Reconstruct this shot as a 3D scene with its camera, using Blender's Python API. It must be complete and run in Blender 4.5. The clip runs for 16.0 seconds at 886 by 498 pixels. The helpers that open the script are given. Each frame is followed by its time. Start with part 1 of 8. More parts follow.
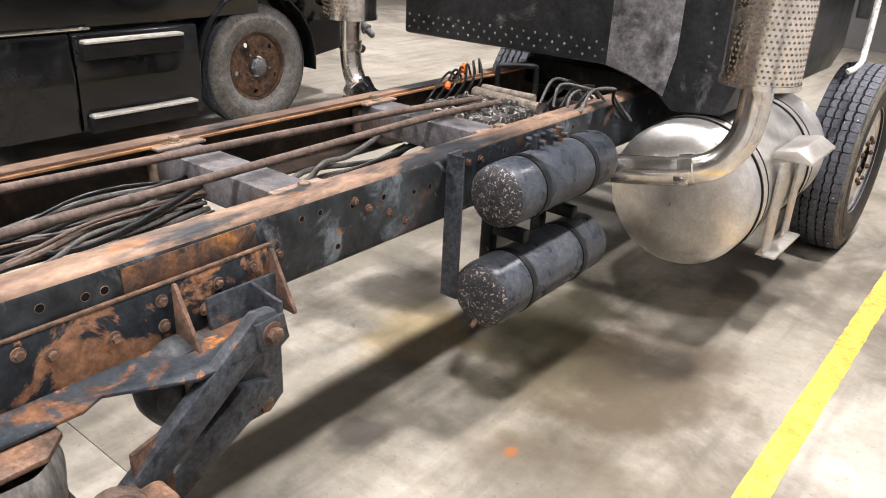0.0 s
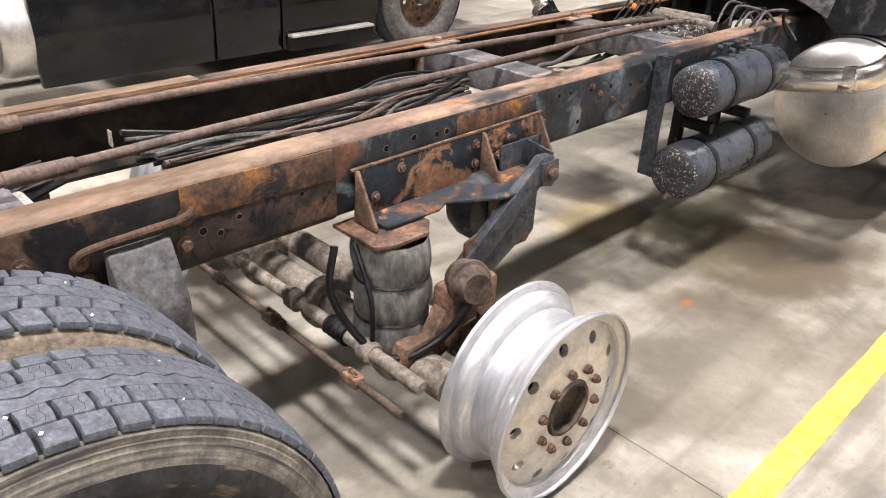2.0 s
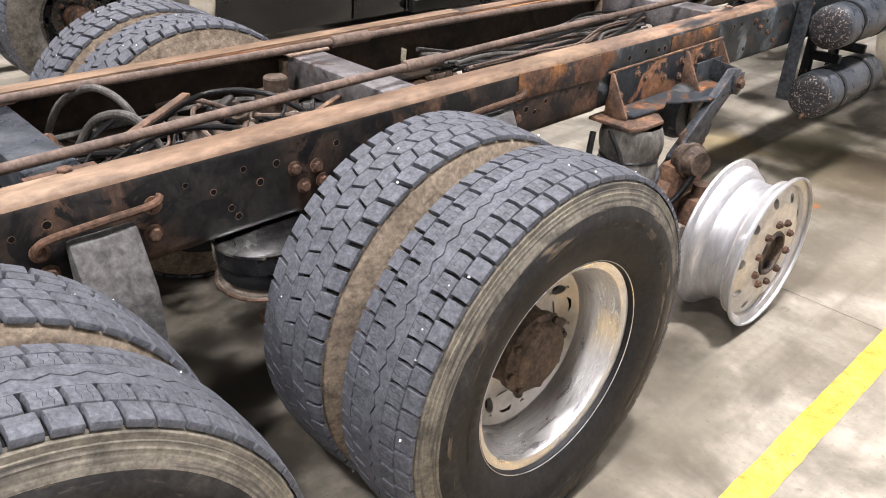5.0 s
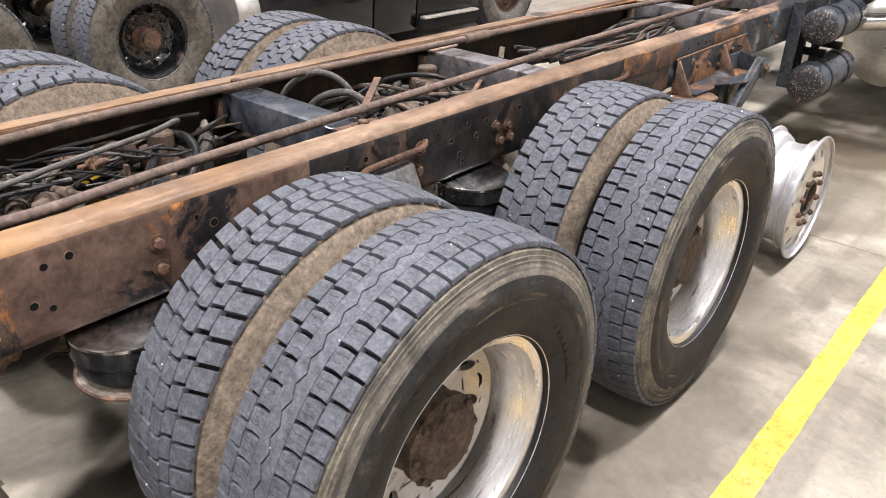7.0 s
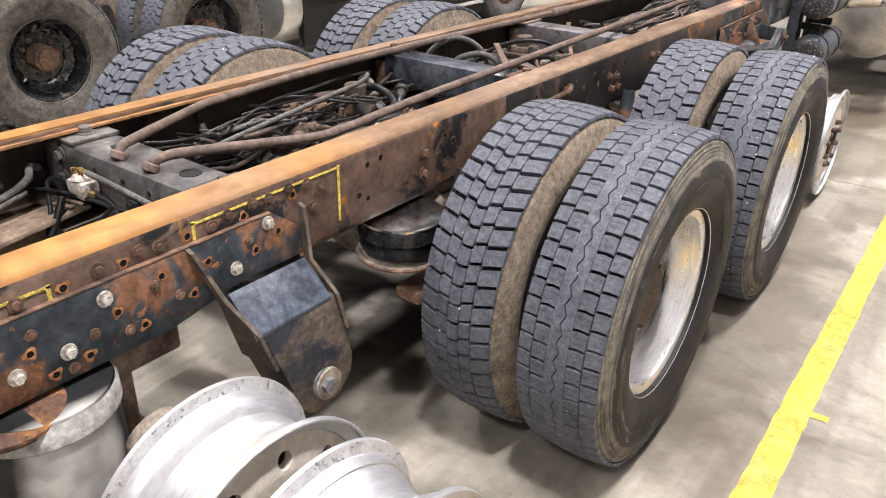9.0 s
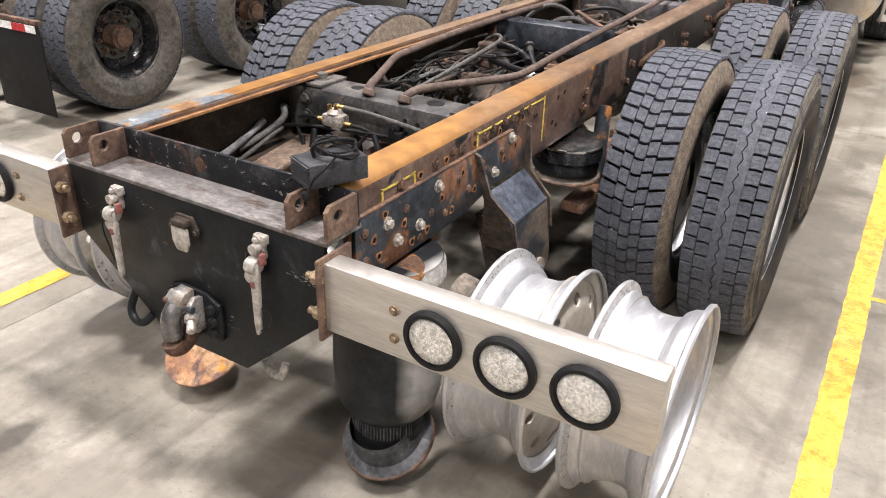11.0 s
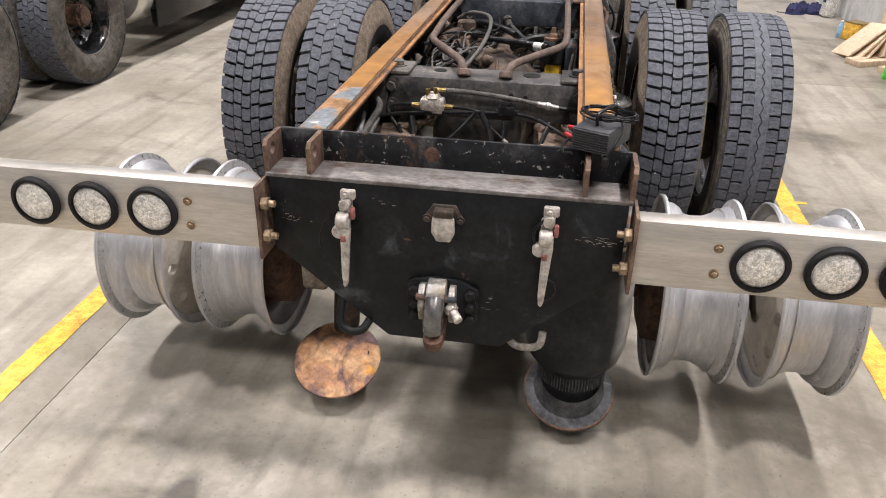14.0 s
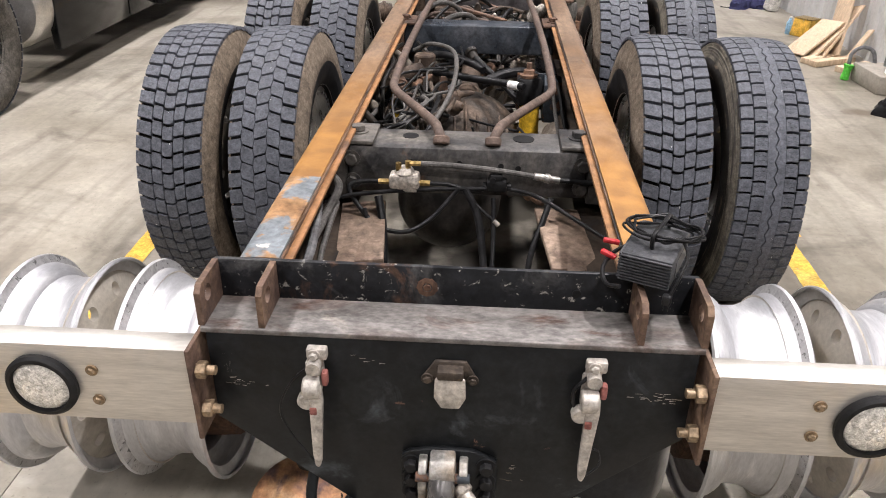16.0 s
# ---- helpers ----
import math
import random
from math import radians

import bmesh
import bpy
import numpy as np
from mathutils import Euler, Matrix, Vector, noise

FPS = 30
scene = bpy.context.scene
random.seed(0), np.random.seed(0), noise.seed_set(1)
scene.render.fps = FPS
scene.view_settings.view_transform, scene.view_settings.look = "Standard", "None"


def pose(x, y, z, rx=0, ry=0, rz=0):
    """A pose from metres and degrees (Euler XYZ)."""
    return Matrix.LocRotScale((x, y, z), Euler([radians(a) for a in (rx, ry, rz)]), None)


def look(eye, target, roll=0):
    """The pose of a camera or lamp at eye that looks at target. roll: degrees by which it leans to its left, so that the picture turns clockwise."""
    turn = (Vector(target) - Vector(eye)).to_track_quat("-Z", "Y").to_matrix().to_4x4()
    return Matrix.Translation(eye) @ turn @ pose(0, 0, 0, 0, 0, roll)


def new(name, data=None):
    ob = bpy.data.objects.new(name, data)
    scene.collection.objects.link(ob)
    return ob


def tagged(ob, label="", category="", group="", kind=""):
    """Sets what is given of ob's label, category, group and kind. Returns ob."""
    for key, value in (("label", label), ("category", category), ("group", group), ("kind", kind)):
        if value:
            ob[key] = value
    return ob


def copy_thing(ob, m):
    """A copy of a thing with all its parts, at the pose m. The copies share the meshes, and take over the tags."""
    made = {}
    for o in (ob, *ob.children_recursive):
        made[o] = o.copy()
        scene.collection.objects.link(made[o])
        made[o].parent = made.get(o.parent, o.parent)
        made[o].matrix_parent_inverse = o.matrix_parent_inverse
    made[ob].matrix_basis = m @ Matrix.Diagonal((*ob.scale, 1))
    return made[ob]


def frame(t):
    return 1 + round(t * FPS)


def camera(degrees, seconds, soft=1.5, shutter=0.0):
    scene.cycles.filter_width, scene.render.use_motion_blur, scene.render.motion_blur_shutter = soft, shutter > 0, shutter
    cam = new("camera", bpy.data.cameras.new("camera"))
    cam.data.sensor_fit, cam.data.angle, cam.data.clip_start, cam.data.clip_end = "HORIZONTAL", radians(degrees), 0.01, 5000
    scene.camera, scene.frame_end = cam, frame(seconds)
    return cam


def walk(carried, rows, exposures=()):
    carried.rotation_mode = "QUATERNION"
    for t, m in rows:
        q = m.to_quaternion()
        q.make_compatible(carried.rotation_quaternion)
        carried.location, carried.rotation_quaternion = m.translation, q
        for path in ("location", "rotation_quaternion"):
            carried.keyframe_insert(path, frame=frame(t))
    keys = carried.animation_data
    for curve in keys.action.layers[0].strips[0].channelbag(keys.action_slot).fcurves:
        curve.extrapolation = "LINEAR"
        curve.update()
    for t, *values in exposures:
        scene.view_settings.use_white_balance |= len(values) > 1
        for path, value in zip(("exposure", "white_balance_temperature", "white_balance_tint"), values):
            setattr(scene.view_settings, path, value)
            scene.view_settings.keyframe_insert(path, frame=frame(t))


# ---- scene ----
cam = camera(60.4, 16.0, soft=1.0)
PATH = [
    (0, (2.009, 4.118, 1.836), (0.885, 5.562, 1.027), 2.8),
    (0.5, (2.041, 3.888, 1.829), (0.875, 5.261, 0.959), 2.7),
    (1, (2.116, 3.669, 1.836), (0.908, 4.98, 0.928), 2.5),
    (1.5, (2.136, 3.429, 1.844), (0.907, 4.701, 0.91), 2.5),
    (2, (2.142, 3.155, 1.847), (0.901, 4.408, 0.905), 2.5),
    (2.5, (2.156, 2.955, 1.836), (0.905, 4.195, 0.889), 2.2),
    (3, (2.212, 2.75, 1.812), (0.96, 3.981, 0.854), 2.0),
    (3.5, (2.205, 2.58, 1.785), (0.952, 3.804, 0.82), 1.9),
    (4, (2.147, 2.333, 1.806), (0.897, 3.552, 0.831), 2.0),
    (4.5, (2.126, 2.122, 1.824), (0.876, 3.336, 0.843), 2.0),
    (4.7, (2.148, 2.046, 1.822), (0.898, 3.259, 0.84), 2.0),
    (6.8, (2.059, 0.917, 1.834), (0.899, 2.258, 0.91), 2.0),
    (7, (2.049, 0.806, 1.829), (0.902, 2.166, 0.916), 1.9),
    (7.5, (1.96, 0.542, 1.84), (0.852, 1.939, 0.935), 1.9),
    (8, (1.864, 0.251, 1.82), (0.777, 1.67, 0.922), 1.7),
    (8.5, (1.842, 0.025, 1.806), (0.777, 1.459, 0.907), 1.7),
    (9, (1.853, -0.21, 1.791), (0.807, 1.238, 0.891), 1.5),
    (9.5, (1.806, -0.431, 1.804), (0.763, 1.017, 0.901), 1.3),
    (10, (1.686, -0.713, 1.795), (0.658, 0.744, 0.889), 1.3),
    (10.2, (1.656, -0.819, 1.793), (0.643, 0.648, 0.884), 1.4),
    (12.3, (1.007, -1.595, 1.733), (0.313, 0.032, 0.8), 1.3),
    (12.5, (0.901, -1.605, 1.716), (0.239, 0.036, 0.782), 1.3),
    (13, (0.673, -1.652, 1.721), (0.135, 0.03, 0.782), 1.2),
    (13.5, (0.452, -1.764, 1.739), (0.051, -0.046, 0.797), 1.2),
    (14, (0.276, -1.793, 1.759), (0.006, -0.046, 0.823), 1.2),
    (14.5, (0.167, -1.694, 1.77), (-0.002, 0.068, 0.839), 1.1),
    (15, (0.138, -1.602, 1.791), (0.019, 0.165, 0.861), 1.0),
    (15.5, (0.101, -1.42, 1.809), (-0.001, 0.345, 0.874), 0.8),
    (16, (0.056, -1.194, 1.823), (-0.047, 0.558, 0.864), 0.7),
]
walk(cam, [(t, look(eye, target, roll)) for t, eye, target, roll in PATH],
     [(0, 0.38), (4.5, 0.40), (7.0, 0.42), (10.2, 0.34), (12.3, -0.17), (16.0, -0.06)])

# ---- light ----
world = bpy.data.worlds.new("world")
scene.world = world
world.use_nodes = True
world.node_tree.nodes["Background"].inputs[0].default_value = (0.9, 0.95, 1.0, 1)
world.node_tree.nodes["Background"].inputs[1].default_value = 0.006
CEIL = 6.2
LAMP_WATTS = 160
LAMPS = [(x, y) for x in (-7.6, -2.9, 1.8) for y in (-7.3, -3.65, 0.0, 3.65, 7.3, 10.95, 14.6)]

# ---- materials ----


def material(name, colours, rough=0.6, metal=0.0, scale=4.0, fine=60.0, bump=0.15, vary=0.16, detail=6.0, spread=(0.3, 0.7), stretch=(1, 1, 1), gloss_vary=0.12, mask=None):
    """Node material: a ramp of colours over broad noise, fine grain over it, bump and uneven gloss.
    mask: (colour, scale, low, high, roughness, seed) of a second coat that lies on it in patches."""
    m = bpy.data.materials.new(name)
    m.use_nodes = True
    t = m.node_tree
    n, ln = t.nodes, t.links
    bs = n["Principled BSDF"]
    tc = n.new("ShaderNodeTexCoord")
    info = n.new("ShaderNodeObjectInfo")
    off = n.new("ShaderNodeVectorMath")
    off.operation = "MULTIPLY_ADD"
    off.inputs[1].default_value = stretch
    ln.new(tc.outputs["Object"], off.inputs[0])
    sc = n.new("ShaderNodeVectorMath")
    sc.operation = "SCALE"
    sc.inputs[0].default_value = (7, 5, 3)
    ln.new(info.outputs["Random"], sc.inputs["Scale"])
    ln.new(sc.outputs[0], off.inputs[2])

    def noise_node(s, d=detail, w=0.0, rough_=0.6):
        k = n.new("ShaderNodeTexNoise")
        k.inputs["Scale"].default_value = s
        k.inputs["Detail"].default_value = d
        k.inputs["Roughness"].default_value = rough_
        k.inputs["Distortion"].default_value = w
        ln.new(off.outputs[0], k.inputs["Vector"])
        return k

    big = noise_node(scale, w=0.4)
    small = noise_node(fine, 4.0)
    ramp = n.new("ShaderNodeValToRGB")
    cr = ramp.color_ramp
    lo, hi = spread
    k = len(colours)
    cr.elements[0].position, cr.elements[1].position = lo, hi
    cr.elements[0].color, cr.elements[1].color = (*colours[0], 1), (*colours[-1], 1)
    for i in range(1, k - 1):
        e = cr.elements.new(lo + (hi - lo) * i / (k - 1))
        e.color = (*colours[i], 1)
    ln.new(big.outputs[0], ramp.inputs[0])
    hsv = n.new("ShaderNodeHueSaturation")
    mr = n.new("ShaderNodeMapRange")
    mr.inputs[1].default_value, mr.inputs[2].default_value = 0.25, 0.75
    mr.inputs[3].default_value, mr.inputs[4].default_value = 1 - vary * 2, 1 + vary * 2
    ln.new(small.outputs[0], mr.inputs[0])
    ln.new(mr.outputs[0], hsv.inputs["Value"])
    ln.new(ramp.outputs[0], hsv.inputs["Color"])
    mid = noise_node(scale * 4.5, 7.0, 0.3, 0.7)
    mv = n.new("ShaderNodeMapRange")
    mv.inputs[1].default_value, mv.inputs[2].default_value = 0.32, 0.68
    mv.inputs[3].default_value, mv.inputs[4].default_value = 1 - vary * 2.6, 1 + vary * 2.6
    ln.new(mid.outputs[0], mv.inputs[0])
    both = n.new("ShaderNodeMath")
    both.operation = "MULTIPLY"
    ln.new(mr.outputs[0], both.inputs[0])
    ln.new(mv.outputs[0], both.inputs[1])
    ln.new(both.outputs[0], hsv.inputs["Value"])
    colour = hsv.outputs[0]
    rr = n.new("ShaderNodeMapRange")
    rr.inputs[1].default_value, rr.inputs[2].default_value = 0.3, 0.7
    rr.inputs[3].default_value, rr.inputs[4].default_value = max(0.03, rough - gloss_vary), min(1, rough + gloss_vary)
    ln.new(big.outputs[0], rr.inputs[0])
    gloss = rr.outputs[0]
    met = None
    for coat in (mask or ()):
        col, ms, ml, mh, mrough = coat[:5]
        mn = noise_node(ms, 8.0, 0.6, 0.65)
        if len(coat) > 5:
            shift = n.new("ShaderNodeVectorMath")
            shift.inputs[1].default_value = (coat[5], coat[5] * 1.7, 0)
            ln.new(off.outputs[0], shift.inputs[0])
            ln.new(shift.outputs[0], mn.inputs["Vector"])
        mm = n.new("ShaderNodeMapRange")
        mm.inputs[1].default_value, mm.inputs[2].default_value = ml, mh
        ln.new(mn.outputs[0], mm.inputs[0])
        mix = n.new("ShaderNodeMix")
        mix.data_type = "RGBA"
        ln.new(mm.outputs[0], mix.inputs[0])
        ln.new(colour, mix.inputs[6])
        hv = n.new("ShaderNodeHueSaturation")
        hv.inputs["Color"].default_value = (*col, 1)
        ln.new(both.outputs[0], hv.inputs["Value"])
        ln.new(hv.outputs[0], mix.inputs[7])
        colour = mix.outputs[2]
        mx = n.new("ShaderNodeMix")
        ln.new(mm.outputs[0], mx.inputs[0])
        ln.new(gloss, mx.inputs[2])
        mx.inputs[3].default_value = mrough
        gloss = mx.outputs[0]
        if metal:
            mt = n.new("ShaderNodeMapRange")
            mt.inputs[3].default_value, mt.inputs[4].default_value = metal, 0
            ln.new(mm.outputs[0], mt.inputs[0])
            met = mt.outputs[0]
    ln.new(colour, bs.inputs["Base Color"])
    ln.new(gloss, bs.inputs["Roughness"])
    bs.inputs["Metallic"].default_value = metal
    if not metal:
        bs.inputs["Specular IOR Level"].default_value = 0.2
    if met:
        ln.new(met, bs.inputs["Metallic"])
    if bump:
        b = n.new("ShaderNodeBump")
        b.inputs["Strength"].default_value = bump
        b.inputs["Distance"].default_value = 0.004
        ln.new(small.outputs[0], b.inputs["Height"])
        ln.new(b.outputs[0], bs.inputs["Normal"])
    return m


def glow(name, colour, strength):
    m = bpy.data.materials.new(name)
    m.use_nodes = True
    b = m.node_tree.nodes["Principled BSDF"]
    b.inputs["Base Color"].default_value = (*colour, 1)
    b.inputs["Emission Color"].default_value = (*colour, 1)
    b.inputs["Emission Strength"].default_value = strength
    return m


RUST = (0.17, 0.082, 0.042)
ORANGE = (0.42, 0.17, 0.035)
M_rail_web = material("rail_web", [(0.030, 0.036, 0.041), (0.015, 0.017, 0.019), (0.058, 0.069, 0.078)], 0.42, scale=3, fine=45, bump=0.25,
                      mask=[((0.11, 0.055, 0.032), 2.6, 0.56, 0.66, 0.85), ((0.12, 0.14, 0.156), 5, 0.54, 0.64, 0.5, 4.0), ((0.27, 0.11, 0.03), 11, 0.66, 0.72, 0.9, 8.0)])
M_web_mid = material("rail_web_mid", [(0.030, 0.026, 0.024), (0.014, 0.014, 0.014), (0.065, 0.042, 0.030)], 0.45, scale=2.2, fine=45, bump=0.25,
                     mask=[((0.12, 0.070, 0.045), 2.4, 0.54, 0.68, 0.7, 5.0), ((0.010, 0.010, 0.011), 9, 0.54, 0.58, 0.4, 2.0), ((0.22, 0.10, 0.040), 12, 0.70, 0.76, 0.9, 3.0)])
M_rail_web_old = material("rail_web_old", [(0.122, 0.078, 0.057), (0.085, 0.055, 0.042), (0.165, 0.112, 0.082)], 0.55, scale=3, fine=45, bump=0.25,
                          mask=[((0.016, 0.016, 0.017), 4.5, 0.55, 0.59, 0.42), (ORANGE, 6, 0.63, 0.72, 0.9, 3.0)])
M_rail_top = material("rail_top", [(0.105, 0.068, 0.047), (0.175, 0.118, 0.080), (0.255, 0.180, 0.124)], 0.42, scale=2.2, fine=50, bump=0.2, stretch=(1, 0.35, 1),
                      mask=[((0.09, 0.052, 0.034), 4, 0.55, 0.72, 0.7), ((0.34, 0.185, 0.06), 7, 0.64, 0.76, 0.7, 3.0)])


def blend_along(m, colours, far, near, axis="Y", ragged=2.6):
    """Lets a second pair of colours take over along an axis, with a ragged edge, from far to near."""
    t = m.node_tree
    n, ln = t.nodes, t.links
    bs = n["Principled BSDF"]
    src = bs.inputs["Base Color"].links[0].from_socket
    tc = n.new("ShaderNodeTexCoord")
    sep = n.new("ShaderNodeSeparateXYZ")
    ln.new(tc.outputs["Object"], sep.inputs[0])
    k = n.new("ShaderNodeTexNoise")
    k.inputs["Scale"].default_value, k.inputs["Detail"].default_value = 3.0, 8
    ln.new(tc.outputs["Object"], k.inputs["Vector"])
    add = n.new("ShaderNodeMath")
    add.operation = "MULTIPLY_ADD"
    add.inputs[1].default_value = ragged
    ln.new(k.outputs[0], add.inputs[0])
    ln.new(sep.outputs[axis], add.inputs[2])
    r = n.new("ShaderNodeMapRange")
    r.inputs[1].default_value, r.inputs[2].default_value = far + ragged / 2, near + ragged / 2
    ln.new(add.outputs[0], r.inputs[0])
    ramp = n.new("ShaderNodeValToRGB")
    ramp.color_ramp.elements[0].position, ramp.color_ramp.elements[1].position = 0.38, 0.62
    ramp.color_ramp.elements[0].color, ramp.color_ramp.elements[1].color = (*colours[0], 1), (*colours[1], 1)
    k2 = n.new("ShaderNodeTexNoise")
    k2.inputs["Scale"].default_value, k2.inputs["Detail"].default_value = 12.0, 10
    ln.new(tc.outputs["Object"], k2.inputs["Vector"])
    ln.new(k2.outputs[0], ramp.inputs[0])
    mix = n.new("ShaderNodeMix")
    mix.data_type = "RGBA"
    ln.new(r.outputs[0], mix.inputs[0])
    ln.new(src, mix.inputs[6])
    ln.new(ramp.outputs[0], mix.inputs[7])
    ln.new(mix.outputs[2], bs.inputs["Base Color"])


blend_along(M_rail_top, ((0.235, 0.118, 0.042), (0.36, 0.185, 0.056)), 2.0, 0.5)
M_top_front = material("rail_top_front", [(0.085, 0.062, 0.052), (0.16, 0.105, 0.075), (0.27, 0.18, 0.125)], 0.45, scale=2.6, fine=50, bump=0.2, stretch=(1, 0.4, 1),
                       mask=[((0.030, 0.032, 0.035), 4, 0.52, 0.60, 0.4), ((0.24, 0.11, 0.05), 6, 0.60, 0.70, 0.8, 3.0)])
M_rail_orange = material("rail_orange", [(0.215, 0.105, 0.050), (0.30, 0.155, 0.070), (0.165, 0.088, 0.050)], 0.55, scale=3, fine=60, bump=0.2, stretch=(1, 0.5, 1),
                         mask=[((0.12, 0.075, 0.052), 5, 0.54, 0.66, 0.6), ((0.40, 0.22, 0.10), 8, 0.66, 0.76, 0.6, 6.0)])
M_rail_chipped = material("rail_chipped", [(0.25, 0.130, 0.058), (0.34, 0.205, 0.105), (0.15, 0.088, 0.056)], 0.62, scale=3, fine=60, bump=0.2,
                          mask=[((0.115, 0.070, 0.048), 4, 0.55, 0.66, 0.6, 3.0), ((0.17, 0.19, 0.205), 6, 0.49, 0.53, 0.45), ((0.48, 0.46, 0.42), 11, 0.63, 0.66, 0.7, 7.0)])
M_black_paint = material("black_paint", [(0.0055, 0.006, 0.007), (0.009, 0.010, 0.011), (0.016, 0.0175, 0.019)], 0.46, scale=5, fine=70, bump=0.08,
                         mask=[((0.075, 0.085, 0.095), 5, 0.58, 0.74, 0.55), ((0.16, 0.095, 0.07), 12, 0.66, 0.69, 0.9, 4.0)])
M_black_worn = material("black_worn", [(0.014, 0.017, 0.021), (0.034, 0.041, 0.048), (0.055, 0.062, 0.07)], 0.45, scale=5, fine=60, bump=0.2,
                        mask=[((0.15, 0.075, 0.042), 5.0, 0.53, 0.58, 0.85), ((0.40, 0.17, 0.055), 8, 0.58, 0.64, 0.9, 2.0)])
M_rust_dark = material("rust_dark", [(0.040, 0.028, 0.022), (0.085, 0.052, 0.037), (0.14, 0.082, 0.055)], 0.8, scale=9, fine=90, bump=0.4)
M_rust_plate = material("rust_plate", [(0.055, 0.040, 0.033), (0.125, 0.078, 0.056), (0.225, 0.130, 0.082)], 0.7, scale=11, fine=70, bump=0.35, spread=(0.32, 0.68),
                        mask=[((0.03, 0.028, 0.027), 8, 0.60, 0.68, 0.6)])
M_rust_halo = material("rust_halo", [(0.13, 0.062, 0.034), (0.23, 0.105, 0.045), (0.30, 0.14, 0.055)], 0.8, scale=30, fine=90, bump=0.3)
M_pipe = material("brown_pipe", [(0.075, 0.055, 0.046), (0.115, 0.085, 0.070), (0.155, 0.108, 0.086)], 0.6, scale=8, fine=90, bump=0.2)
M_grime = material("oily_grime", [(0.014, 0.012, 0.011), (0.05, 0.04, 0.032), (0.12, 0.088, 0.065)], 0.6, scale=9, fine=80, bump=0.5)
M_dusty = material("dusty_steel", [(0.13, 0.108, 0.088), (0.24, 0.205, 0.168), (0.055, 0.046, 0.04)], 0.72, scale=7, fine=80, bump=0.35)
M_xm = material("crossmember_grey", [(0.022, 0.022, 0.023), (0.050, 0.049, 0.049), (0.105, 0.098, 0.092)], 0.42, scale=6, fine=70, bump=0.15,
                mask=[((0.15, 0.137, 0.12), 3.5, 0.50, 0.68, 0.8, 2.0), (RUST, 7, 0.62, 0.72, 0.85)])
M_case = material("case_grey", [(0.035, 0.036, 0.040), (0.06, 0.062, 0.066)], 0.45, scale=20, fine=120, bump=0.1)
M_shelf = material("worn_shelf", [(0.075, 0.068, 0.064), (0.165, 0.155, 0.147), (0.095, 0.074, 0.065)], 0.5, scale=6, fine=70, bump=0.2, stretch=(0.8, 1.5, 1),
                   mask=[((0.075, 0.046, 0.036), 6, 0.56, 0.68, 0.75, 3.0), ((0.24, 0.22, 0.195), 9, 0.60, 0.68, 0.7)])
M_ear = material("ear_rust", [(0.055, 0.036, 0.030), (0.12, 0.078, 0.058), (0.20, 0.135, 0.09)], 0.6, scale=9, fine=70, bump=0.25,
                 mask=[((0.40, 0.29, 0.16), 10, 0.66, 0.72, 0.7)])
M_hanger = material("hanger_face", [(0.05, 0.042, 0.036), (0.10, 0.082, 0.066), (0.16, 0.115, 0.08)], 0.6, scale=7, fine=70, bump=0.25,
                    mask=[((0.03, 0.033, 0.04), 4, 0.54, 0.62, 0.45)])
M_hose = material("hose_black", [(0.006, 0.006, 0.0065), (0.016, 0.016, 0.017)], 0.4, scale=20, fine=120, bump=0.1)
M_hose_grey = material("hose_grey", [(0.055, 0.052, 0.049), (0.12, 0.114, 0.106)], 0.5, scale=20, fine=120, bump=0.1)
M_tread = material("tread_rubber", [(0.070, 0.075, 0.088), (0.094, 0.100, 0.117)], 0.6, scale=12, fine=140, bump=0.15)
# gaps between tread blocks: their shade put into the colour; also under slab joints
M_groove = material("shaded_groove", [(0.006, 0.006, 0.0065), (0.014, 0.013, 0.012)], 0.9, scale=12, fine=140, bump=0.2)
M_side = material("sidewall_rubber", [(0.010, 0.010, 0.011), (0.020, 0.020, 0.021)], 0.55, scale=6, fine=90, bump=0.12)
M_side_dirt = material("sidewall_dust", [(0.105, 0.096, 0.078), (0.165, 0.150, 0.122), (0.075, 0.070, 0.060)], 0.88, scale=5, fine=110, bump=0.2,
                       mask=[((0.045, 0.044, 0.043), 4.0, 0.56, 0.74, 0.75)])
M_side_mid = material("sidewall_smeared", [(0.014, 0.014, 0.015), (0.030, 0.029, 0.028)], 0.6, scale=5, fine=90, bump=0.15,
                      mask=[((0.085, 0.078, 0.066), 4.5, 0.56, 0.80, 0.85)])
M_side_brown = material("sidewall_brown", [(0.16, 0.128, 0.098), (0.225, 0.185, 0.142), (0.110, 0.089, 0.070)], 0.9, scale=9, fine=110, bump=0.2)


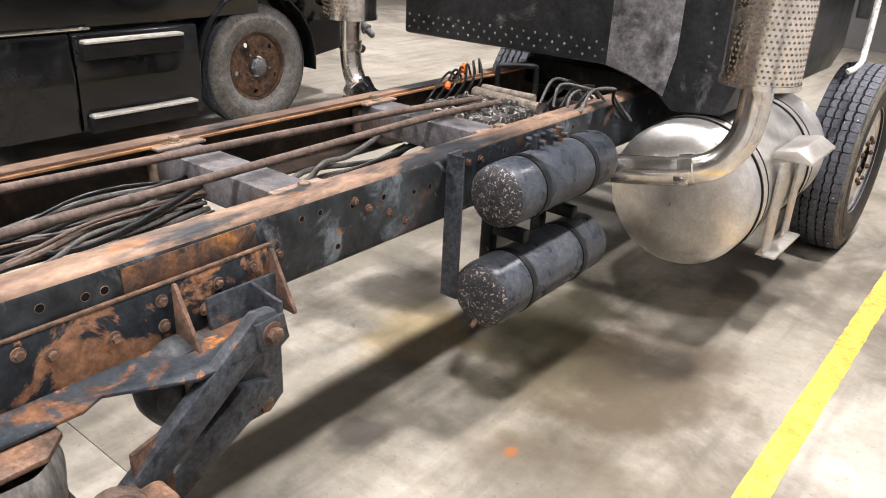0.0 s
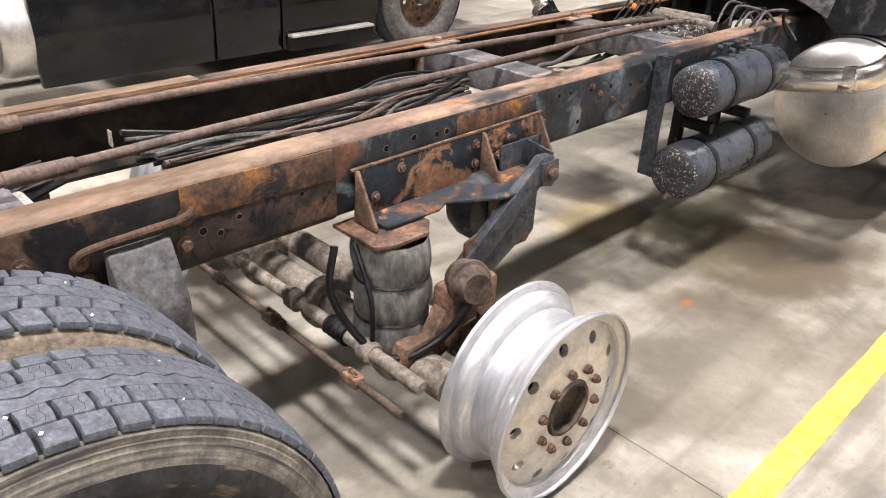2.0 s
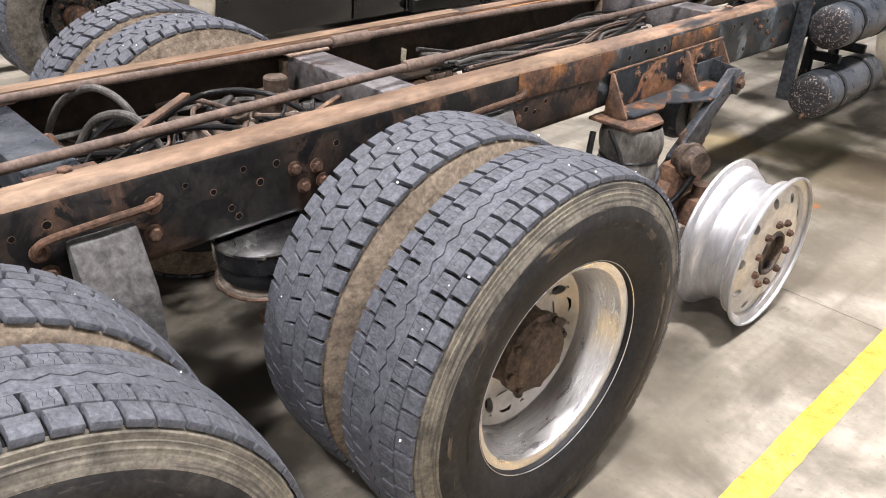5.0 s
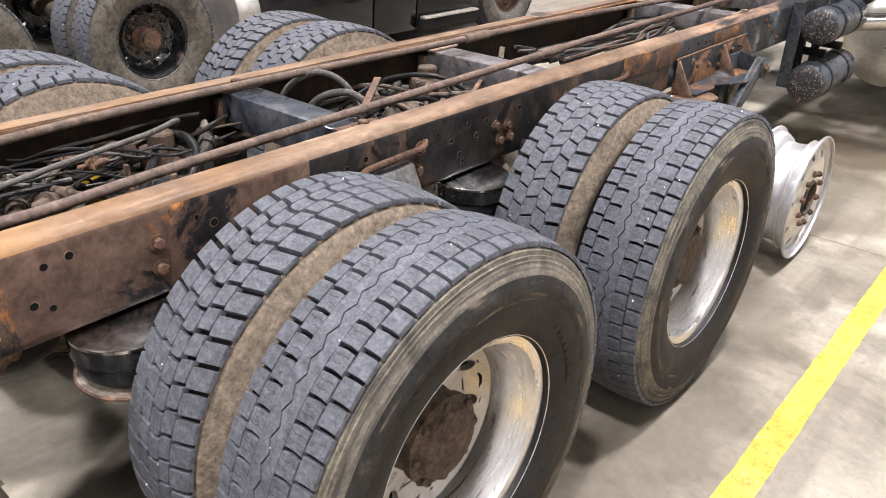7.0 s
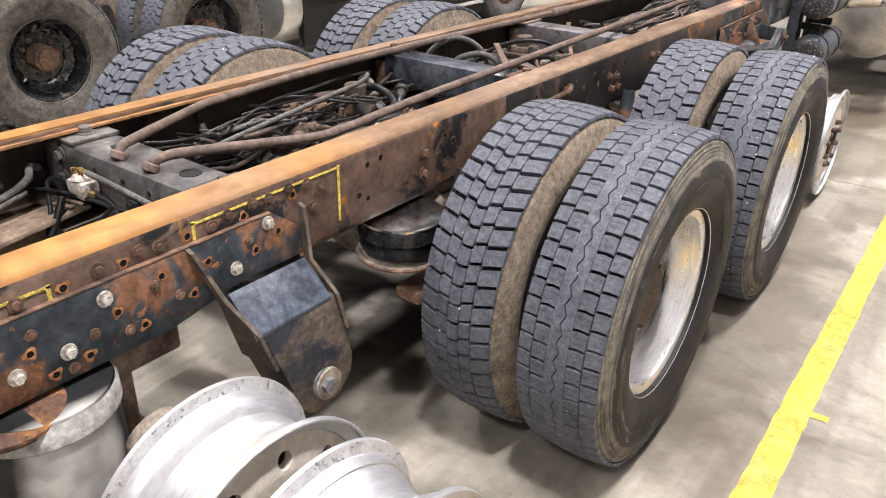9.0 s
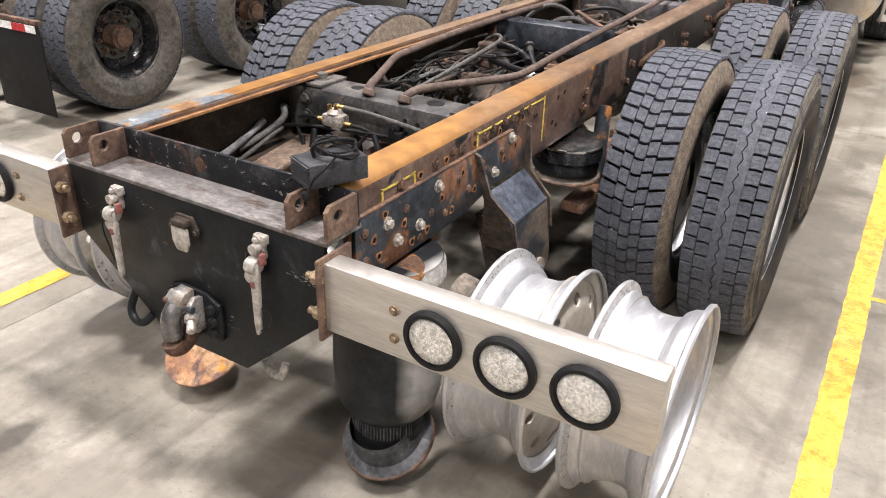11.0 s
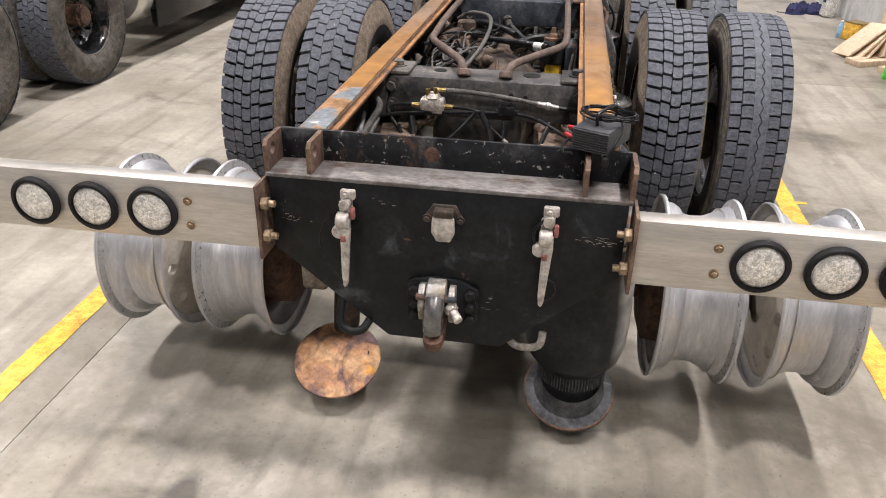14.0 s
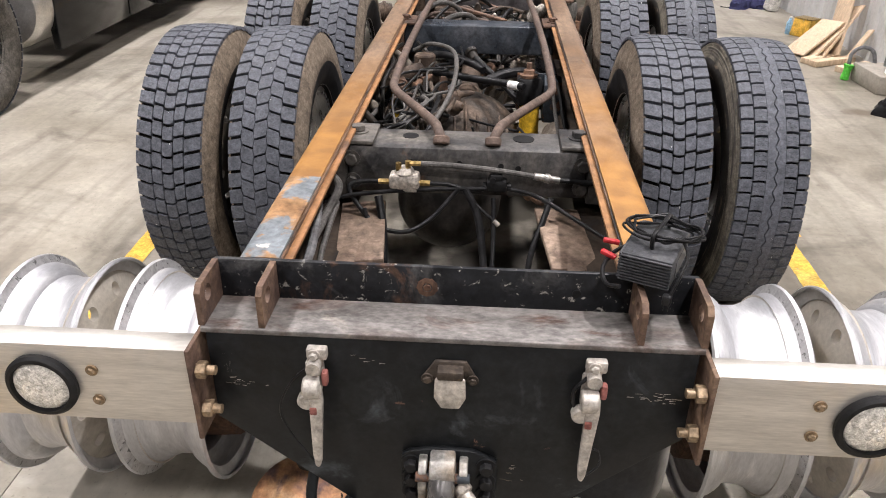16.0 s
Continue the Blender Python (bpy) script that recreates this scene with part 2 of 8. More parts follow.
def ring_streaks(m, colour, scale, lo, hi, along=2.5):
    """Rubbed rings about the wheel's axle, broken along their length."""
    n, ln = m.node_tree.nodes, m.node_tree.links
    bs = n["Principled BSDF"]
    src = bs.inputs["Base Color"].links[0].from_socket
    tc = n.new("ShaderNodeTexCoord")
    flat = n.new("ShaderNodeVectorMath")
    flat.operation = "MULTIPLY"
    flat.inputs[1].default_value = (0, 1, 1)
    ln.new(tc.outputs["Object"], flat.inputs[0])
    rad = n.new("ShaderNodeVectorMath")
    rad.operation = "LENGTH"
    ln.new(flat.outputs[0], rad.inputs[0])
    up = n.new("ShaderNodeMath")
    up.operation = "MULTIPLY"
    up.inputs[1].default_value = scale
    ln.new(rad.outputs["Value"], up.inputs[0])
    wide = n.new("ShaderNodeVectorMath")
    wide.operation = "SCALE"
    wide.inputs["Scale"].default_value = along
    ln.new(flat.outputs[0], wide.inputs[0])
    sep = n.new("ShaderNodeSeparateXYZ")
    ln.new(wide.outputs[0], sep.inputs[0])
    com = n.new("ShaderNodeCombineXYZ")
    ln.new(up.outputs[0], com.inputs[0])
    ln.new(sep.outputs["Y"], com.inputs[1])
    ln.new(sep.outputs["Z"], com.inputs[2])
    k = n.new("ShaderNodeTexNoise")
    k.inputs["Scale"].default_value, k.inputs["Detail"].default_value = 1.0, 7
    ln.new(com.outputs[0], k.inputs["Vector"])
    r = n.new("ShaderNodeMapRange")
    r.inputs[1].default_value, r.inputs[2].default_value = lo, hi
    ln.new(k.outputs[0], r.inputs[0])
    mix = n.new("ShaderNodeMix")
    mix.data_type = "RGBA"
    ln.new(r.outputs[0], mix.inputs[0])
    ln.new(src, mix.inputs[6])
    mix.inputs[7].default_value = (*colour, 1)
    ln.new(mix.outputs[2], bs.inputs["Base Color"])


ring_streaks(M_side_dirt, (0.052, 0.049, 0.046), 80, 0.50, 0.66, 5)
ring_streaks(M_side_mid, (0.17, 0.135, 0.098), 48, 0.58, 0.70, 8)
ring_streaks(M_side_brown, (0.065, 0.054, 0.044), 70, 0.60, 0.74, 4)
M_alu = material("polished_aluminium", [(0.80, 0.80, 0.80), (0.70, 0.70, 0.71), (0.86, 0.85, 0.83)], 0.32, 1.0, scale=6, fine=80, bump=0.05, vary=0.05, stretch=(9, 1, 1),
                 mask=[((0.50, 0.47, 0.41), 3, 0.62, 0.85, 0.5)])
M_alu_dull = material("dull_aluminium", [(0.54, 0.545, 0.56), (0.46, 0.465, 0.485), (0.66, 0.66, 0.66)], 0.42, 0.70, scale=3, fine=40, bump=0.06, vary=0.045, stretch=(6, 1, 1),
                      mask=[((0.40, 0.385, 0.36), 3, 0.62, 0.80, 0.7), ((0.66, 0.66, 0.66), 5, 0.60, 0.72, 0.75, 5.0)])
M_alu_disc = material("aluminium_disc", [(0.44, 0.405, 0.35), (0.52, 0.485, 0.425), (0.36, 0.325, 0.28)], 0.5, 0.25, scale=4, fine=60, bump=0.08, vary=0.06)
M_alu_face = material("aluminium_face", [(0.50, 0.485, 0.455), (0.60, 0.585, 0.55), (0.40, 0.385, 0.355)], 0.42, 0.55, scale=5, fine=70, bump=0.06, vary=0.06)
M_stainless = material("brushed_stainless", [(0.50, 0.475, 0.435), (0.58, 0.555, 0.51)], 0.40, 0.72, scale=3, fine=120, bump=0.04, vary=0.06, stretch=(0.3, 1, 3))
M_chrome = material("dull_chrome", [(0.62, 0.59, 0.53), (0.74, 0.71, 0.66), (0.50, 0.46, 0.40)], 0.22, 1.0, scale=5, fine=80, bump=0.03, vary=0.06)
M_tank_alu = material("tank_aluminium", [(0.58, 0.56, 0.53), (0.66, 0.65, 0.62)], 0.38, 0.9, scale=3, fine=90, bump=0.05, vary=0.06,
                      mask=[((0.40, 0.38, 0.34), 3, 0.6, 0.8, 0.7)])
M_airtank = material("air_tank_paint", [(0.028, 0.033, 0.042), (0.045, 0.052, 0.062), (0.08, 0.085, 0.095)], 0.32, scale=7, fine=80, bump=0.12,
                     mask=[((0.17, 0.10, 0.06), 9, 0.66, 0.74, 0.8)])
M_tankend = material("salted_tank_end", [(0.02, 0.02, 0.022), (0.05, 0.05, 0.055)], 0.6, scale=9, fine=120, bump=0.5,
                     mask=[((0.32, 0.28, 0.25), 95, 0.57, 0.60, 0.9)])
M_bag = material("bag_rubber_grey", [(0.055, 0.053, 0.05), (0.145, 0.138, 0.126), (0.022, 0.022, 0.022)], 0.7, scale=9, fine=70, bump=0.2, stretch=(1, 1, 0.4))
M_bag_black = material("bag_rubber_black", [(0.009, 0.010, 0.011), (0.018, 0.019, 0.021)], 0.4, scale=5, fine=60, bump=0.1,
                       mask=[((0.10, 0.105, 0.108), 7, 0.60, 0.74, 0.6)])
M_yellow_paint = material("yellow_paint", [(0.60, 0.34, 0.045), (0.68, 0.41, 0.080)], 0.6, scale=4, fine=90, bump=0.1,
                          mask=[((0.50, 0.38, 0.10), 5, 0.52, 0.68, 0.8), ((0.27, 0.25, 0.22), 20, 0.645, 0.69, 0.9, 2.0)])
M_yellow_mark = material("yellow_marker", [(0.58, 0.46, 0.10), (0.44, 0.33, 0.07)], 0.7, scale=20, fine=90, bump=0.1)
M_yellow_shock = material("yellow_shock", [(0.50, 0.30, 0.02), (0.62, 0.40, 0.04)], 0.5, scale=9, fine=60, bump=0.1, mask=[((0.05, 0.04, 0.03), 9, 0.58, 0.66, 0.8)])
M_black_gloss = material("gloss_black", [(0.006, 0.0065, 0.007), (0.010, 0.0105, 0.0115)], 0.14, scale=2, fine=60, bump=0.01, gloss_vary=0.05, vary=0.05)
M_black_gloss.node_tree.nodes["Principled BSDF"].inputs["Specular IOR Level"].default_value = 0.35
M_grey_panel = material("charcoal_panel", [(0.045, 0.046, 0.05), (0.06, 0.06, 0.064)], 0.45, scale=3, fine=90, bump=0.05)
M_cab_dusty = material("dusty_black_panel", [(0.018, 0.020, 0.023), (0.035, 0.037, 0.04)], 0.4, scale=3, fine=60, bump=0.06,
                       mask=[((0.30, 0.30, 0.30), 3.2, 0.60, 0.78, 0.85)])
M_rubber = material("rubber_black", [(0.007, 0.007, 0.007), (0.014, 0.014, 0.015)], 0.55, scale=9, fine=80, bump=0.1)
M_lens = material("clear_lens", [(0.50, 0.49, 0.45), (0.82, 0.80, 0.75)], 0.12, 0.3, scale=75, fine=170, bump=0.5, spread=(0.42, 0.58))
M_lens_plain = material("frosted_lens", [(0.60, 0.58, 0.53), (0.66, 0.64, 0.59)], 0.3, 0.0, scale=30, fine=90, bump=0.1)
M_screw = material("dull_screw", [(0.20, 0.145, 0.09), (0.30, 0.22, 0.14)], 0.5, 0.5, scale=20, fine=90, bump=0.1)
M_castgrey = material("cast_grey", [(0.10, 0.10, 0.103), (0.16, 0.16, 0.165), (0.07, 0.066, 0.064)], 0.55, scale=8, fine=80, bump=0.3)
M_spring_top = material("lit_cap_rim", [(0.60, 0.60, 0.60), (0.42, 0.42, 0.43), (0.70, 0.70, 0.69)], 0.22, 1.0, scale=5, fine=60, bump=0.05)
M_disc_rust = material("rusted_disc", [(0.19, 0.105, 0.075), (0.36, 0.19, 0.095), (0.44, 0.28, 0.16), (0.60, 0.28, 0.045)], 0.7, scale=5, fine=55, bump=0.35, spread=(0.36, 0.66),
                       mask=[((0.13, 0.085, 0.082), 5, 0.50, 0.58, 0.75, 2.0), ((0.55, 0.47, 0.37), 14, 0.68, 0.72, 0.8, 4.0)])
M_rust_patch = material("rust_patch", [(0.045, 0.032, 0.026), (0.11, 0.060, 0.038), (0.30, 0.135, 0.036)], 0.7, scale=10, fine=60, bump=0.3, spread=(0.36, 0.70),
                        mask=[((0.022, 0.023, 0.024), 9, 0.53, 0.60, 0.5)])
M_blue_black = material("blue_black_paint", [(0.030, 0.036, 0.050), (0.072, 0.084, 0.108), (0.014, 0.017, 0.024)], 0.42, scale=9, fine=70, bump=0.25,
                        mask=[((0.24, 0.12, 0.06), 6, 0.66, 0.72, 0.9)])
M_spring_dark = material("worn_black_steel", [(0.05, 0.05, 0.052), (0.16, 0.155, 0.15), (0.03, 0.03, 0.03)], 0.25, 0.6, scale=9, fine=60, bump=0.15)
M_bracket = material("bracket_rust", [(0.13, 0.072, 0.046), (0.20, 0.105, 0.060), (0.27, 0.13, 0.06)], 0.7, scale=6, fine=60, bump=0.3,
                     mask=[((0.016, 0.020, 0.025), 3.6, 0.47, 0.51, 0.42), ((0.36, 0.15, 0.05), 9, 0.64, 0.70, 0.9, 3.0)])
M_upright = material("scratched_black", [(0.009, 0.010, 0.012), (0.018, 0.019, 0.022)], 0.45, scale=5, fine=60, bump=0.15, stretch=(1, 1, 1),
                     mask=[((0.085, 0.05, 0.035), 5, 0.60, 0.66, 0.8), ((0.085, 0.085, 0.085), 7, 0.54, 0.70, 0.7, 2.0), ((0.34, 0.33, 0.30), 40, 0.605, 0.65, 0.8, 5.0)])
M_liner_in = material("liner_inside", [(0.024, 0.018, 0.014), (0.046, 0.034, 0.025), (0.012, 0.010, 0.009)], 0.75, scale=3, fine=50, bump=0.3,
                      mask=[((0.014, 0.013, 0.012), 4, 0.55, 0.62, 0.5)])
M_plank = material("dusty_plank", [(0.165, 0.115, 0.086), (0.24, 0.178, 0.135), (0.085, 0.058, 0.045)], 0.75, scale=6, fine=60, bump=0.25)
M_bag_dish = material("dish_rubber", [(0.035, 0.037, 0.04), (0.075, 0.078, 0.082), (0.02, 0.02, 0.022)], 0.42, scale=6, fine=60, bump=0.15,
                      mask=[((0.20, 0.20, 0.20), 8, 0.60, 0.70, 0.6)])
M_colgrey = material("column_paint", [(0.14, 0.155, 0.15), (0.18, 0.195, 0.19)], 0.5, scale=3, fine=60, bump=0.05)
M_lightblue = material("light_blue_plastic", [(0.30, 0.50, 0.68), (0.36, 0.56, 0.74)], 0.4, scale=9, fine=60, bump=0.03)
M_caked = material("caked_salt", [(0.03, 0.029, 0.028), (0.07, 0.065, 0.06)], 0.8, scale=9, fine=120, bump=0.6,
                   mask=[((0.33, 0.31, 0.28), 42, 0.53, 0.58, 0.9)])
M_cab_worn = material("worn_panel", [(0.10, 0.10, 0.105), (0.22, 0.22, 0.225), (0.05, 0.05, 0.053)], 0.6, scale=5, fine=60, bump=0.1,
                      mask=[((0.36, 0.36, 0.37), 3.5, 0.50, 0.70, 0.8)])
M_castblack = material("forged_black", [(0.018, 0.022, 0.027), (0.05, 0.056, 0.064), (0.012, 0.013, 0.015)], 0.38, scale=14, fine=45, bump=0.6,
                       mask=[((0.13, 0.085, 0.06), 9, 0.62, 0.70, 0.8)])
M_hubgrime = material("hub_grime", [(0.035, 0.026, 0.021), (0.085, 0.062, 0.048), (0.13, 0.095, 0.07)], 0.75, scale=14, fine=60, bump=0.7)
M_oil = material("oily_black", [(0.008, 0.008, 0.008), (0.022, 0.020, 0.018), (0.045, 0.038, 0.032)], 0.4, scale=7, fine=70, bump=0.3)
M_side_grey = material("sidewall_grey", [(0.060, 0.055, 0.048), (0.105, 0.096, 0.083), (0.03, 0.029, 0.027)], 0.85, scale=5, fine=90, bump=0.2,
                       mask=[((0.20, 0.18, 0.15), 5, 0.62, 0.74, 0.9, 3.0)])
M_side_pale = material("sidewall_pale", [(0.12, 0.115, 0.108), (0.17, 0.163, 0.154)], 0.8, scale=5, fine=90, bump=0.15)
M_xm_pale = material("crossmember_pale", [(0.078, 0.074, 0.077), (0.125, 0.118, 0.122), (0.15, 0.141, 0.143)], 0.45, scale=3, fine=70, bump=0.15,
                     mask=[((0.10, 0.07, 0.055), 5, 0.55, 0.66, 0.8), ((0.03, 0.03, 0.031), 8, 0.62, 0.68, 0.5, 3.0)])
M_cuff = material("dusty_cuff", [(0.20, 0.193, 0.18), (0.32, 0.31, 0.29), (0.12, 0.115, 0.108)], 0.75, scale=6, fine=70, bump=0.2)
M_dish = material("dish_aluminium", [(0.38, 0.36, 0.33), (0.46, 0.44, 0.41), (0.30, 0.28, 0.25)], 0.36, 0.85, scale=3, fine=70, bump=0.04, vary=0.05,
                  mask=[((0.20, 0.165, 0.13), 3, 0.60, 0.85, 0.7)])
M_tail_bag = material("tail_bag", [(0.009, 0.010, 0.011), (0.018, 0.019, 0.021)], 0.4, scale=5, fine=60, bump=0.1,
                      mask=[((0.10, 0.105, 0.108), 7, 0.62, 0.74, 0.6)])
# outboard side paler: dust, and the light falling there put into the colour
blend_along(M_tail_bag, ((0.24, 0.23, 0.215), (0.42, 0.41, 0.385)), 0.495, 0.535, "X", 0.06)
M_pit = material("dark_pit", [(0.002, 0.002, 0.002), (0.004, 0.004, 0.004)], 0.9, scale=9, fine=60, bump=0)
M_bead = material("bead_grime", [(0.42, 0.42, 0.425), (0.50, 0.50, 0.50), (0.34, 0.335, 0.33)], 0.5, 0.6, scale=12, fine=60, bump=0.1, vary=0.06,
                  mask=[((0.11, 0.108, 0.105), 55, 0.57, 0.64, 0.8)])
M_castblack2 = material("cast_hanger", [(0.06, 0.06, 0.062), (0.11, 0.108, 0.108), (0.04, 0.038, 0.037)], 0.5, scale=8, fine=60, bump=0.4)
M_gloss_frame = material("gloss_frame_black", [(0.008, 0.009, 0.010), (0.018, 0.019, 0.021)], 0.22, scale=6, fine=60, bump=0.05,
                         mask=[((0.10, 0.075, 0.06), 9, 0.60, 0.70, 0.7)])
M_gloss_frame.node_tree.nodes["Principled BSDF"].inputs["Specular IOR Level"].default_value = 0.5
M_brass = material("brass", [(0.36, 0.25, 0.09), (0.46, 0.33, 0.14)], 0.35, 0.9, scale=20, fine=90, bump=0.05)
M_cast = material("cast_fitting", [(0.36, 0.33, 0.29), (0.46, 0.42, 0.37)], 0.5, 0.4, scale=20, fine=90, bump=0.15)
M_latch = material("latch_beige", [(0.36, 0.335, 0.30), (0.43, 0.40, 0.36), (0.30, 0.27, 0.24)], 0.45, 0.25, scale=9, fine=90, bump=0.12)
M_red_dull = material("faded_red", [(0.20, 0.075, 0.065), (0.27, 0.11, 0.095)], 0.6, scale=20, fine=60, bump=0.1)
M_steel_worn = material("worn_grey_steel", [(0.16, 0.155, 0.15), (0.34, 0.325, 0.30), (0.22, 0.17, 0.12)], 0.4, 0.5, scale=14, fine=70, bump=0.2)
M_red = material("red_plastic", [(0.34, 0.025, 0.03), (0.46, 0.035, 0.04)], 0.4, scale=20, fine=60, bump=0.03)
M_orange_plastic = material("orange_clip", [(0.70, 0.12, 0.02), (0.78, 0.17, 0.04)], 0.4, scale=20, fine=60, bump=0.03)
M_white = material("white_plastic", [(0.72, 0.71, 0.68), (0.80, 0.79, 0.77)], 0.5, scale=9, fine=60, bump=0.03)
M_stone = material("stone_white", [(0.75, 0.75, 0.74), (0.85, 0.85, 0.84)], 0.6, scale=30, fine=90, bump=0.1)
M_tape = material("manila_tag", [(0.60, 0.54, 0.38), (0.68, 0.62, 0.47)], 0.8, scale=15, fine=60, bump=0.05)
M_steel = material("bare_steel", [(0.45, 0.44, 0.43), (0.55, 0.54, 0.53)], 0.4, 0.9, scale=9, fine=90, bump=0.05)
M_wood = material("plywood", [(0.56, 0.42, 0.29), (0.64, 0.50, 0.355), (0.51, 0.37, 0.25)], 0.7, scale=3, fine=50, bump=0.05, vary=0.07, stretch=(6, 3, 0.5))
M_green = material("green_plastic", [(0.10, 0.55, 0.06), (0.14, 0.62, 0.09)], 0.4, scale=9, fine=60, bump=0.03)
M_blue = material("dark_blue_cloth", [(0.03, 0.035, 0.09), (0.05, 0.05, 0.12)], 0.8, scale=12, fine=60, bump=0.2)
M_wallmetal = material("wall_sheet", [(0.60, 0.61, 0.61), (0.68, 0.68, 0.68)], 0.5, 0.0, scale=1.2, fine=40, bump=0.03, vary=0.04)
M_plain_wall = material("wall_paint", [(0.15, 0.15, 0.15), (0.18, 0.18, 0.178)], 0.7, scale=1.2, fine=40, bump=0.03, vary=0.04)
M_ceiling = material("ceiling_sheet", [(0.11, 0.11, 0.115), (0.13, 0.13, 0.133)], 0.7, scale=1, fine=30, bump=0.03, vary=0.04)
M_block = material("concrete_block", [(0.30, 0.275, 0.235), (0.37, 0.342, 0.295)], 0.85, scale=2.5, fine=60, bump=0.12, vary=0.06)
M_tube = glow("lamp_tube", (1.0, 0.97, 0.92), 6.0)


def floor_material():
    """Worn warehouse concrete: broad tone, clouds, oil stains with painted shade under the truck, drag streaks along
    the bays and speckle.
    """
    m = material("floor_concrete", [(0.150, 0.132, 0.104), (0.240, 0.217, 0.177), (0.312, 0.288, 0.243), (0.19, 0.169, 0.134)], 0.42, scale=0.7, fine=26, bump=0.06, vary=0.06, spread=(0.28, 0.72), gloss_vary=0.14,
                 mask=[((0.085, 0.074, 0.058), 1.15, 0.53, 0.72, 0.42, 2.3), ((0.40, 0.37, 0.33), 1.6, 0.60, 0.80, 0.6, 9.0), ((0.06, 0.055, 0.048), 3.4, 0.66, 0.76, 0.4, 6.1)])
    t = m.node_tree
    n, ln = t.nodes, t.links
    bs = n["Principled BSDF"]
    src = bs.inputs["Base Color"].links[0].from_socket
    tc = n.new("ShaderNodeTexCoord")
    for stretch, sc, lo, hi, depth in (((5, 0.45, 1), 1.7, 0.50, 0.70, 0.46), ((0.8, 5, 1), 1.6, 0.60, 0.75, 0.25), ((1, 1, 1), 55, 0.62, 0.70, 0.35)):
        mp = n.new("ShaderNodeMapping")
        mp.inputs["Scale"].default_value = stretch
        ln.new(tc.outputs["Object"], mp.inputs["Vector"])
        k = n.new("ShaderNodeTexNoise")
        k.inputs["Scale"].default_value, k.inputs["Detail"].default_value = sc, 8
        ln.new(mp.outputs[0], k.inputs["Vector"])
        r = n.new("ShaderNodeMapRange")
        r.inputs[1].default_value, r.inputs[2].default_value = lo, hi
        r.inputs[3].default_value, r.inputs[4].default_value = 0, depth
        ln.new(k.outputs[0], r.inputs[0])
        mix = n.new("ShaderNodeMix")
        mix.data_type = "RGBA"
        ln.new(r.outputs[0], mix.inputs[0])
        ln.new(src, mix.inputs[6])
        mix.inputs[7].default_value = (0.085, 0.072, 0.058, 1)
        src = mix.outputs[2]
    # oil stains and a rust spot, each at its own place on the floor; those under the truck also hold its shade in their
    # colour
    ragged = n.new("ShaderNodeTexNoise")
    ragged.inputs["Scale"].default_value, ragged.inputs["Detail"].default_value = 3.5, 8
    ln.new(tc.outputs["Object"], ragged.inputs["Vector"])
    for cx, cy, a, b, col, depth in ((0.05, 1.95, 0.42, 0.34, (0.016, 0.014, 0.011), 0.92), (0.15, 2.75, 0.55, 0.45, (0.02, 0.018, 0.014), 0.85), (0.75, 6.75, 0.55, 0.38, (0.10, 0.085, 0.042), 0.6), (0.15, 5.75, 0.30, 0.55, (0.10, 0.088, 0.06), 0.5), (0.4, 7.125, 0.26, 0.55, (0.075, 0.068, 0.038), 0.75), (1, 6.881, 0.36, 0.62, (0.09, 0.066, 0.045), 0.62), (0.9, 8.391, 0.40, 0.45, (0.06, 0.052, 0.042), 0.7),
                                     (0.3, 5.81, 0.11, 0.12, (0.05, 0.045, 0.04), 0.8), (-0.05, 6.491, 0.25, 0.30, (0.27, 0.20, 0.08), 0.5), (-0.35, 6.881, 0.25, 0.25, (0.06, 0.054, 0.046), 0.7),
                                     (0.824, 6.114, 0.018, 0.024, (0.45, 0.14, 0.03), 0.9), (1.15, 5.858, 0.5, 0.9, (0.11, 0.09, 0.062), 0.5), (0.95, 5.079, 0.3, 0.5, (0.09, 0.075, 0.055), 0.5), (-0.3, -0.35, 0.35, 0.25, (0.12, 0.105, 0.085), 0.5), (0.9, -0.55, 0.5, 0.3, (0.14, 0.125, 0.10), 0.45), (-1.1, 0.4, 0.3, 0.45, (0.11, 0.10, 0.085), 0.45), (1.3, 2.742, 0.30, 0.9, (0.08, 0.07, 0.055), 0.6), (1.25, 4.105, 0.22, 0.5, (0.09, 0.08, 0.06), 0.6),
                                     (0.1, 0.404, 0.40, 0.55, (0.05, 0.045, 0.036), 0.6), (0.2, 1.621, 0.55, 0.35, (0.07, 0.062, 0.048), 0.6), (0.2, 3.131, 0.6, 0.6, (0.06, 0.053, 0.042), 0.65),
                                     (-0.75, -0.25, 0.05, 0.10, (0.05, 0.045, 0.04), 0.7), (-1.25, -0.45, 0.04, 0.09, (0.06, 0.05, 0.045), 0.6), (2.9, 4.543, 0.14, 0.10, (0.10, 0.075, 0.05), 0.7)):
        shift = n.new("ShaderNodeVectorMath")
        shift.operation = "MULTIPLY_ADD"
        shift.inputs[1].default_value = (1 / a, 1 / b, 0)
        shift.inputs[2].default_value = (-cx / a, -cy / b, 0)
        ln.new(tc.outputs["Object"], shift.inputs[0])
        dist = n.new("ShaderNodeVectorMath")
        dist.operation = "LENGTH"
        ln.new(shift.outputs[0], dist.inputs[0])
        wob = n.new("ShaderNodeMath")
        wob.operation = "MULTIPLY_ADD"
        wob.inputs[1].default_value = 3.0
        ln.new(ragged.outputs[0], wob.inputs[0])
        ln.new(dist.outputs["Value"], wob.inputs[2])
        r = n.new("ShaderNodeMapRange")
        r.inputs[1].default_value, r.inputs[2].default_value = 2.05, 2.75
        r.inputs[3].default_value, r.inputs[4].default_value = depth, 0
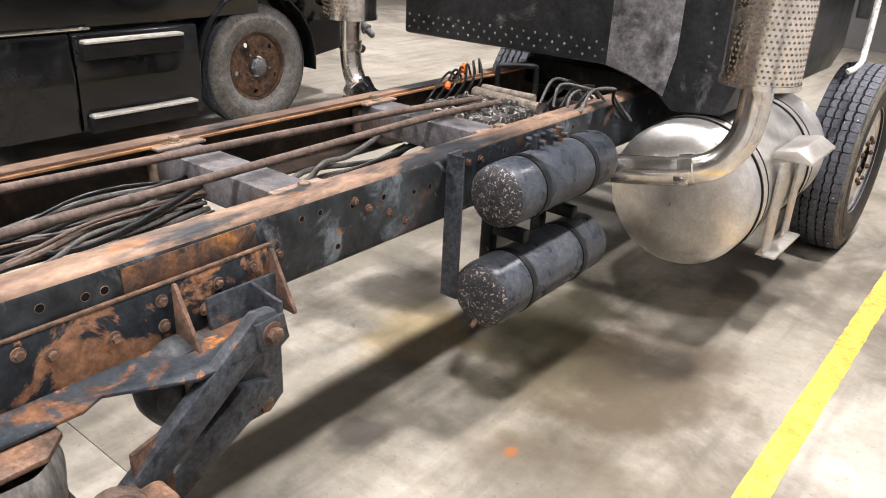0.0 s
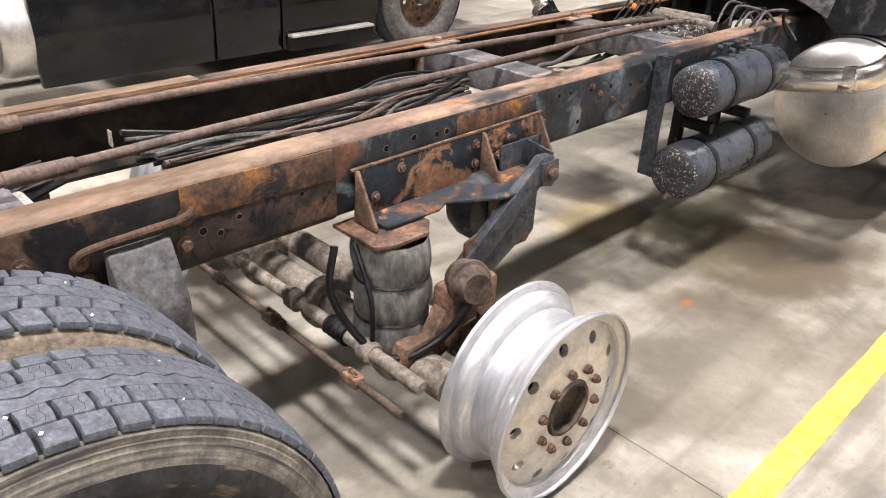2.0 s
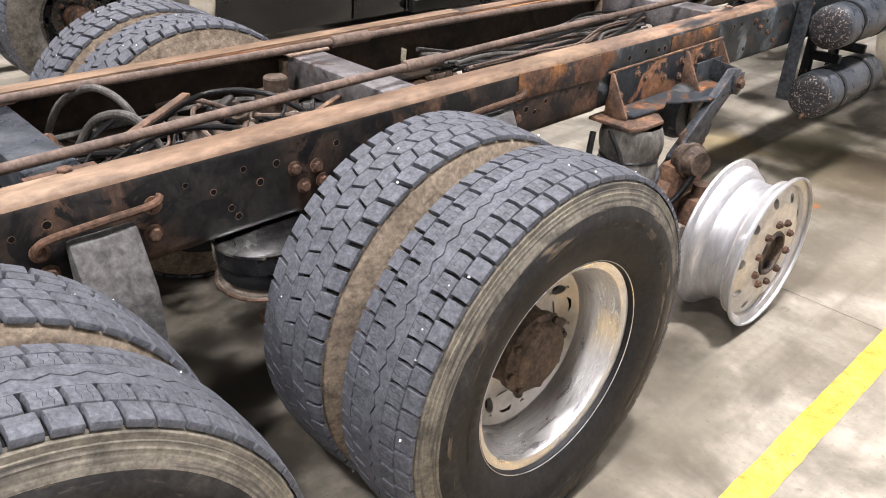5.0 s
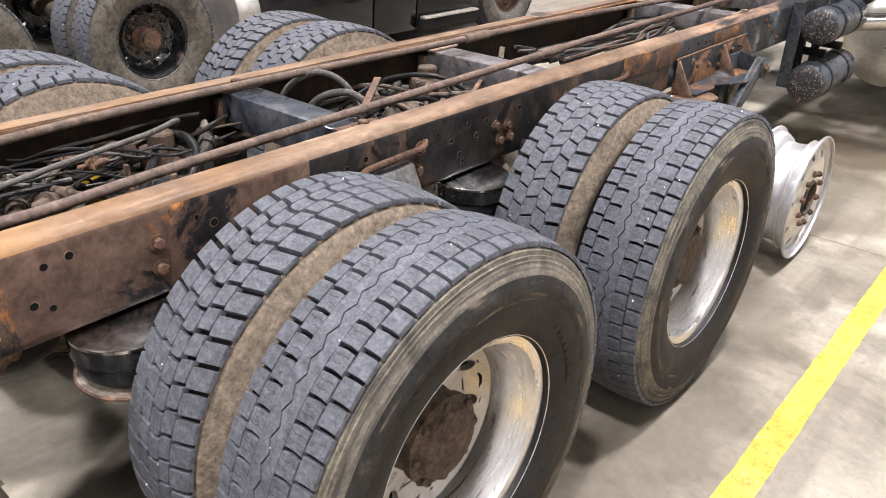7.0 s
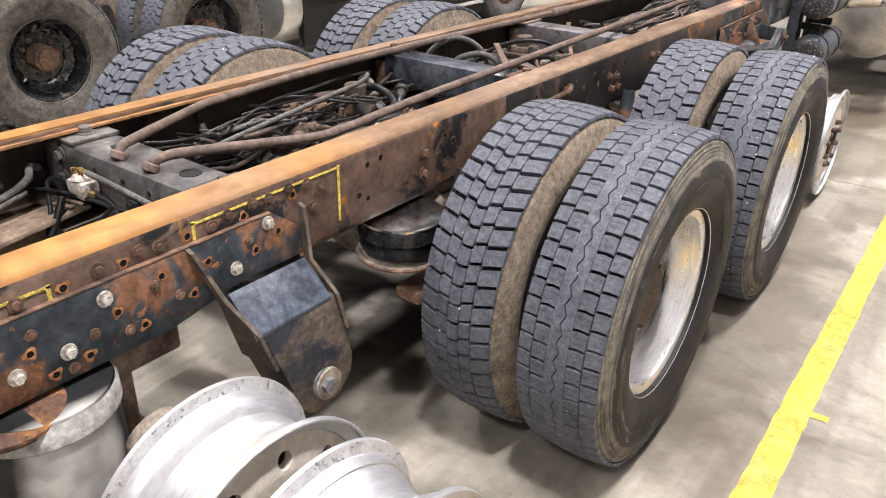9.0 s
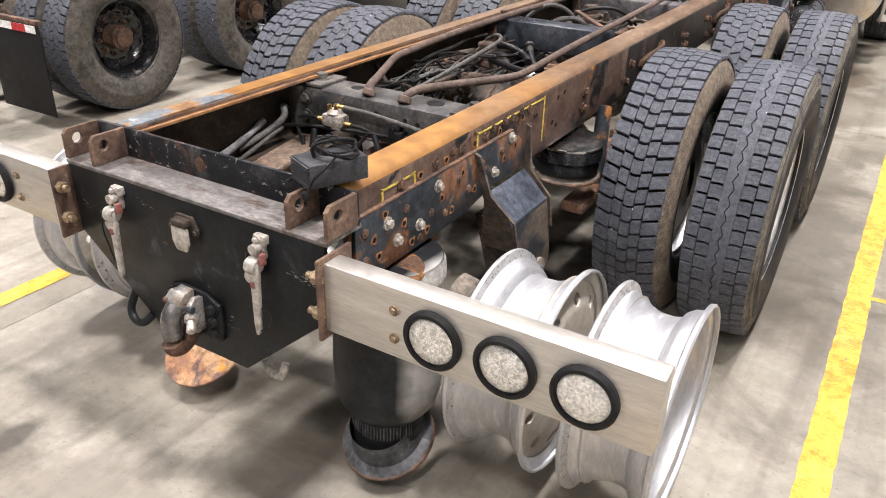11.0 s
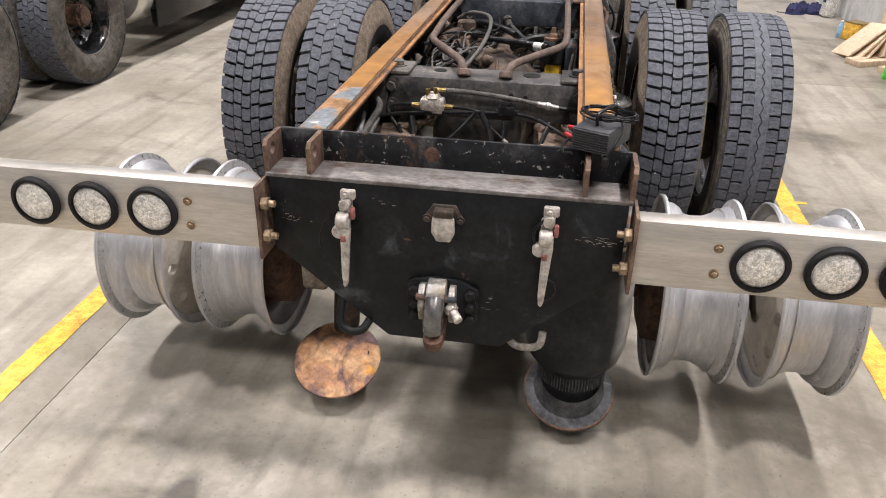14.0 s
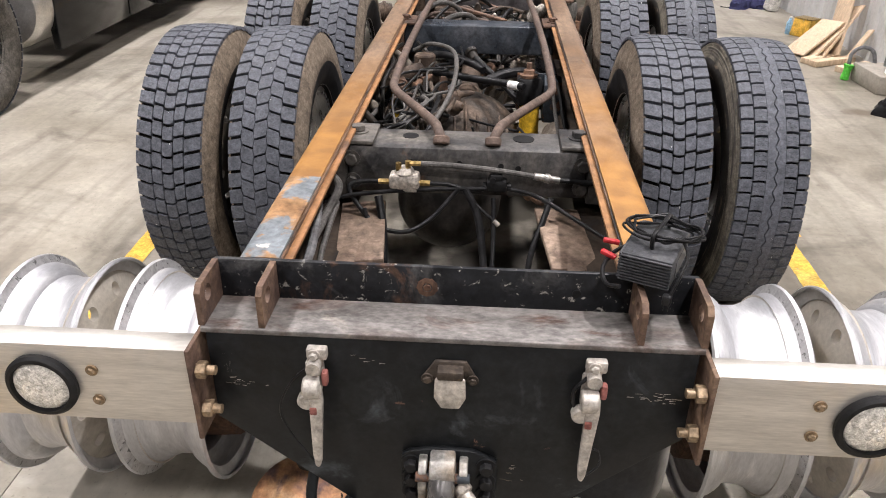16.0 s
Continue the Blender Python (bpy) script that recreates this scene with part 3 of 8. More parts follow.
        ln.new(wob.outputs[0], r.inputs[0])
        mix = n.new("ShaderNodeMix")
        mix.data_type = "RGBA"
        ln.new(r.outputs[0], mix.inputs[0])
        ln.new(src, mix.inputs[6])
        mix.inputs[7].default_value = (*col, 1)
        src = mix.outputs[2]
    ln.new(src, bs.inputs["Base Color"])
    return m


M_floor = floor_material()

# ---- mesh helpers ----


def rotm(rx=0, ry=0, rz=0):
    return Euler([radians(a) for a in (rx, ry, rz)]).to_matrix()


def bx(bm, c, s, bev=0.004, rot=None, mi=0):
    """A box with bevelled edges at c, of size s."""
    t = bmesh.new()
    bmesh.ops.create_cube(t, size=1)
    for v in t.verts:
        v.co = Vector((v.co.x * s[0], v.co.y * s[1], v.co.z * s[2]))
    bev = min(bev, 0.45 * min(s))
    if bev > 0:
        bmesh.ops.bevel(t, geom=list(t.edges), offset=bev, segments=2, profile=0.5, affect="EDGES")
    r = rotm(*rot) if rot else Matrix.Identity(3)
    return join(bm, t, Matrix.Translation(c) @ r.to_4x4(), mi)


def join(bm, t, m, mi=0):
    made = [bm.verts.new(m @ v.co) for v in t.verts]
    t.verts.index_update()
    for f in t.faces:
        g = bm.faces.new([made[v.index] for v in f.verts])
        g.material_index = mi if mi else f.material_index
    t.free()
    return bm


def frame_of(d):
    d = d.normalized()
    u = d.orthogonal().normalized()
    return u, d.cross(u)


def cyl(bm, a, b, r, r2=None, n=16, mi=0, cap=True, bev=0.0):
    a, b = Vector(a), Vector(b)
    r2 = r if r2 is None else r2
    d = b - a
    length = d.length
    prof = [(0, r), (length, r2)]
    if bev:
        prof = [(0, r - bev), (bev, r), (length - bev, r2), (length, r2 - bev)]
    return spin(bm, prof, a, d, n, mi, cap)


def spin(bm, prof, origin, axis, n=32, mi=0, cap=True, mis=None, closed=False):
    """A turned body: prof is (distance along the axis, radius)."""
    o, d = Vector(origin), Vector(axis).normalized()
    u, w = frame_of(d)
    rings = []
    for a, r in prof:
        rings.append([bm.verts.new(o + d * a + (u * math.cos(2 * math.pi * i / n) + w * math.sin(2 * math.pi * i / n)) * r) for i in range(n)])
    pairs = list(zip(rings, rings[1:])) + ([(rings[-1], rings[0])] if closed else [])
    for k, (p, q) in enumerate(pairs):
        for i in range(n):
            f = bm.faces.new((p[i], p[(i + 1) % n], q[(i + 1) % n], q[i]))
            f.material_index = mis[k] if mis else mi
    if cap and not closed:
        for ring, s in ((rings[0], -1), (rings[-1], 1)):
            f = bm.faces.new(ring if s > 0 else ring[::-1])
            f.material_index = (mis[0] if s < 0 else mis[-1]) if mis else mi
    return bm


def prism(bm, poly, axis, lo, hi, bev=0.0, mi=0):
    """A polygon extruded along an axis. poly holds the two other coordinates, in xyz order."""
    t = bmesh.new()
    k = "xyz".index(axis)

    def at(p, v):
        c = list(p)
        c.insert(k, v)
        return Vector(c)
    a = [t.verts.new(at(p, lo)) for p in poly]
    b = [t.verts.new(at(p, hi)) for p in poly]
    t.faces.new(a)
    t.faces.new(b[::-1])
    for i in range(len(poly)):
        j = (i + 1) % len(poly)
        t.faces.new((a[i], b[i], b[j], a[j]))
    bmesh.ops.recalc_face_normals(t, faces=t.faces)
    if bev:
        bmesh.ops.bevel(t, geom=list(t.edges), offset=bev, segments=2, profile=0.5, affect="EDGES")
    return join(bm, t, Matrix.Identity(4), mi)


def eyed_plate(poly, c, r, axis, lo, hi, mat_n=24):
    """A plate with one round hole through it, extruded along an axis."""
    bm = B()
    k = "xyz".index(axis)

    def at(p, v):
        q = list(p)
        q.insert(k, v)
        return Vector(q)
    ang = sorted({math.atan2(p[1] - c[1], p[0] - c[0]) for p in poly} | {-math.pi + 2 * math.pi * (i + 0.37) / mat_n for i in range(mat_n)})
    outer, inner = [], []
    for a in ang:
        d = (math.cos(a), math.sin(a))
        best = 1e9
        for p, q in zip(poly, poly[1:] + poly[:1]):
            e = (q[0] - p[0], q[1] - p[1])
            den = d[0] * e[1] - d[1] * e[0]
            if abs(den) < 1e-12:
                continue
            w = (p[0] - c[0], p[1] - c[1])
            t = (w[0] * e[1] - w[1] * e[0]) / den
            u = (w[0] * d[1] - w[1] * d[0]) / den
            if t > 1e-9 and -1e-6 <= u <= 1 + 1e-6:
                best = min(best, t)
        outer.append((c[0] + d[0] * best, c[1] + d[1] * best))
        inner.append((c[0] + d[0] * r, c[1] + d[1] * r))
    rings = [[bm.verts.new(at(p, v)) for p in ring] for v in (lo, hi) for ring in (inner, outer)]
    m = len(ang)
    for p, q in ((0, 1), (1, 3), (3, 2), (2, 0)):
        for i in range(m):
            j = (i + 1) % m
            bm.faces.new((rings[p][i], rings[p][j], rings[q][j], rings[q][i]))
    return bm


def smooth_line(pts, steps=6):
    p = [Vector(q) for q in pts]
    if len(p) < 3:
        return p
    out = []
    for i in range(len(p) - 1):
        a, b, c, d = p[max(i - 1, 0)], p[i], p[i + 1], p[min(i + 2, len(p) - 1)]
        for s in range(steps):
            t = s / steps
            out.append(0.5 * ((2 * b) + (c - a) * t + (2 * a - 5 * b + 4 * c - d) * t * t + (3 * b - a - 3 * c + d) * t ** 3))
    return out + [p[-1]]


def tube(bm, pts, r, n=10, steps=6, mi=0, cap=True):
    line = smooth_line(pts, steps)
    rings = []
    u = None
    for i, p in enumerate(line):
        d = (line[min(i + 1, len(line) - 1)] - line[max(i - 1, 0)]).normalized()
        u = d.orthogonal().normalized() if u is None else (u - d * u.dot(d)).normalized()
        w = d.cross(u)
        rings.append([bm.verts.new(p + (u * math.cos(2 * math.pi * k / n) + w * math.sin(2 * math.pi * k / n)) * r) for k in range(n)])
    for p, q in zip(rings, rings[1:]):
        for k in range(n):
            f = bm.faces.new((p[k], p[(k + 1) % n], q[(k + 1) % n], q[k]))
            f.material_index = mi
    if cap:
        bm.faces.new(rings[0][::-1]).material_index = mi
        bm.faces.new(rings[-1]).material_index = mi
    return bm


def bolt(bm, c, axis, r=0.014, h=0.014, mi=0):
    """A hexagon head on a washer."""
    a = Vector(axis).normalized()
    c = Vector(c)
    cyl(bm, c, c + a * 0.004, r * 1.45, n=14, mi=mi)
    cyl(bm, c + a * 0.004, c + a * (0.004 + h), r, n=6, mi=mi, bev=0.002)
    return bm


def to_mesh(name, bm, mats, sharp=0.6, weld=False):
    if weld:
        bmesh.ops.remove_doubles(bm, verts=bm.verts, dist=1e-5)
    bmesh.ops.recalc_face_normals(bm, faces=bm.faces)
    for f in bm.faces:
        f.smooth = True
    for e in bm.edges:
        if len(e.link_faces) == 2 and e.calc_face_angle(0) > sharp:
            e.smooth = False
    me = bpy.data.meshes.new(name)
    bm.to_mesh(me)
    bm.free()
    for m in mats if isinstance(mats, (list, tuple)) else [mats]:
        me.materials.append(m)
    return me


def part(name, bm, mat, parent=None, label=""):
    """One mesh object, under a thing or a part."""
    ob = new(name, bm if isinstance(bm, bpy.types.Mesh) else to_mesh(name, bm, mat))
    if parent:
        ob.parent = parent
    return tagged(ob, label)


def thing(name, at=(0, 0, 0), label="", category="", group="", kind=""):
    ob = new(name)
    ob.location = at
    ob.empty_display_size = 0.2
    return tagged(ob, label, category, group, kind)


def B():
    return bmesh.new()


def structure(name, bm, mat, label="", category=""):
    return tagged(part(name, bm, mat), label, category, "", "structure")


MADE = {}


def placed(name, mesh, parent, c, axis):
    """One more object on a shared mesh, its z turned to the axis."""
    ob = new(name, mesh)
    ob.parent = parent
    turn = Vector((0, 0, 1)).rotation_difference(Vector(axis)).to_matrix().to_4x4()
    ob.matrix_basis = Matrix.Translation(c) @ turn
    return ob


def bolt_at(name, parent, c, axis, r, h, mat):
    key = ("bolt", r, h, mat.name)
    if key not in MADE:
        MADE[key] = to_mesh("bolt", bolt(B(), (0, 0, 0), (0, 0, 1), r, h), mat)
    return placed(name, MADE[key], parent, c, axis)


def hole_at(parent, c, axis, r):
    """A drilled hole: a dark plug just proud of the web, in a thin worn rim."""
    r = round(r, 3)
    key = ("hole", r)
    if key not in MADE:
        bm = B()
        spin(bm, [(0.0006, 0.0004), (0.0006, r), (0.0010, r * 1.04), (0.0010, r * 1.12), (0.0001, r * 1.2)], (0, 0, 0), (0, 0, 1), 14, 0, False, mis=[0, 1, 1, 1])
        MADE[key] = to_mesh("hole", bm, [M_pit, M_rust_plate])
    return placed("hole", MADE[key], parent, c, axis)


def rust_ring_at(parent, c, axis, r, seed):
    """A small open hole in a ragged ring of bright rust."""
    rnd = random.Random(seed)
    bm = B()
    n = 18
    rim = [[bm.verts.new((q * math.cos(2 * math.pi * i / n), q * math.sin(2 * math.pi * i / n), h)) for i in range(n) for q in [r * (k if k < 1.4 else k * (1 + 0.22 * math.sin(3 * i * 0.35 + seed) + rnd.uniform(-0.1, 0.1)))]] for k, h in ((0.06, 0.0008), (1.0, 0.0008), (1.15, 0.0016), (1.9, 0.0004))]
    for k, (p, q) in enumerate(zip(rim, rim[1:])):
        for i in range(n):
            bm.faces.new((p[i], p[(i + 1) % n], q[(i + 1) % n], q[i])).material_index = 0 if k == 0 else 1
    return placed("hole", to_mesh("hole", bm, [M_pit, M_rust_halo]), parent, c, axis)


def rivet_at(parent, c, axis, r, mat):
    key = ("rivet", r, mat.name)
    if key not in MADE:
        MADE[key] = to_mesh("rivet", spin(B(), [(0, r), (r * 0.4, r * 0.8), (r * 0.6, 0.0)], (0, 0, 0), (0, 0, 1), 8, cap=False), mat)
    return placed("rivet", MADE[key], parent, c, axis)

# ---- the hall ----
X0, X1, Y0, Y1 = -10.5, 3.57, -9.0, 19.0
floor = structure("floor", bx(B(), ((X0 + X1) / 2, (Y0 + Y1) / 2, -0.16), (X1 - X0 + 0.6, Y1 - Y0 + 0.6, 0.3), 0), M_groove, "worn concrete shop floor poured in slabs with stains", "floor")


def slabs():
    xs = [X0 - 0.1, -7.2, -4.25, -1.405, X1 + 0.1]
    ys = [Y0 - 0.1, -6.2, -0.47, 5.118, 10.7, Y1 + 0.1]
    for i in range(len(xs) - 1):
        for j in range(len(ys) - 1):
            bm = B()
            g = 0.0018
            prism(bm, [(xs[i] + g, ys[j] + g), (xs[i + 1] - g, ys[j] + g), (xs[i + 1] - g, ys[j + 1] - g), (xs[i] + g, ys[j + 1] - g)], "z", -0.06, 0.0)
            part("slab", bm, M_floor, floor)


def sheet_wall(name, a, b, height, mat, pitch=0.2, depth=0.02, thick=0.16, label=""):
    """A wall of ribbed sheet metal from a to b, in plan, with thickness behind it."""
    a, b = Vector((*a, 0)), Vector((*b, 0))
    d = (b - a).normalized()
    nrm = Vector((-d.y, d.x, 0))
    pts = []
    s, length = 0.0, (b - a).length
    while s < length:
        for off, dep in ((0, 0), (pitch * 0.55, 0), (pitch * 0.65, depth), (pitch * 0.9, depth)):
            if s + off < length:
                pts.append(a + d * (s + off) + nrm * dep)
        s += pitch
    pts.append(b.copy())
    pts += [b - nrm * thick, a - nrm * thick]
    bm = B()
    lo = [bm.verts.new(p) for p in pts]
    hi = [bm.verts.new(p + Vector((0, 0, height))) for p in pts]
    for i in range(len(pts)):
        j = (i + 1) % len(pts)
        bm.faces.new((lo[i], lo[j], hi[j], hi[i]))
    return structure(name, bm, mat, label, "wall")


def hall():
    sheet_wall("wall_east", (X1, Y0), (X1, Y1), CEIL, M_wallmetal, label="white ribbed sheet metal wall of the shop")
    structure("wall_west", bx(B(), (X0 - 0.1, (Y0 + Y1) / 2, CEIL / 2), (0.2, Y1 - Y0, CEIL), 0), M_plain_wall, "plain painted shop wall", "wall")
    structure("wall_north", bx(B(), ((X0 + X1) / 2, Y1 + 0.1, CEIL / 2), (X1 - X0 + 0.4, 0.2, CEIL), 0), M_plain_wall, "plain painted shop wall", "wall")
    structure("wall_south", bx(B(), ((X0 + X1) / 2, Y0 - 0.1, CEIL / 2), (X1 - X0 + 0.4, 0.2, CEIL), 0), M_plain_wall, "plain painted shop wall", "wall")
    structure("ceiling", bx(B(), ((X0 + X1) / 2, (Y0 + Y1) / 2, CEIL + 0.1), (X1 - X0 + 0.4, Y1 - Y0 + 0.4, 0.2), 0), M_ceiling, "pale sheet metal shop ceiling", "ceiling")
    first = None
    for x, y in LAMPS:
        if first is None:
            first = thing("ceiling_light", (x, y, CEIL), "white high-bay lamp hung under the ceiling", "light", "high-bay lamps under the ceiling")
            bm = B()
            prism(bm, [(-0.10, -0.18), (0.10, -0.18), (0.19, -0.30), (-0.19, -0.30)], "y", -0.32, 0.32, 0.01)
            for k in (-0.2, 0.2):
                cyl(bm, (0, k, -0.18), (0, k, 0), 0.012, n=8)
            part("housing", bm, M_white, first)
            part("lens", bx(B(), (0, 0, -0.305), (0.26, 0.5, 0.008), 0), M_tube, first)
        else:
            copy_thing(first, pose(x, y, CEIL))
        la = bpy.data.lights.new("high_bay_lamp", "AREA")
        la.shape, la.size, la.size_y = "RECTANGLE", 0.26, 0.50
        la.energy, la.color = LAMP_WATTS, (1.0, 0.945, 0.955)
        la.spread = radians(118)
        ob = new("high_bay_lamp", la)
        ob.matrix_world = pose(x, y, CEIL - 0.33)
        ob["kind"] = "structure"


def painted_line(name, x0, x1, y0, y1, tick=None, seed=0):
    """A line of floor paint with an uneven edge."""
    rnd = random.Random(seed)
    bm = B()
    n = int((y1 - y0) / 0.05)
    L, R = [], []
    for i in range(n + 1):
        y = y0 + (y1 - y0) * i / n
        L.append(bm.verts.new((x0 + rnd.uniform(-0.003, 0.003), y, 0.0032)))
        R.append(bm.verts.new((x1 + rnd.uniform(-0.003, 0.003), y, 0.0032)))
    for i in range(n):
        bm.faces.new((L[i], R[i], R[i + 1], L[i + 1]))
    if tick:
        ty, length = tick
        p = [bm.verts.new(q) for q in ((x1, ty - 0.018, 0.003), (x1 + length, ty - 0.016, 0.003), (x1 + length, ty + 0.02, 0.003), (x1, ty + 0.018, 0.003))]
        bm.faces.new(p)
    structure(name, bm, M_yellow_paint, "worn yellow line painted on the concrete floor", "floor marking")


hall()
painted_line("floor_line_east", 1.542, 1.648, Y0, 14.5, (2.437, 0.060), 1)
painted_line("floor_line_west", -1.675, -1.570, Y0, 14.5, None, 2)

# ---- tyres and wheels: local axis x, outboard is +x ----
TR, TW = 0.575, 0.295


def tread_top(a):
    return TR - 0.011 * (abs(a) / 0.125) ** 2.5


def tyre_mesh(kind, brown=False):
    """A truck tyre with its tread blocks. kind: slot, hex or wave."""
    bm = B()
    half = [(0.095, 0.326), (0.113, 0.330), (0.118, 0.342), (0.128, 0.358), (0.1375, 0.39), (0.1415, 0.425), (0.141, 0.432), (0.1425, 0.436), (0.1405, 0.462), (0.1385, 0.466), (0.137, 0.478), (0.1355, 0.481), (0.1345, 0.4865), (0.1335, 0.488), (0.1326, 0.4895), (0.1325, 0.4965), (0.1310, 0.498), (0.1299, 0.4995), (0.1298, 0.5065), (0.1279, 0.508), (0.1267, 0.5095), (0.1265, 0.5165), (0.1238, 0.518), (0.1225, 0.528), (0.112, 0.5345)]
    half = [(a * 1.045, 0.318 + (r - 0.326) * 1.118) for a, r in half]
    if brown:
        half = half[:12] + [(0.132, 0.519), (0.128, 0.536), (0.1172, 0.551)]
    prof = [(-a, r) for a, r in half] + [(-0.06, 0.5545), (0.06, 0.5545)] + [(a, r) for a, r in half[::-1]]
    zone = [2 if r > (0.40 if brown else 0.478) else 4 if r > 0.428 and not brown else 1 for a, r in half]
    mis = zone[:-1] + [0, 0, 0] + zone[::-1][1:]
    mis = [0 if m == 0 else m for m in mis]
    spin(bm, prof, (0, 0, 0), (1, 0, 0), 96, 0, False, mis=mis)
    # shoulder lugs carried down on the sidewall
    polys = []
    if kind == "slot":
        n = 64
        p = 2 * math.pi / n
        for i in range(n):
            t = i * p
            for s in (1, -1):
                w = 0.5 * p - 0.0058 - 0.0008 * (i % 3)
                o = t + (0.3 * p if s < 0 else 0)
                for edge in ([(0.030, 0.004), (0.052, 0.0), (0.0735, 0.005)], [(0.0752, -0.018), (0.097, -0.020), (0.118, -0.017)]):
                    polys.append([(s * a, o - w + d) for a, d in edge] + [(s * a, o + w + d) for a, d in edge[::-1]])
                z = 0.006
                polys.append([(0.0012 * s - z, t - p / 2), (s * 0.0302, t - p / 2), (s * 0.0302, t + p / 2), (0.0012 * s - z, t + p / 2), (0.0012 * s + z, t)])
    elif kind == "rib":
        n = 60
        p = 2 * math.pi / n
        edges = [-0.118, -0.068, -0.024, 0.024, 0.068, 0.118]
        for c in range(5):
            for i in range(n):
                t = i * p
                a = [edges[c] + (0.0045 + 0.003 * k if c else 0.0) for k in (1, -1, 1)]
                b = [edges[c + 1] - (0.0045 - 0.003 * k if c < 4 else 0.0) for k in (1, -1, 1)]
                g = 0.0022 if c in (0, 4) else 0.0004
                polys.append([(a[0], t - p / 2 + g), (b[0], t - p / 2 + g), (b[1], t), (b[2], t + p / 2 - g), (a[2], t + p / 2 - g), (a[1], t)])
    else:
        # columns of slanted blocks: a shallow chevron, or (hex) rounded shoulder blocks round leaves that slant to and fro
        hexed = kind == "hex"
        n = 54 if hexed else 58
        p = 2 * math.pi / n
        edges = [-0.118, -0.068, -0.023, 0.023, 0.068, 0.118] if hexed else [-0.118, -0.058, -0.020, 0.020, 0.058, 0.118]
        wear = random.Random(len(kind))
        for c in range(5):
            a0, a1 = edges[c] + (0.0022 if c else 0.0), edges[c + 1] - (0.0022 if c < 4 else 0.0)
            mid = (a0 + a1) / 2
            inner = c not in (0, 4)
            w = 0.5 * p - (0.0050 if hexed and inner else 0.0078 if inner else 0.0098)
            for i in range(n):
                t = (i + (0.5 * (c % 2) if hexed else (0.18 if c in (1, 3) else 0.0))) * p + wear.uniform(-0.0015, 0.0015)
                line = []
                for k in range(4):
                    a = a0 + (a1 - a0) * k / 3
                    d = 0.50 * abs(a) if not hexed else (0.62 if c % 2 else -0.62) * (a - mid) if inner else 0.30 * (abs(a) - 0.09)
                    line.append((a, d))
                out = 0.0050 if hexed else 0.0025
                left, right = (a0 - (out if c else 0.0), line[0][1]), (a1 + (out if c < 4 else 0.0), line[3][1])
                polys.append([(a, t - w + d) for a, d in line] + [(right[0], t + right[1])] + [(a, t + w + d) for a, d in line[::-1]] + [(left[0], t + left[1])])
    for poly in polys:
        ca = sum(a for a, t in poly) / len(poly)
        ct = sum(t for a, t in poly) / len(poly)
        ring = []
        for depth, k in ((0.5515, 1.0), (-0.0022, 0.985), (0.0, 0.93)):
            row = []
            for a, t in poly:
                ka = 1.0 if kind == "slot" and abs(ca) < 0.03 and abs(a) > 0.02 else k
                kt = 1.0 if kind == "slot" and abs(ca) < 0.03 else k
                aa, tt = (ca + (a - ca) * ka) * 1.06, ct + (t - ct) * kt
                r = depth if depth > 0.1 else tread_top(aa) + depth
                row.append(bm.verts.new((aa, r * math.cos(tt), r * math.sin(tt))))
            ring.append(row)
        m = len(poly)
        for q, u in zip(ring, ring[1:]):
            for i in range(m):
                bm.faces.new((q[i], q[(i + 1) % m], u[(i + 1) % m], u[i])).material_index = 3
        bm.faces.new(ring[-1]).material_index = 3
    # fine sipes across the blocks
    if kind == "slot":
        for poly in polys:
            a0, a1 = min(a for a, t in poly) * 1.06, max(a for a, t in poly) * 1.06
            t0, t1 = min(t for a, t in poly), max(t for a, t in poly)
            if a1 - a0 < 0.03 or (kind == "slot" and not 0.04 < abs(a0 + a1) / 2 < 0.07):
                continue
            for f in (0.3, 0.62):
                t = t0 + (t1 - t0) * f
                q = []
                for k, dz in ((0.1, -0.003), (0.4, 0.004), (0.65, -0.003), (0.92, 0.004)):
                    a = a0 + (a1 - a0) * k
                    r = tread_top(a) + 0.0004
                    q.append([bm.verts.new((a, r * math.cos(t + dz + e), r * math.sin(t + dz + e))) for e in (-0.0007, 0.0007)])
                for u, v in zip(q, q[1:]):
                    bm.faces.new((u[0], v[0], v[1], u[1])).material_index = 0
    # raised bars round the sidewall
    for k0, n, r0, r1 in ((0.3, 5, 0.402, 0.430), (2.5, 8, 0.376, 0.394), (4.3, 5, 0.402, 0.430)):
        for i in range(n):
            t = k0 + i * 0.085
            for s in (1, -1):
                for w0, w1 in ((-0.03, 0.022),):
                    pts = []
                    for r, tt in ((r0, t + w0), (r1, t + w0), (r1, t + w1), (r0, t + w1)):
                        a = 0.1445 + (r - 0.402) * 0.10 + 0.0022
                        pts.append(bm.verts.new((s * a, r * math.cos(tt), r * math.sin(tt))))
                    f = bm.faces.new(pts)
                    f.material_index = 1
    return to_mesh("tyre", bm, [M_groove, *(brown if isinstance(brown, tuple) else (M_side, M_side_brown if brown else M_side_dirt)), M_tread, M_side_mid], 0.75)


TYRES = {"slot": tyre_mesh("slot"), "hex": tyre_mesh("hex", True), "wave": tyre_mesh("wave", True), "rib": tyre_mesh("rib"), "grey": tyre_mesh("hex", (M_side_grey, M_side_grey)), "pale": tyre_mesh("rib", (M_side_pale, M_side_pale))}



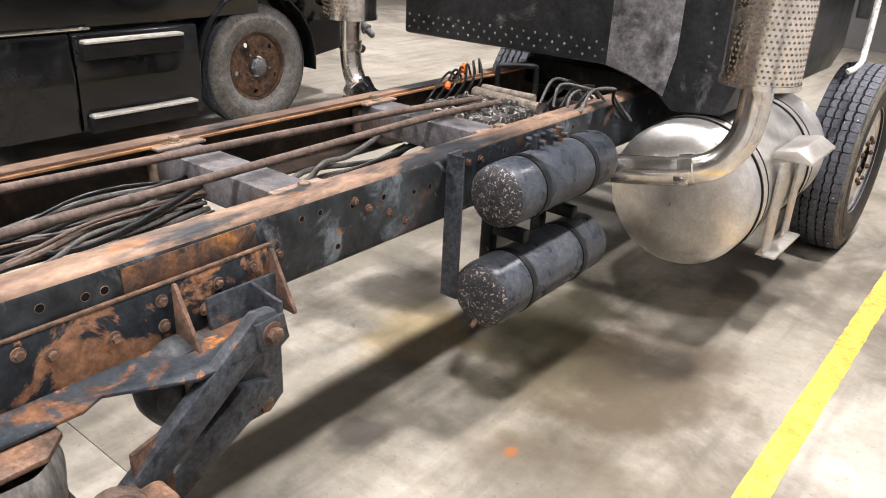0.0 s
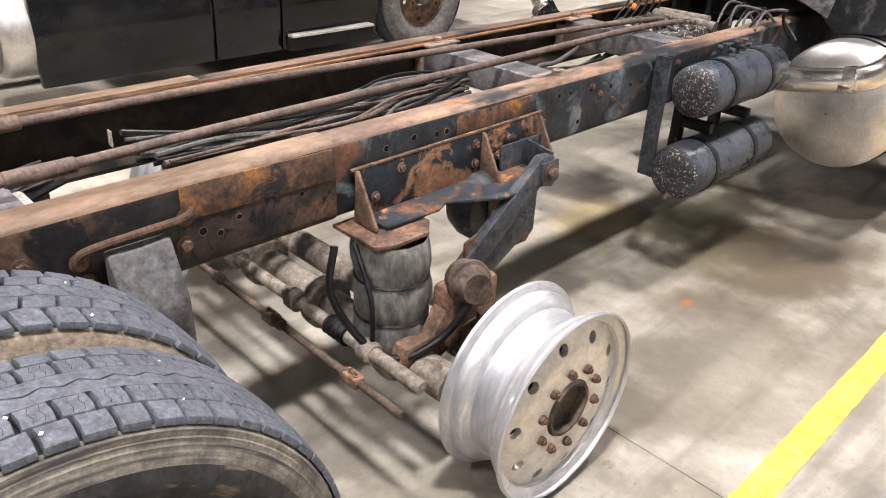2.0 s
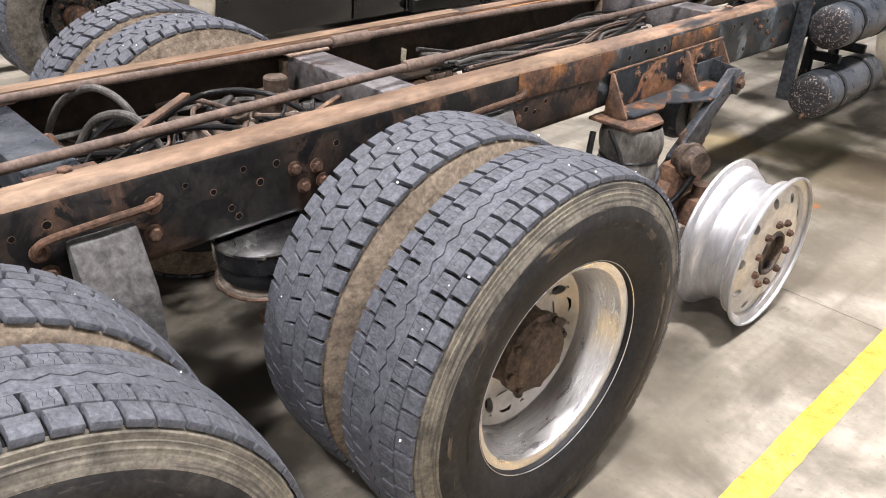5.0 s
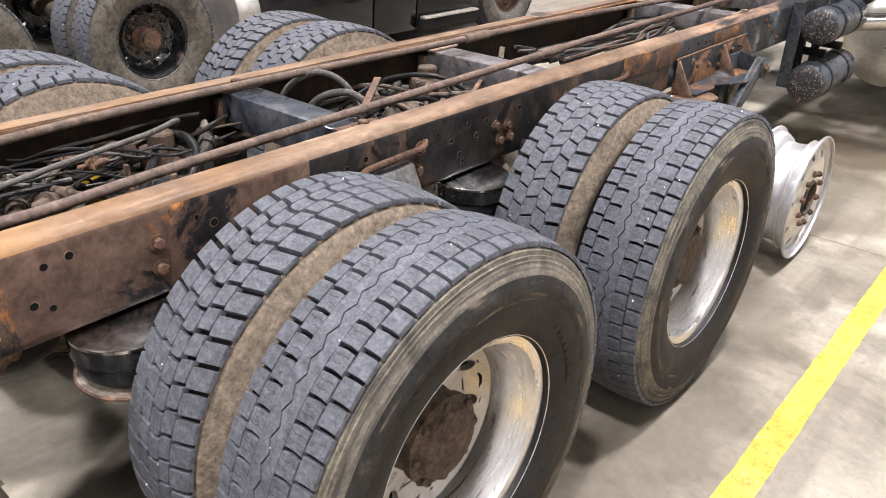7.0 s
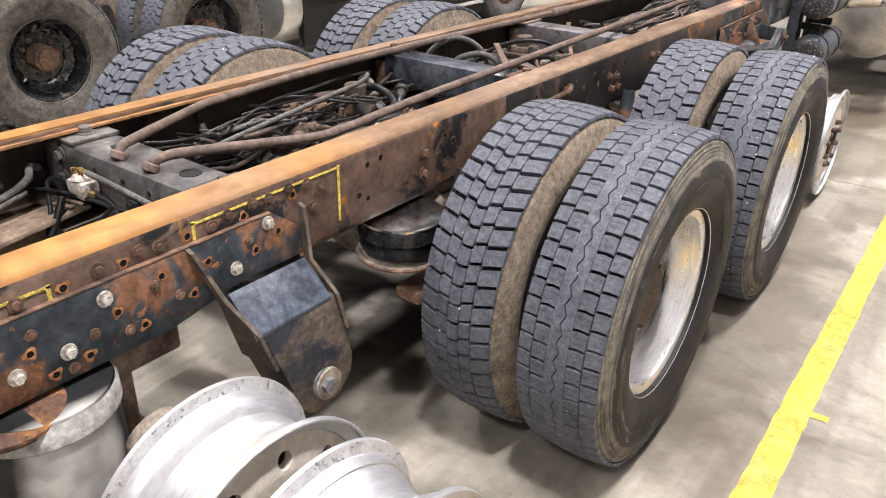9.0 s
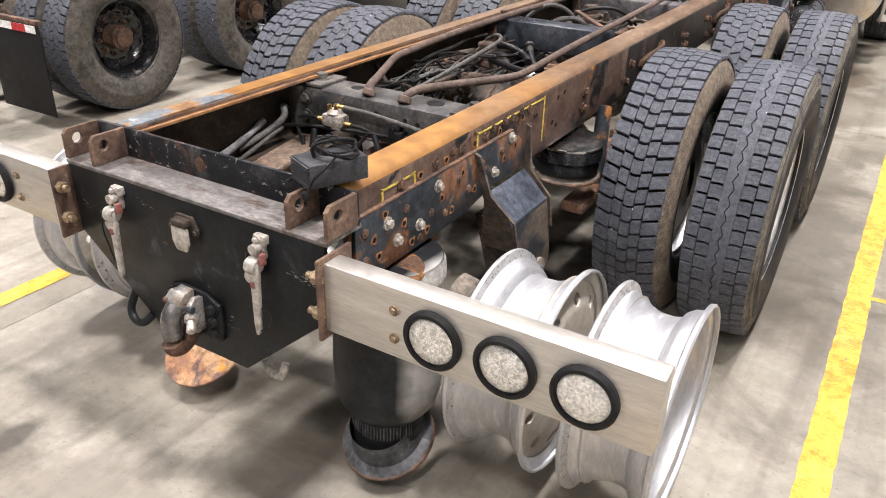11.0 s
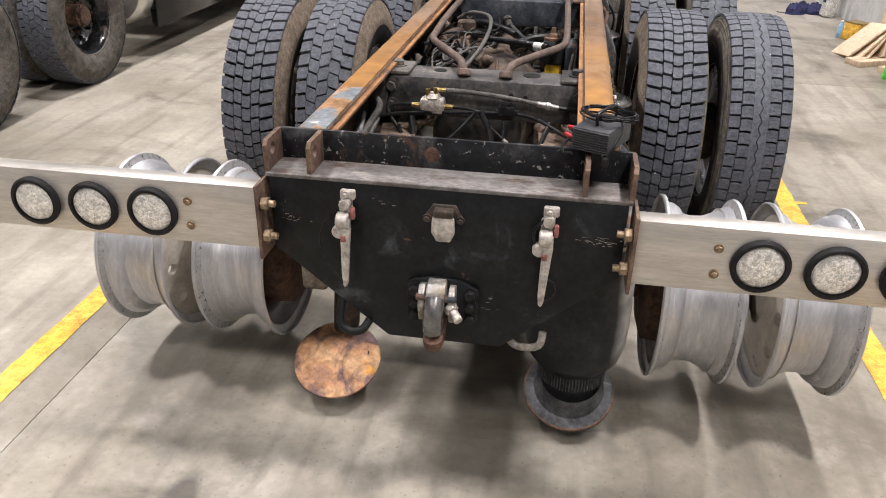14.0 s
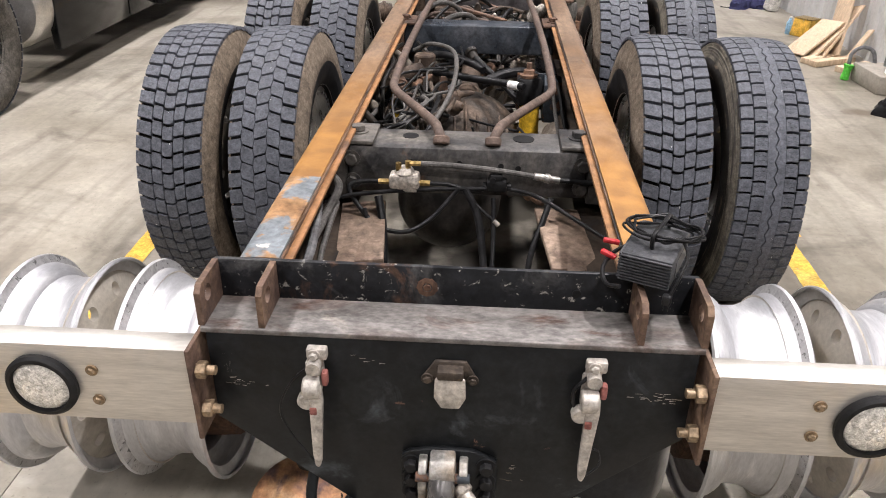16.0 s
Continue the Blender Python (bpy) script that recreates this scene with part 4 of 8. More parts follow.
def gravel_mesh(seed):
    """Small pale stones caught in the tread."""
    rnd = random.Random(seed)
    bm = B()
    for i in range(34):
        t = rnd.uniform(0, 2 * math.pi)
        a = rnd.choice((rnd.gauss(0, 0.012), rnd.uniform(-0.11, 0.11)))
        r = TR - 0.003
        c = Vector((a, r * math.cos(t), r * math.sin(t)))
        k = rnd.uniform(0.002, 0.0048)
        v = [bm.verts.new(c + Vector(d) * k * rnd.uniform(0.7, 1.3)) for d in ((1, 0, 0), (-1, 0, 0), (0, 1, 0), (0, -1, 0), (0, 0, 1), (0, 0, -1))]
        for f in ((0, 2, 4), (2, 1, 4), (1, 3, 4), (3, 0, 4), (2, 0, 5), (1, 2, 5), (3, 1, 5), (0, 3, 5)):
            bm.faces.new([v[j] for j in f])
    return to_mesh("gravel", bm, M_stone)


GRAVEL = [gravel_mesh(k) for k in range(3)]

BARREL = [(-0.118, 0.333), (-0.121, 0.340), (-0.116, 0.345), (-0.107, 0.343), (-0.103, 0.328), (-0.098, 0.318), (-0.075, 0.313), (-0.058, 0.300), (-0.046, 0.279), (-0.020, 0.272), (0.020, 0.274), (0.050, 0.288), (0.080, 0.308), (0.098, 0.316), (0.103, 0.328), (0.107, 0.343), (0.116, 0.345), (0.121, 0.340), (0.118, 0.333)]
BARREL = [(a, r * 0.974) for a, r in BARREL]


def rim_mesh(disc, mats, rc=0.222, rh=0.027, slope=0.9, reach=0.262, holes=10):
    """An aluminium rim. disc: where its disc sits along the axis; it has ten round hand holes and a bore."""
    bm = B()
    inner = [(a, r - (0.012 if abs(a) < 0.105 else 0.004)) for a, r in BARREL[1:-1]][::-1]
    zones = [2 if k in (3, 4, 13, 14) and len(mats) > 2 else 0 for k in range(len(BARREL) + len(inner))]
    spin(bm, BARREL + inner, (0, 0, 0), (1, 0, 0), 80, 0, False, mis=zones, closed=True)
    s = 1 if disc > 0 else -1
    n, m = holes, 24
    r0, r1 = rc - rh * 1.35, rc + rh * 1.35
    step = 2 * math.pi / n
    flat = 0.19

    def at(r, t, face):
        k = max(0.0, r - flat)
        return bm.verts.new((disc - s * slope * (k * k / (k + 0.02)) + face, r * math.cos(t), r * math.sin(t)))
    for face in (0.011, -0.011):
        for k in range(n):
            c = (k + 0.5) * step
            ring, edge = [], []
            for i in range(m):
                a = 2 * math.pi * i / m
                u, v = math.cos(a), math.sin(a)
                q = 1 / max(abs(u), abs(v))
                ring.append(at(rc + rh * u, c + rh * v / rc, face))
                edge.append(at(rc + (r1 - rc) * u * q, c + step / 2 * v * q, face))
            for i in range(m):
                j = (i + 1) % m
                bm.faces.new((ring[i], ring[j], edge[j], edge[i])).material_index = 1
            if face > 0:
                back = [at(rc + rh * math.cos(2 * math.pi * i / m), c + rh * math.sin(2 * math.pi * i / m) / rc, -face) for i in range(m)]
                for i in range(m):
                    j = (i + 1) % m
                    bm.faces.new((ring[i], ring[j], back[j], back[i])).material_index = 1
        for radii in ((0.102, 0.13, 0.16, r0), (r1, (r1 + reach) / 2, reach)):
            g = [[at(r, 2 * math.pi * i / 80, face) for i in range(80)] for r in radii]
            for p, q in zip(g, g[1:]):
                for i in range(80):
                    bm.faces.new((p[i], p[(i + 1) % 80], q[(i + 1) % 80], q[i])).material_index = 1
    return to_mesh("wheel_rim", bm, mats, 0.7, True)


RIM_DISH = rim_mesh(-0.074, [M_alu, M_dish], 0.208, 0.0195, 0.9, 0.262, 10)
RIM_FACE = rim_mesh(0.100, [M_alu_dull, M_alu_face], 0.242, 0.0205, 0.32, 0.300)
RIM_TAG = rim_mesh(0.106, [M_alu_dull, M_alu_disc, M_bead], 0.242, 0.022, 0.28, 0.300)
RIM_BLACK = rim_mesh(-0.062, [M_gloss_frame, M_gloss_frame])
RIM_RUST = rim_mesh(0.098, [M_rust_dark, M_rust_plate], 0.235, 0.024, 0.35, 0.300, 5)


def nut_mesh():
    bm = B()
    cyl(bm, (0, 0, 0), (0.005, 0, 0), 0.021, n=14, bev=0.001)
    cyl(bm, (0.005, 0, 0), (0.028, 0, 0), 0.0165, n=6, bev=0.003)
    cyl(bm, (0.028, 0, 0), (0.034, 0, 0), 0.010, n=10, bev=0.002)
    return to_mesh("lug_nut", bm, M_rust_dark)


NUT = nut_mesh()


def hub_mesh(depth, r, mat):
    bm = B()
    prof = [(-0.10, r * 1.25), (-0.02, r * 1.25), (0.0, r * 1.12), (depth * 0.55, r * 1.02), (depth * 0.62, r * 1.12), (depth * 0.8, r * 1.12), (depth * 0.84, r * 0.95), (depth, r * 0.86), (depth + 0.006, r * 0.5)]
    spin(bm, prof, (0, 0, 0), (1, 0, 0), 32)
    for i in range(8):
        t = math.pi * i / 4
        bolt(bm, (depth * 0.8, r * 1.0 * math.cos(t), r * 1.0 * math.sin(t)), (1, 0, 0), 0.012, 0.012)
    return to_mesh("hub", bm, mat)


HUB_BROWN = hub_mesh(0.125, 0.112, M_hubgrime)
HUB_RUST = hub_mesh(0.15, 0.085, M_rust_plate)
HUB_STEEL = hub_mesh(0.09, 0.075, M_castgrey)
SPIN = random.Random(5)


def wheel(parent, at, out, rim, tyre=None, hub=None, hub_at=0.0, nuts=0, nut_x=0.0, label="", dust=True):
    """A wheel under a truck: rim with its tyre, hub and nuts. out: +1 faces east, -1 west."""
    w = new("wheel", rim)
    w.parent = parent
    a = SPIN.uniform(0, 360)
    w.matrix_basis = pose(*at, 0, 0, 0 if out > 0 else 180) @ pose(0, 0, 0, a, 0, 0)
    tagged(w, label)
    if tyre:
        part("tyre", tyre, None, w)
        if dust:
            tagged(part("gravel", GRAVEL[SPIN.randrange(3)], None, w), "", "", "", "stuff")
    if hub:
        h = part("hub", hub, None, w)
        h.location = (hub_at, 0, 0)
    for i in range(nuts):
        t = 2 * math.pi * i / nuts + 0.2
        k = part("lug_nut", NUT, None, w)
        k.location = (nut_x, 0.140 * math.cos(t), 0.140 * math.sin(t))
        k.rotation_euler = (SPIN.uniform(0, 1), 0, 0)
    return w


# ---- the stripped truck ----
truck = thing("truck", (0, 0, 0), "stripped highway truck with bare rusty frame and dual drive wheels", "truck")
RX, RZ, RB = 0.437, 1.068, 0.815          # rail: outer face, top, bottom
AXLES = {"tag": 0.655, "rear": 2.066, "front": 3.456, "pusher": 4.935}
WZ = 0.553


def channel(bm, s, x_out, flange, top, bottom, thick, y0, y1, mats=(0, 0, 0), rad=0.022):
    """A pressed steel channel along y that opens inward, with rounded corners. mats: web, top, inside."""
    def corner(cx, cz, a0, a1, r):
        return [(cx + r * math.cos(radians(a0 + (a1 - a0) * i / 4)), cz + r * math.sin(radians(a0 + (a1 - a0) * i / 4))) for i in range(5)]
    o = [(x_out - flange, top)] + corner(x_out - rad, top - rad, 90, 0, rad) + corner(x_out - rad, bottom + rad, 0, -90, rad) + [(x_out - flange, bottom)]
    ri = max(rad - thick, 0.004)
    inn = [(x_out - flange, bottom + thick)] + corner(x_out - rad, bottom + rad, -90, 0, ri) + corner(x_out - rad, top - rad, 0, 90, ri) + [(x_out - flange, top - thick)]
    poly = [(s * x, z) for x, z in o + inn]
    n = max(2, int((y1 - y0) / 0.4))
    rows = []
    for i in range(n + 1):
        y = y0 + (y1 - y0) * i / n
        rows.append([bm.verts.new((x, y, z)) for x, z in poly])
    k = len(poly)
    for a, b in zip(rows, rows[1:]):
        for i in range(k):
            j = (i + 1) % k
            f = bm.faces.new((a[i], a[j], b[j], b[i]))
            if i < 4 or i == k - 1:
                f.material_index = mats[1]
            elif i < 11:
                f.material_index = mats[0]
            else:
                f.material_index = mats[2]
    bm.faces.new(rows[0])
    bm.faces.new(rows[-1][::-1])
    return bm


def rails():
    for s in (1, -1):
        r = part("frame_rail", channel(B(), s, RX, 0.092, RZ, RB, 0.009, 0.197, 9.6, (1, 0, 1), 0.028), [M_top_front, M_rail_web], truck, "rusty steel frame rail")
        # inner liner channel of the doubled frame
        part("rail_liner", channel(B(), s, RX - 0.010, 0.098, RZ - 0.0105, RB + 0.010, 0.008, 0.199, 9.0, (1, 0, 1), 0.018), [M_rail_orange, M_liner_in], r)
        # sleeve over the rear half, with the brighter rust of the tail
        part("rail_sleeve", channel(B(), s, RX + 0.006, 0.094, RZ + 0.006, RB - 0.004, 0.006, 2.25, 4.609, (1, 0, 1), 0.033), [M_rail_top, M_web_mid], r)
        part("rail_sleeve", channel(B(), s, RX + 0.006, 0.094, RZ + 0.006, RB - 0.004, 0.006, 1.593, 2.25, (1, 0, 1), 0.033), [M_rail_top, M_rail_web_old], r)
        rp = B()
        bx(rp, (s * (RX + 0.008), 4.35, 1.008), (0.005, 0.485, 0.095), 0.001, rot=(-1.2, 0, 0))
        fp = B()
        bx(fp, (s * (RX + 0.002), 5.33, 1.006), (0.004, 0.40, 0.075), 0.001, rot=(1.0, 0, 0))
        part("repair_plate", fp, M_rust_patch, r, "orange rusted plate on the rail web")
        part("repair_plate", rp, M_rust_patch, r, "orange rusted plate on the rail web")
        for y0, y1, top in ((0.198, 1.593, M_rail_top),) if s > 0 else ((0.198, 0.62, M_rail_chipped), (0.62, 1.593, M_rail_top)):
            tail = channel(B(), s, RX + 0.006, 0.094, RZ + 0.006, RB - 0.004, 0.006, y0, y1, (1, 0, 1), 0.033)
            part("rail_tail", tail, [top, M_rail_web_old], r)
        # holes and bolts along the web
        rnd = random.Random(11 + s)
        x = s * (RX + 0.006)
        for y, z in [(1.475, 1.005), (1.534, 1.012), (1.436, .92), (1.475, .90), (2.819, 1.00), (2.988, 1.0), (2.894, .96), (3.036, .95), (3.092, .99), (2.941, .90), (2.96, .87), (4.233, 1.03), (4.294, 1.03), (4.334, 1.0), (4.354, 1.0), (4.434, 1.02), (4.474, 1.03), (4.484, .97), (4.484, .94), (4.173, 1.0), (4.274, .93), (4.213, .90), (2.476, 1.0), (2.397, .99), (1.868, 1.0), (1.917, .97), (3.3, 1.0), (3.366, .93), (4.113, .98), (4.163, .92), (2.574, .9), (2.652, .92)]:
            hole_at(r, (x, y, z), (s, 0, 0), rnd.uniform(0.007, 0.011))
        x2 = s * RX
        for i in range(24):
            y = 5.623 + 0.075 * i + rnd.uniform(-.02, .02)
            z = rnd.choice((1.01, 0.97, 0.93, 0.88))
            if rnd.random() < 0.6:
                hole_at(r, (x2, y, z), (s, 0, 0), 0.009)
            else:
                bolt_at("bolt", r, (x2, y, z), (s, 0, 0), 0.010, 0.009, M_rust_dark)
        for y, z in [(4.934, 1.01), (5.038, 1.0), (5.085, 1.0), (4.815, 1.0), (5.198, 1.0), (5.32, 0.99), (5.911, 1.0), (6.054, .99)]:
            hole_at(r, (x2, y, z), (s, 0, 0), 0.010)
        for y, z in [(3.149, .96), (3.224, .95), (3.177, .90), (3.243, .9), (3.631, .98), (3.711, .97), (2.309, .97), (2.26, .9), (3.691, .88), (1.75, .97), (1.75, .9)]:
            bolt_at("bolt", r, (x, y, z), (s, 0, 0), 0.015, 0.014, M_rust_dark)


rails()


def crossmember(y, z, w, h, mat, label="", gusset=True):
    """A box section across the frame, on bolted end plates."""
    x = RX - 0.012
    bm = B()
    bx(bm, (0, y, z), (2 * x - 0.16, w, h), 0.012)
    c = part("crossmember", bm, mat, truck, label)
    if gusset:
        for s in (1, -1):
            g = B()
            bx(g, (s * (x - 0.075), y, z + h / 2 + 0.006), (0.12, w * 1.25, 0.010), 0.003)
            bx(g, (s * (x - 0.055), y, z - 0.02), (0.05, w * 1.1, h * 0.9), 0.006)
            bolt(g, (s * (x - 0.085), y, z + h / 2 + 0.011), (0, 0, 1), 0.020, 0.016)
            part("end_plate", g, M_plank if mat is M_xm_pale else M_rust_dark, c)
    return c


def rear_crossmember():
    bm = B()
    bx(bm, (0, 1.05, 0.955), (0.70, 0.17, 0.15), 0.02)
    c = part("crossmember", bm, M_xm, truck, "grey box crossmember with round holes over the tail")
    for x, y, r in ((0.165, 1.06, 0.032), (-0.17, 1.06, 0.024)):
        part("hole", cyl(B(), (x, y, 1.02), (x, y, 1.0315), r, n=24), M_rubber, c, "round punched hole")
    for x, z in ((-0.16, 0.985), (-0.02, 0.985), (0.10, 0.98), (0.15, 0.975)):
        part("hole", cyl(B(), (x, 0.97, z), (x, 0.9638, z), 0.0085, n=12), M_rubber, c)
    for s in (1, -1):
        g = B()
        bx(g, (s * 0.335, 1.05, 1.036), (0.13, 0.16, 0.012), 0.003)
        bx(g, (s * 0.385, 1.05, 0.95), (0.07, 0.19, 0.16), 0.01)
        bolt(g, (s * 0.325, 1.05, 1.042), (0, 0, 1), 0.021, 0.018)
        for z in (0.99, 0.92):
            bolt(g, (s * 0.335, 0.965, z), (0, -1, 0), 0.018, 0.014)
        part("end_plate", g, M_xm, c)


rear_crossmember()
crossmember(2.57, 0.985, 0.14, 0.13, M_airtank, "black box crossmember between the drive axles")
crossmember(3.73, 0.965, 0.15, 0.13, M_xm_pale, "dusty grey box crossmember")
crossmember(5.80, 0.985, 0.16, 0.12, M_xm_pale, "dusty grey channel crossmember")
crossmember(6.84, 0.985, 0.16, 0.12, M_xm_pale, "dusty grey channel crossmember")


def pipes():
    """Two brown pipes that run forward from the rear crossmember."""
    for s in (1, -1):
        bm = B()
        pts = [(s * 0.075, 1.0, 1.045), (s * 0.085, 1.02, 1.062), (s * 0.105, 1.085, 1.068), (s * 0.20, 1.299, 1.062), (s * 0.262, 1.446, 1.058), (s * 0.275, 1.574, 1.06), (s * 0.272, 1.966, 1.075), (s * 0.255, 2.652, 1.083), (s * 0.22, 3.51, 1.085), (s * 0.18, 4.615, 1.09), (s * 0.13, 5.671, 1.08), (s * 0.07, 6.759, 1.07), (s * 0.05, 7.261, 1.05)]
        tube(bm, pts, 0.0145, 12, 6)
        p = part("air_pipe", bm, M_pipe, truck, "long brown pipe bent at the tail")
        for y, r in ((3.862, 0.022), (1.0, 0.024)):
            cl = B()
            if y > 2:
                k = (y - 3.51) / 1.085
                c = Vector((s * (0.22 - 0.04 * k), y, 1.0865))
                cyl(cl, c - Vector((0, 0.09, 0)), c + Vector((0, 0.09, 0)), r, n=14, bev=0.004)
            else:
                cyl(cl, (s * 0.075, 0.992, 1.03), (s * 0.075, 1.005, 1.052), r, n=14, bev=0.004)
            part("pipe_sleeve", cl, M_pipe, p)


pipes()


# -- axles --
def drive_axle(y, key):
    bm = B()
    cyl(bm, (-0.62, y, WZ), (0.62, y, WZ), 0.075, n=24, bev=0.01)
    for s in (1, -1):
        cyl(bm, (s * 0.16, y, WZ), (s * 0.34, y, WZ), 0.15, 0.085, n=24)
    spin(bm, [(-0.17, 0.06), (-0.165, 0.12), (-0.13, 0.18), (-0.05, 0.215), (0.03, 0.215), (0.10, 0.19), (0.2, 0.12), (0.34, 0.10), (0.36, 0.075), (0.42, 0.07)], (-0.06, y, WZ + 0.01), (0, 1, 0.05), 32)
    cyl(bm, (-0.02, y - 0.02, WZ + 0.10), (-0.01, y - 0.05, WZ + 0.28), 0.155, 0.115, n=32, bev=0.02)
    for k in range(8):
        bolt(bm, (-0.01 + 0.098 * math.cos(k * math.pi / 4), y - 0.05 + 0.098 * math.sin(k * math.pi / 4), WZ + 0.28), (0, 0, 1), 0.009, 0.010)
    a = part("drive_axle", bm, M_dusty, truck, "oily drive axle with a round differential housing")
    for s in (1, -1):
        st = B()
        bx(st, (s * 0.50, y, WZ - 0.02), (0.10, 0.95, 0.05), 0.012)
        bx(st, (s * 0.50, y, WZ + 0.07), (0.12, 0.22, 0.10), 0.012)
        for dy in (-0.08, 0.08):
            for dx in (-0.05, 0.05):
                cyl(st, (s * 0.50 + dx, y + dy, WZ - 0.1), (s * 0.50 + dx, y + dy, WZ + 0.15), 0.011, n=10)
        part("trailing_arm", st, M_rust_plate, a)
        for dy in (-0.30,):
            c = B()
            spin(c, [(0, 0.055), (0.01, 0.082), (0.07, 0.085), (0.075, 0.092), (0.09, 0.092), (0.095, 0.085), (0.16, 0.082), (0.18, 0.05)], (s * 0.33, y - 0.30, WZ + 0.12), (s * 0.2, 0.9, 0.5), 24)
            part("brake_chamber", c, M_dusty, a)
    return a


def air_spring(at, r, z0, z1, mat, top_mat, name="air_spring", label="", plate=True):
    x, y = at
    bm = B()
    h = z1 - z0
    spin(bm, [(0, r * 0.75), (0.02, r * 0.78), (h * 0.30, r * 0.72), (h * 0.33, r * 0.96), (h * 0.40, r * 1.02), (h * 0.62, r * 1.0), (h * 0.66, r * 0.97), (h * 0.70, r * 1.0), (h * 0.93, r * 0.98), (h * 0.97, r * 0.9), (h, r * 0.85)], (x, y, z0), (0, 0, 1), 40)
    a = part(name, bm, mat, truck, label)
    if plate:
        p = B()
        cyl(p, (x, y, z1), (x, y, z1 + 0.012), r * 1.06, n=32, bev=0.003)
        bolt(p, (x + 0.06, y, z1 + 0.012), (0, 0, 1), 0.012, 0.012)
        part("top_plate", p, top_mat, a)
    for f in (0.36, 0.66):
        g = B()
        spin(g, [(-0.006, r * 1.0), (0, r * 1.035), (0.006, r * 1.0)], (x, y, z0 + h * f), (0, 0, 1), 40, cap=False)
        part("girdle_ring", g, M_hose, a)
    return a


def drive_spring(s, y):
    """A squat air spring hung under the rail: glossy cap, rubber lobe and a rusty-lipped dish below."""
    o, d = Vector((s * 0.432, y + 0.03, 0.655)), Vector((s * 0.04, -0.03, 1))
    a = part("air_spring", spin(B(), [(0.0204, 0.10), (0.0306, 0.128), (0.051, 0.136), (0.070, 0.132), (0.085, 0.118)], o, d, 44), M_bag_black, truck, "squat black air spring with a glossy cap under the rail")
    cap = part("cap", spin(B(), [(0.080, 0.112), (0.083, 0.138), (0.088, 0.143), (0.130, 0.141), (0.138, 0.139)], o, d, 44, cap=False), M_gloss_frame, a, "glossy black cap")
    # bright metal stands in for the light caught by the cap's chamfered edge
    part("cap_ring", spin(B(), [(0.136, 0.137), (0.138, 0.143), (0.146, 0.143), (0.149, 0.136), (0.150, 0.0)], o, d, 44, cap=False), M_spring_top, cap, "rim of the cap with its highlight in the colour")
    part("dish", spin(B(), [(-0.0238, 0.06), (-0.0136, 0.11), (0, 0.138), (0.0082, 0.141), (0.0109, 0.136), (0.0068, 0.125), (0.0204, 0.10)], o, d, 44, cap=False), M_dusty, a, "dusty dish below the lobe")
    part("lip", spin(B(), [(0, 0.139), (0, 0.145), (0.0068, 0.146), (0.0095, 0.140)], o, d, 44, cap=False, closed=True), M_rust_plate, a, "rusty lip")


for key in ("rear", "front"):
    y = AXLES[key]
    drive_axle(y, key)
    for s in (1, -1):
        drive_spring(s, y - 0.455)
        outer = TYRES["slot"] if s > 0 else TYRES["wave"]
        inner = TYRES["wave"] if s > 0 and key == "rear" else TYRES["hex"]
        wheel(truck, (1.099 if s > 0 else -1.138, y, WZ), s, RIM_DISH, outer, HUB_BROWN, -0.078, 0, -0.05, "polished aluminium wheel with a dusty drive tyre").scale = (1, 0.974, 0.974)
        wheel(truck, (0.752 if s > 0 else -0.785, y, WZ), -s, RIM_DISH, inner, label="inner dual wheel with a dusty drive tyre").scale = (1, 0.974, 0.974)

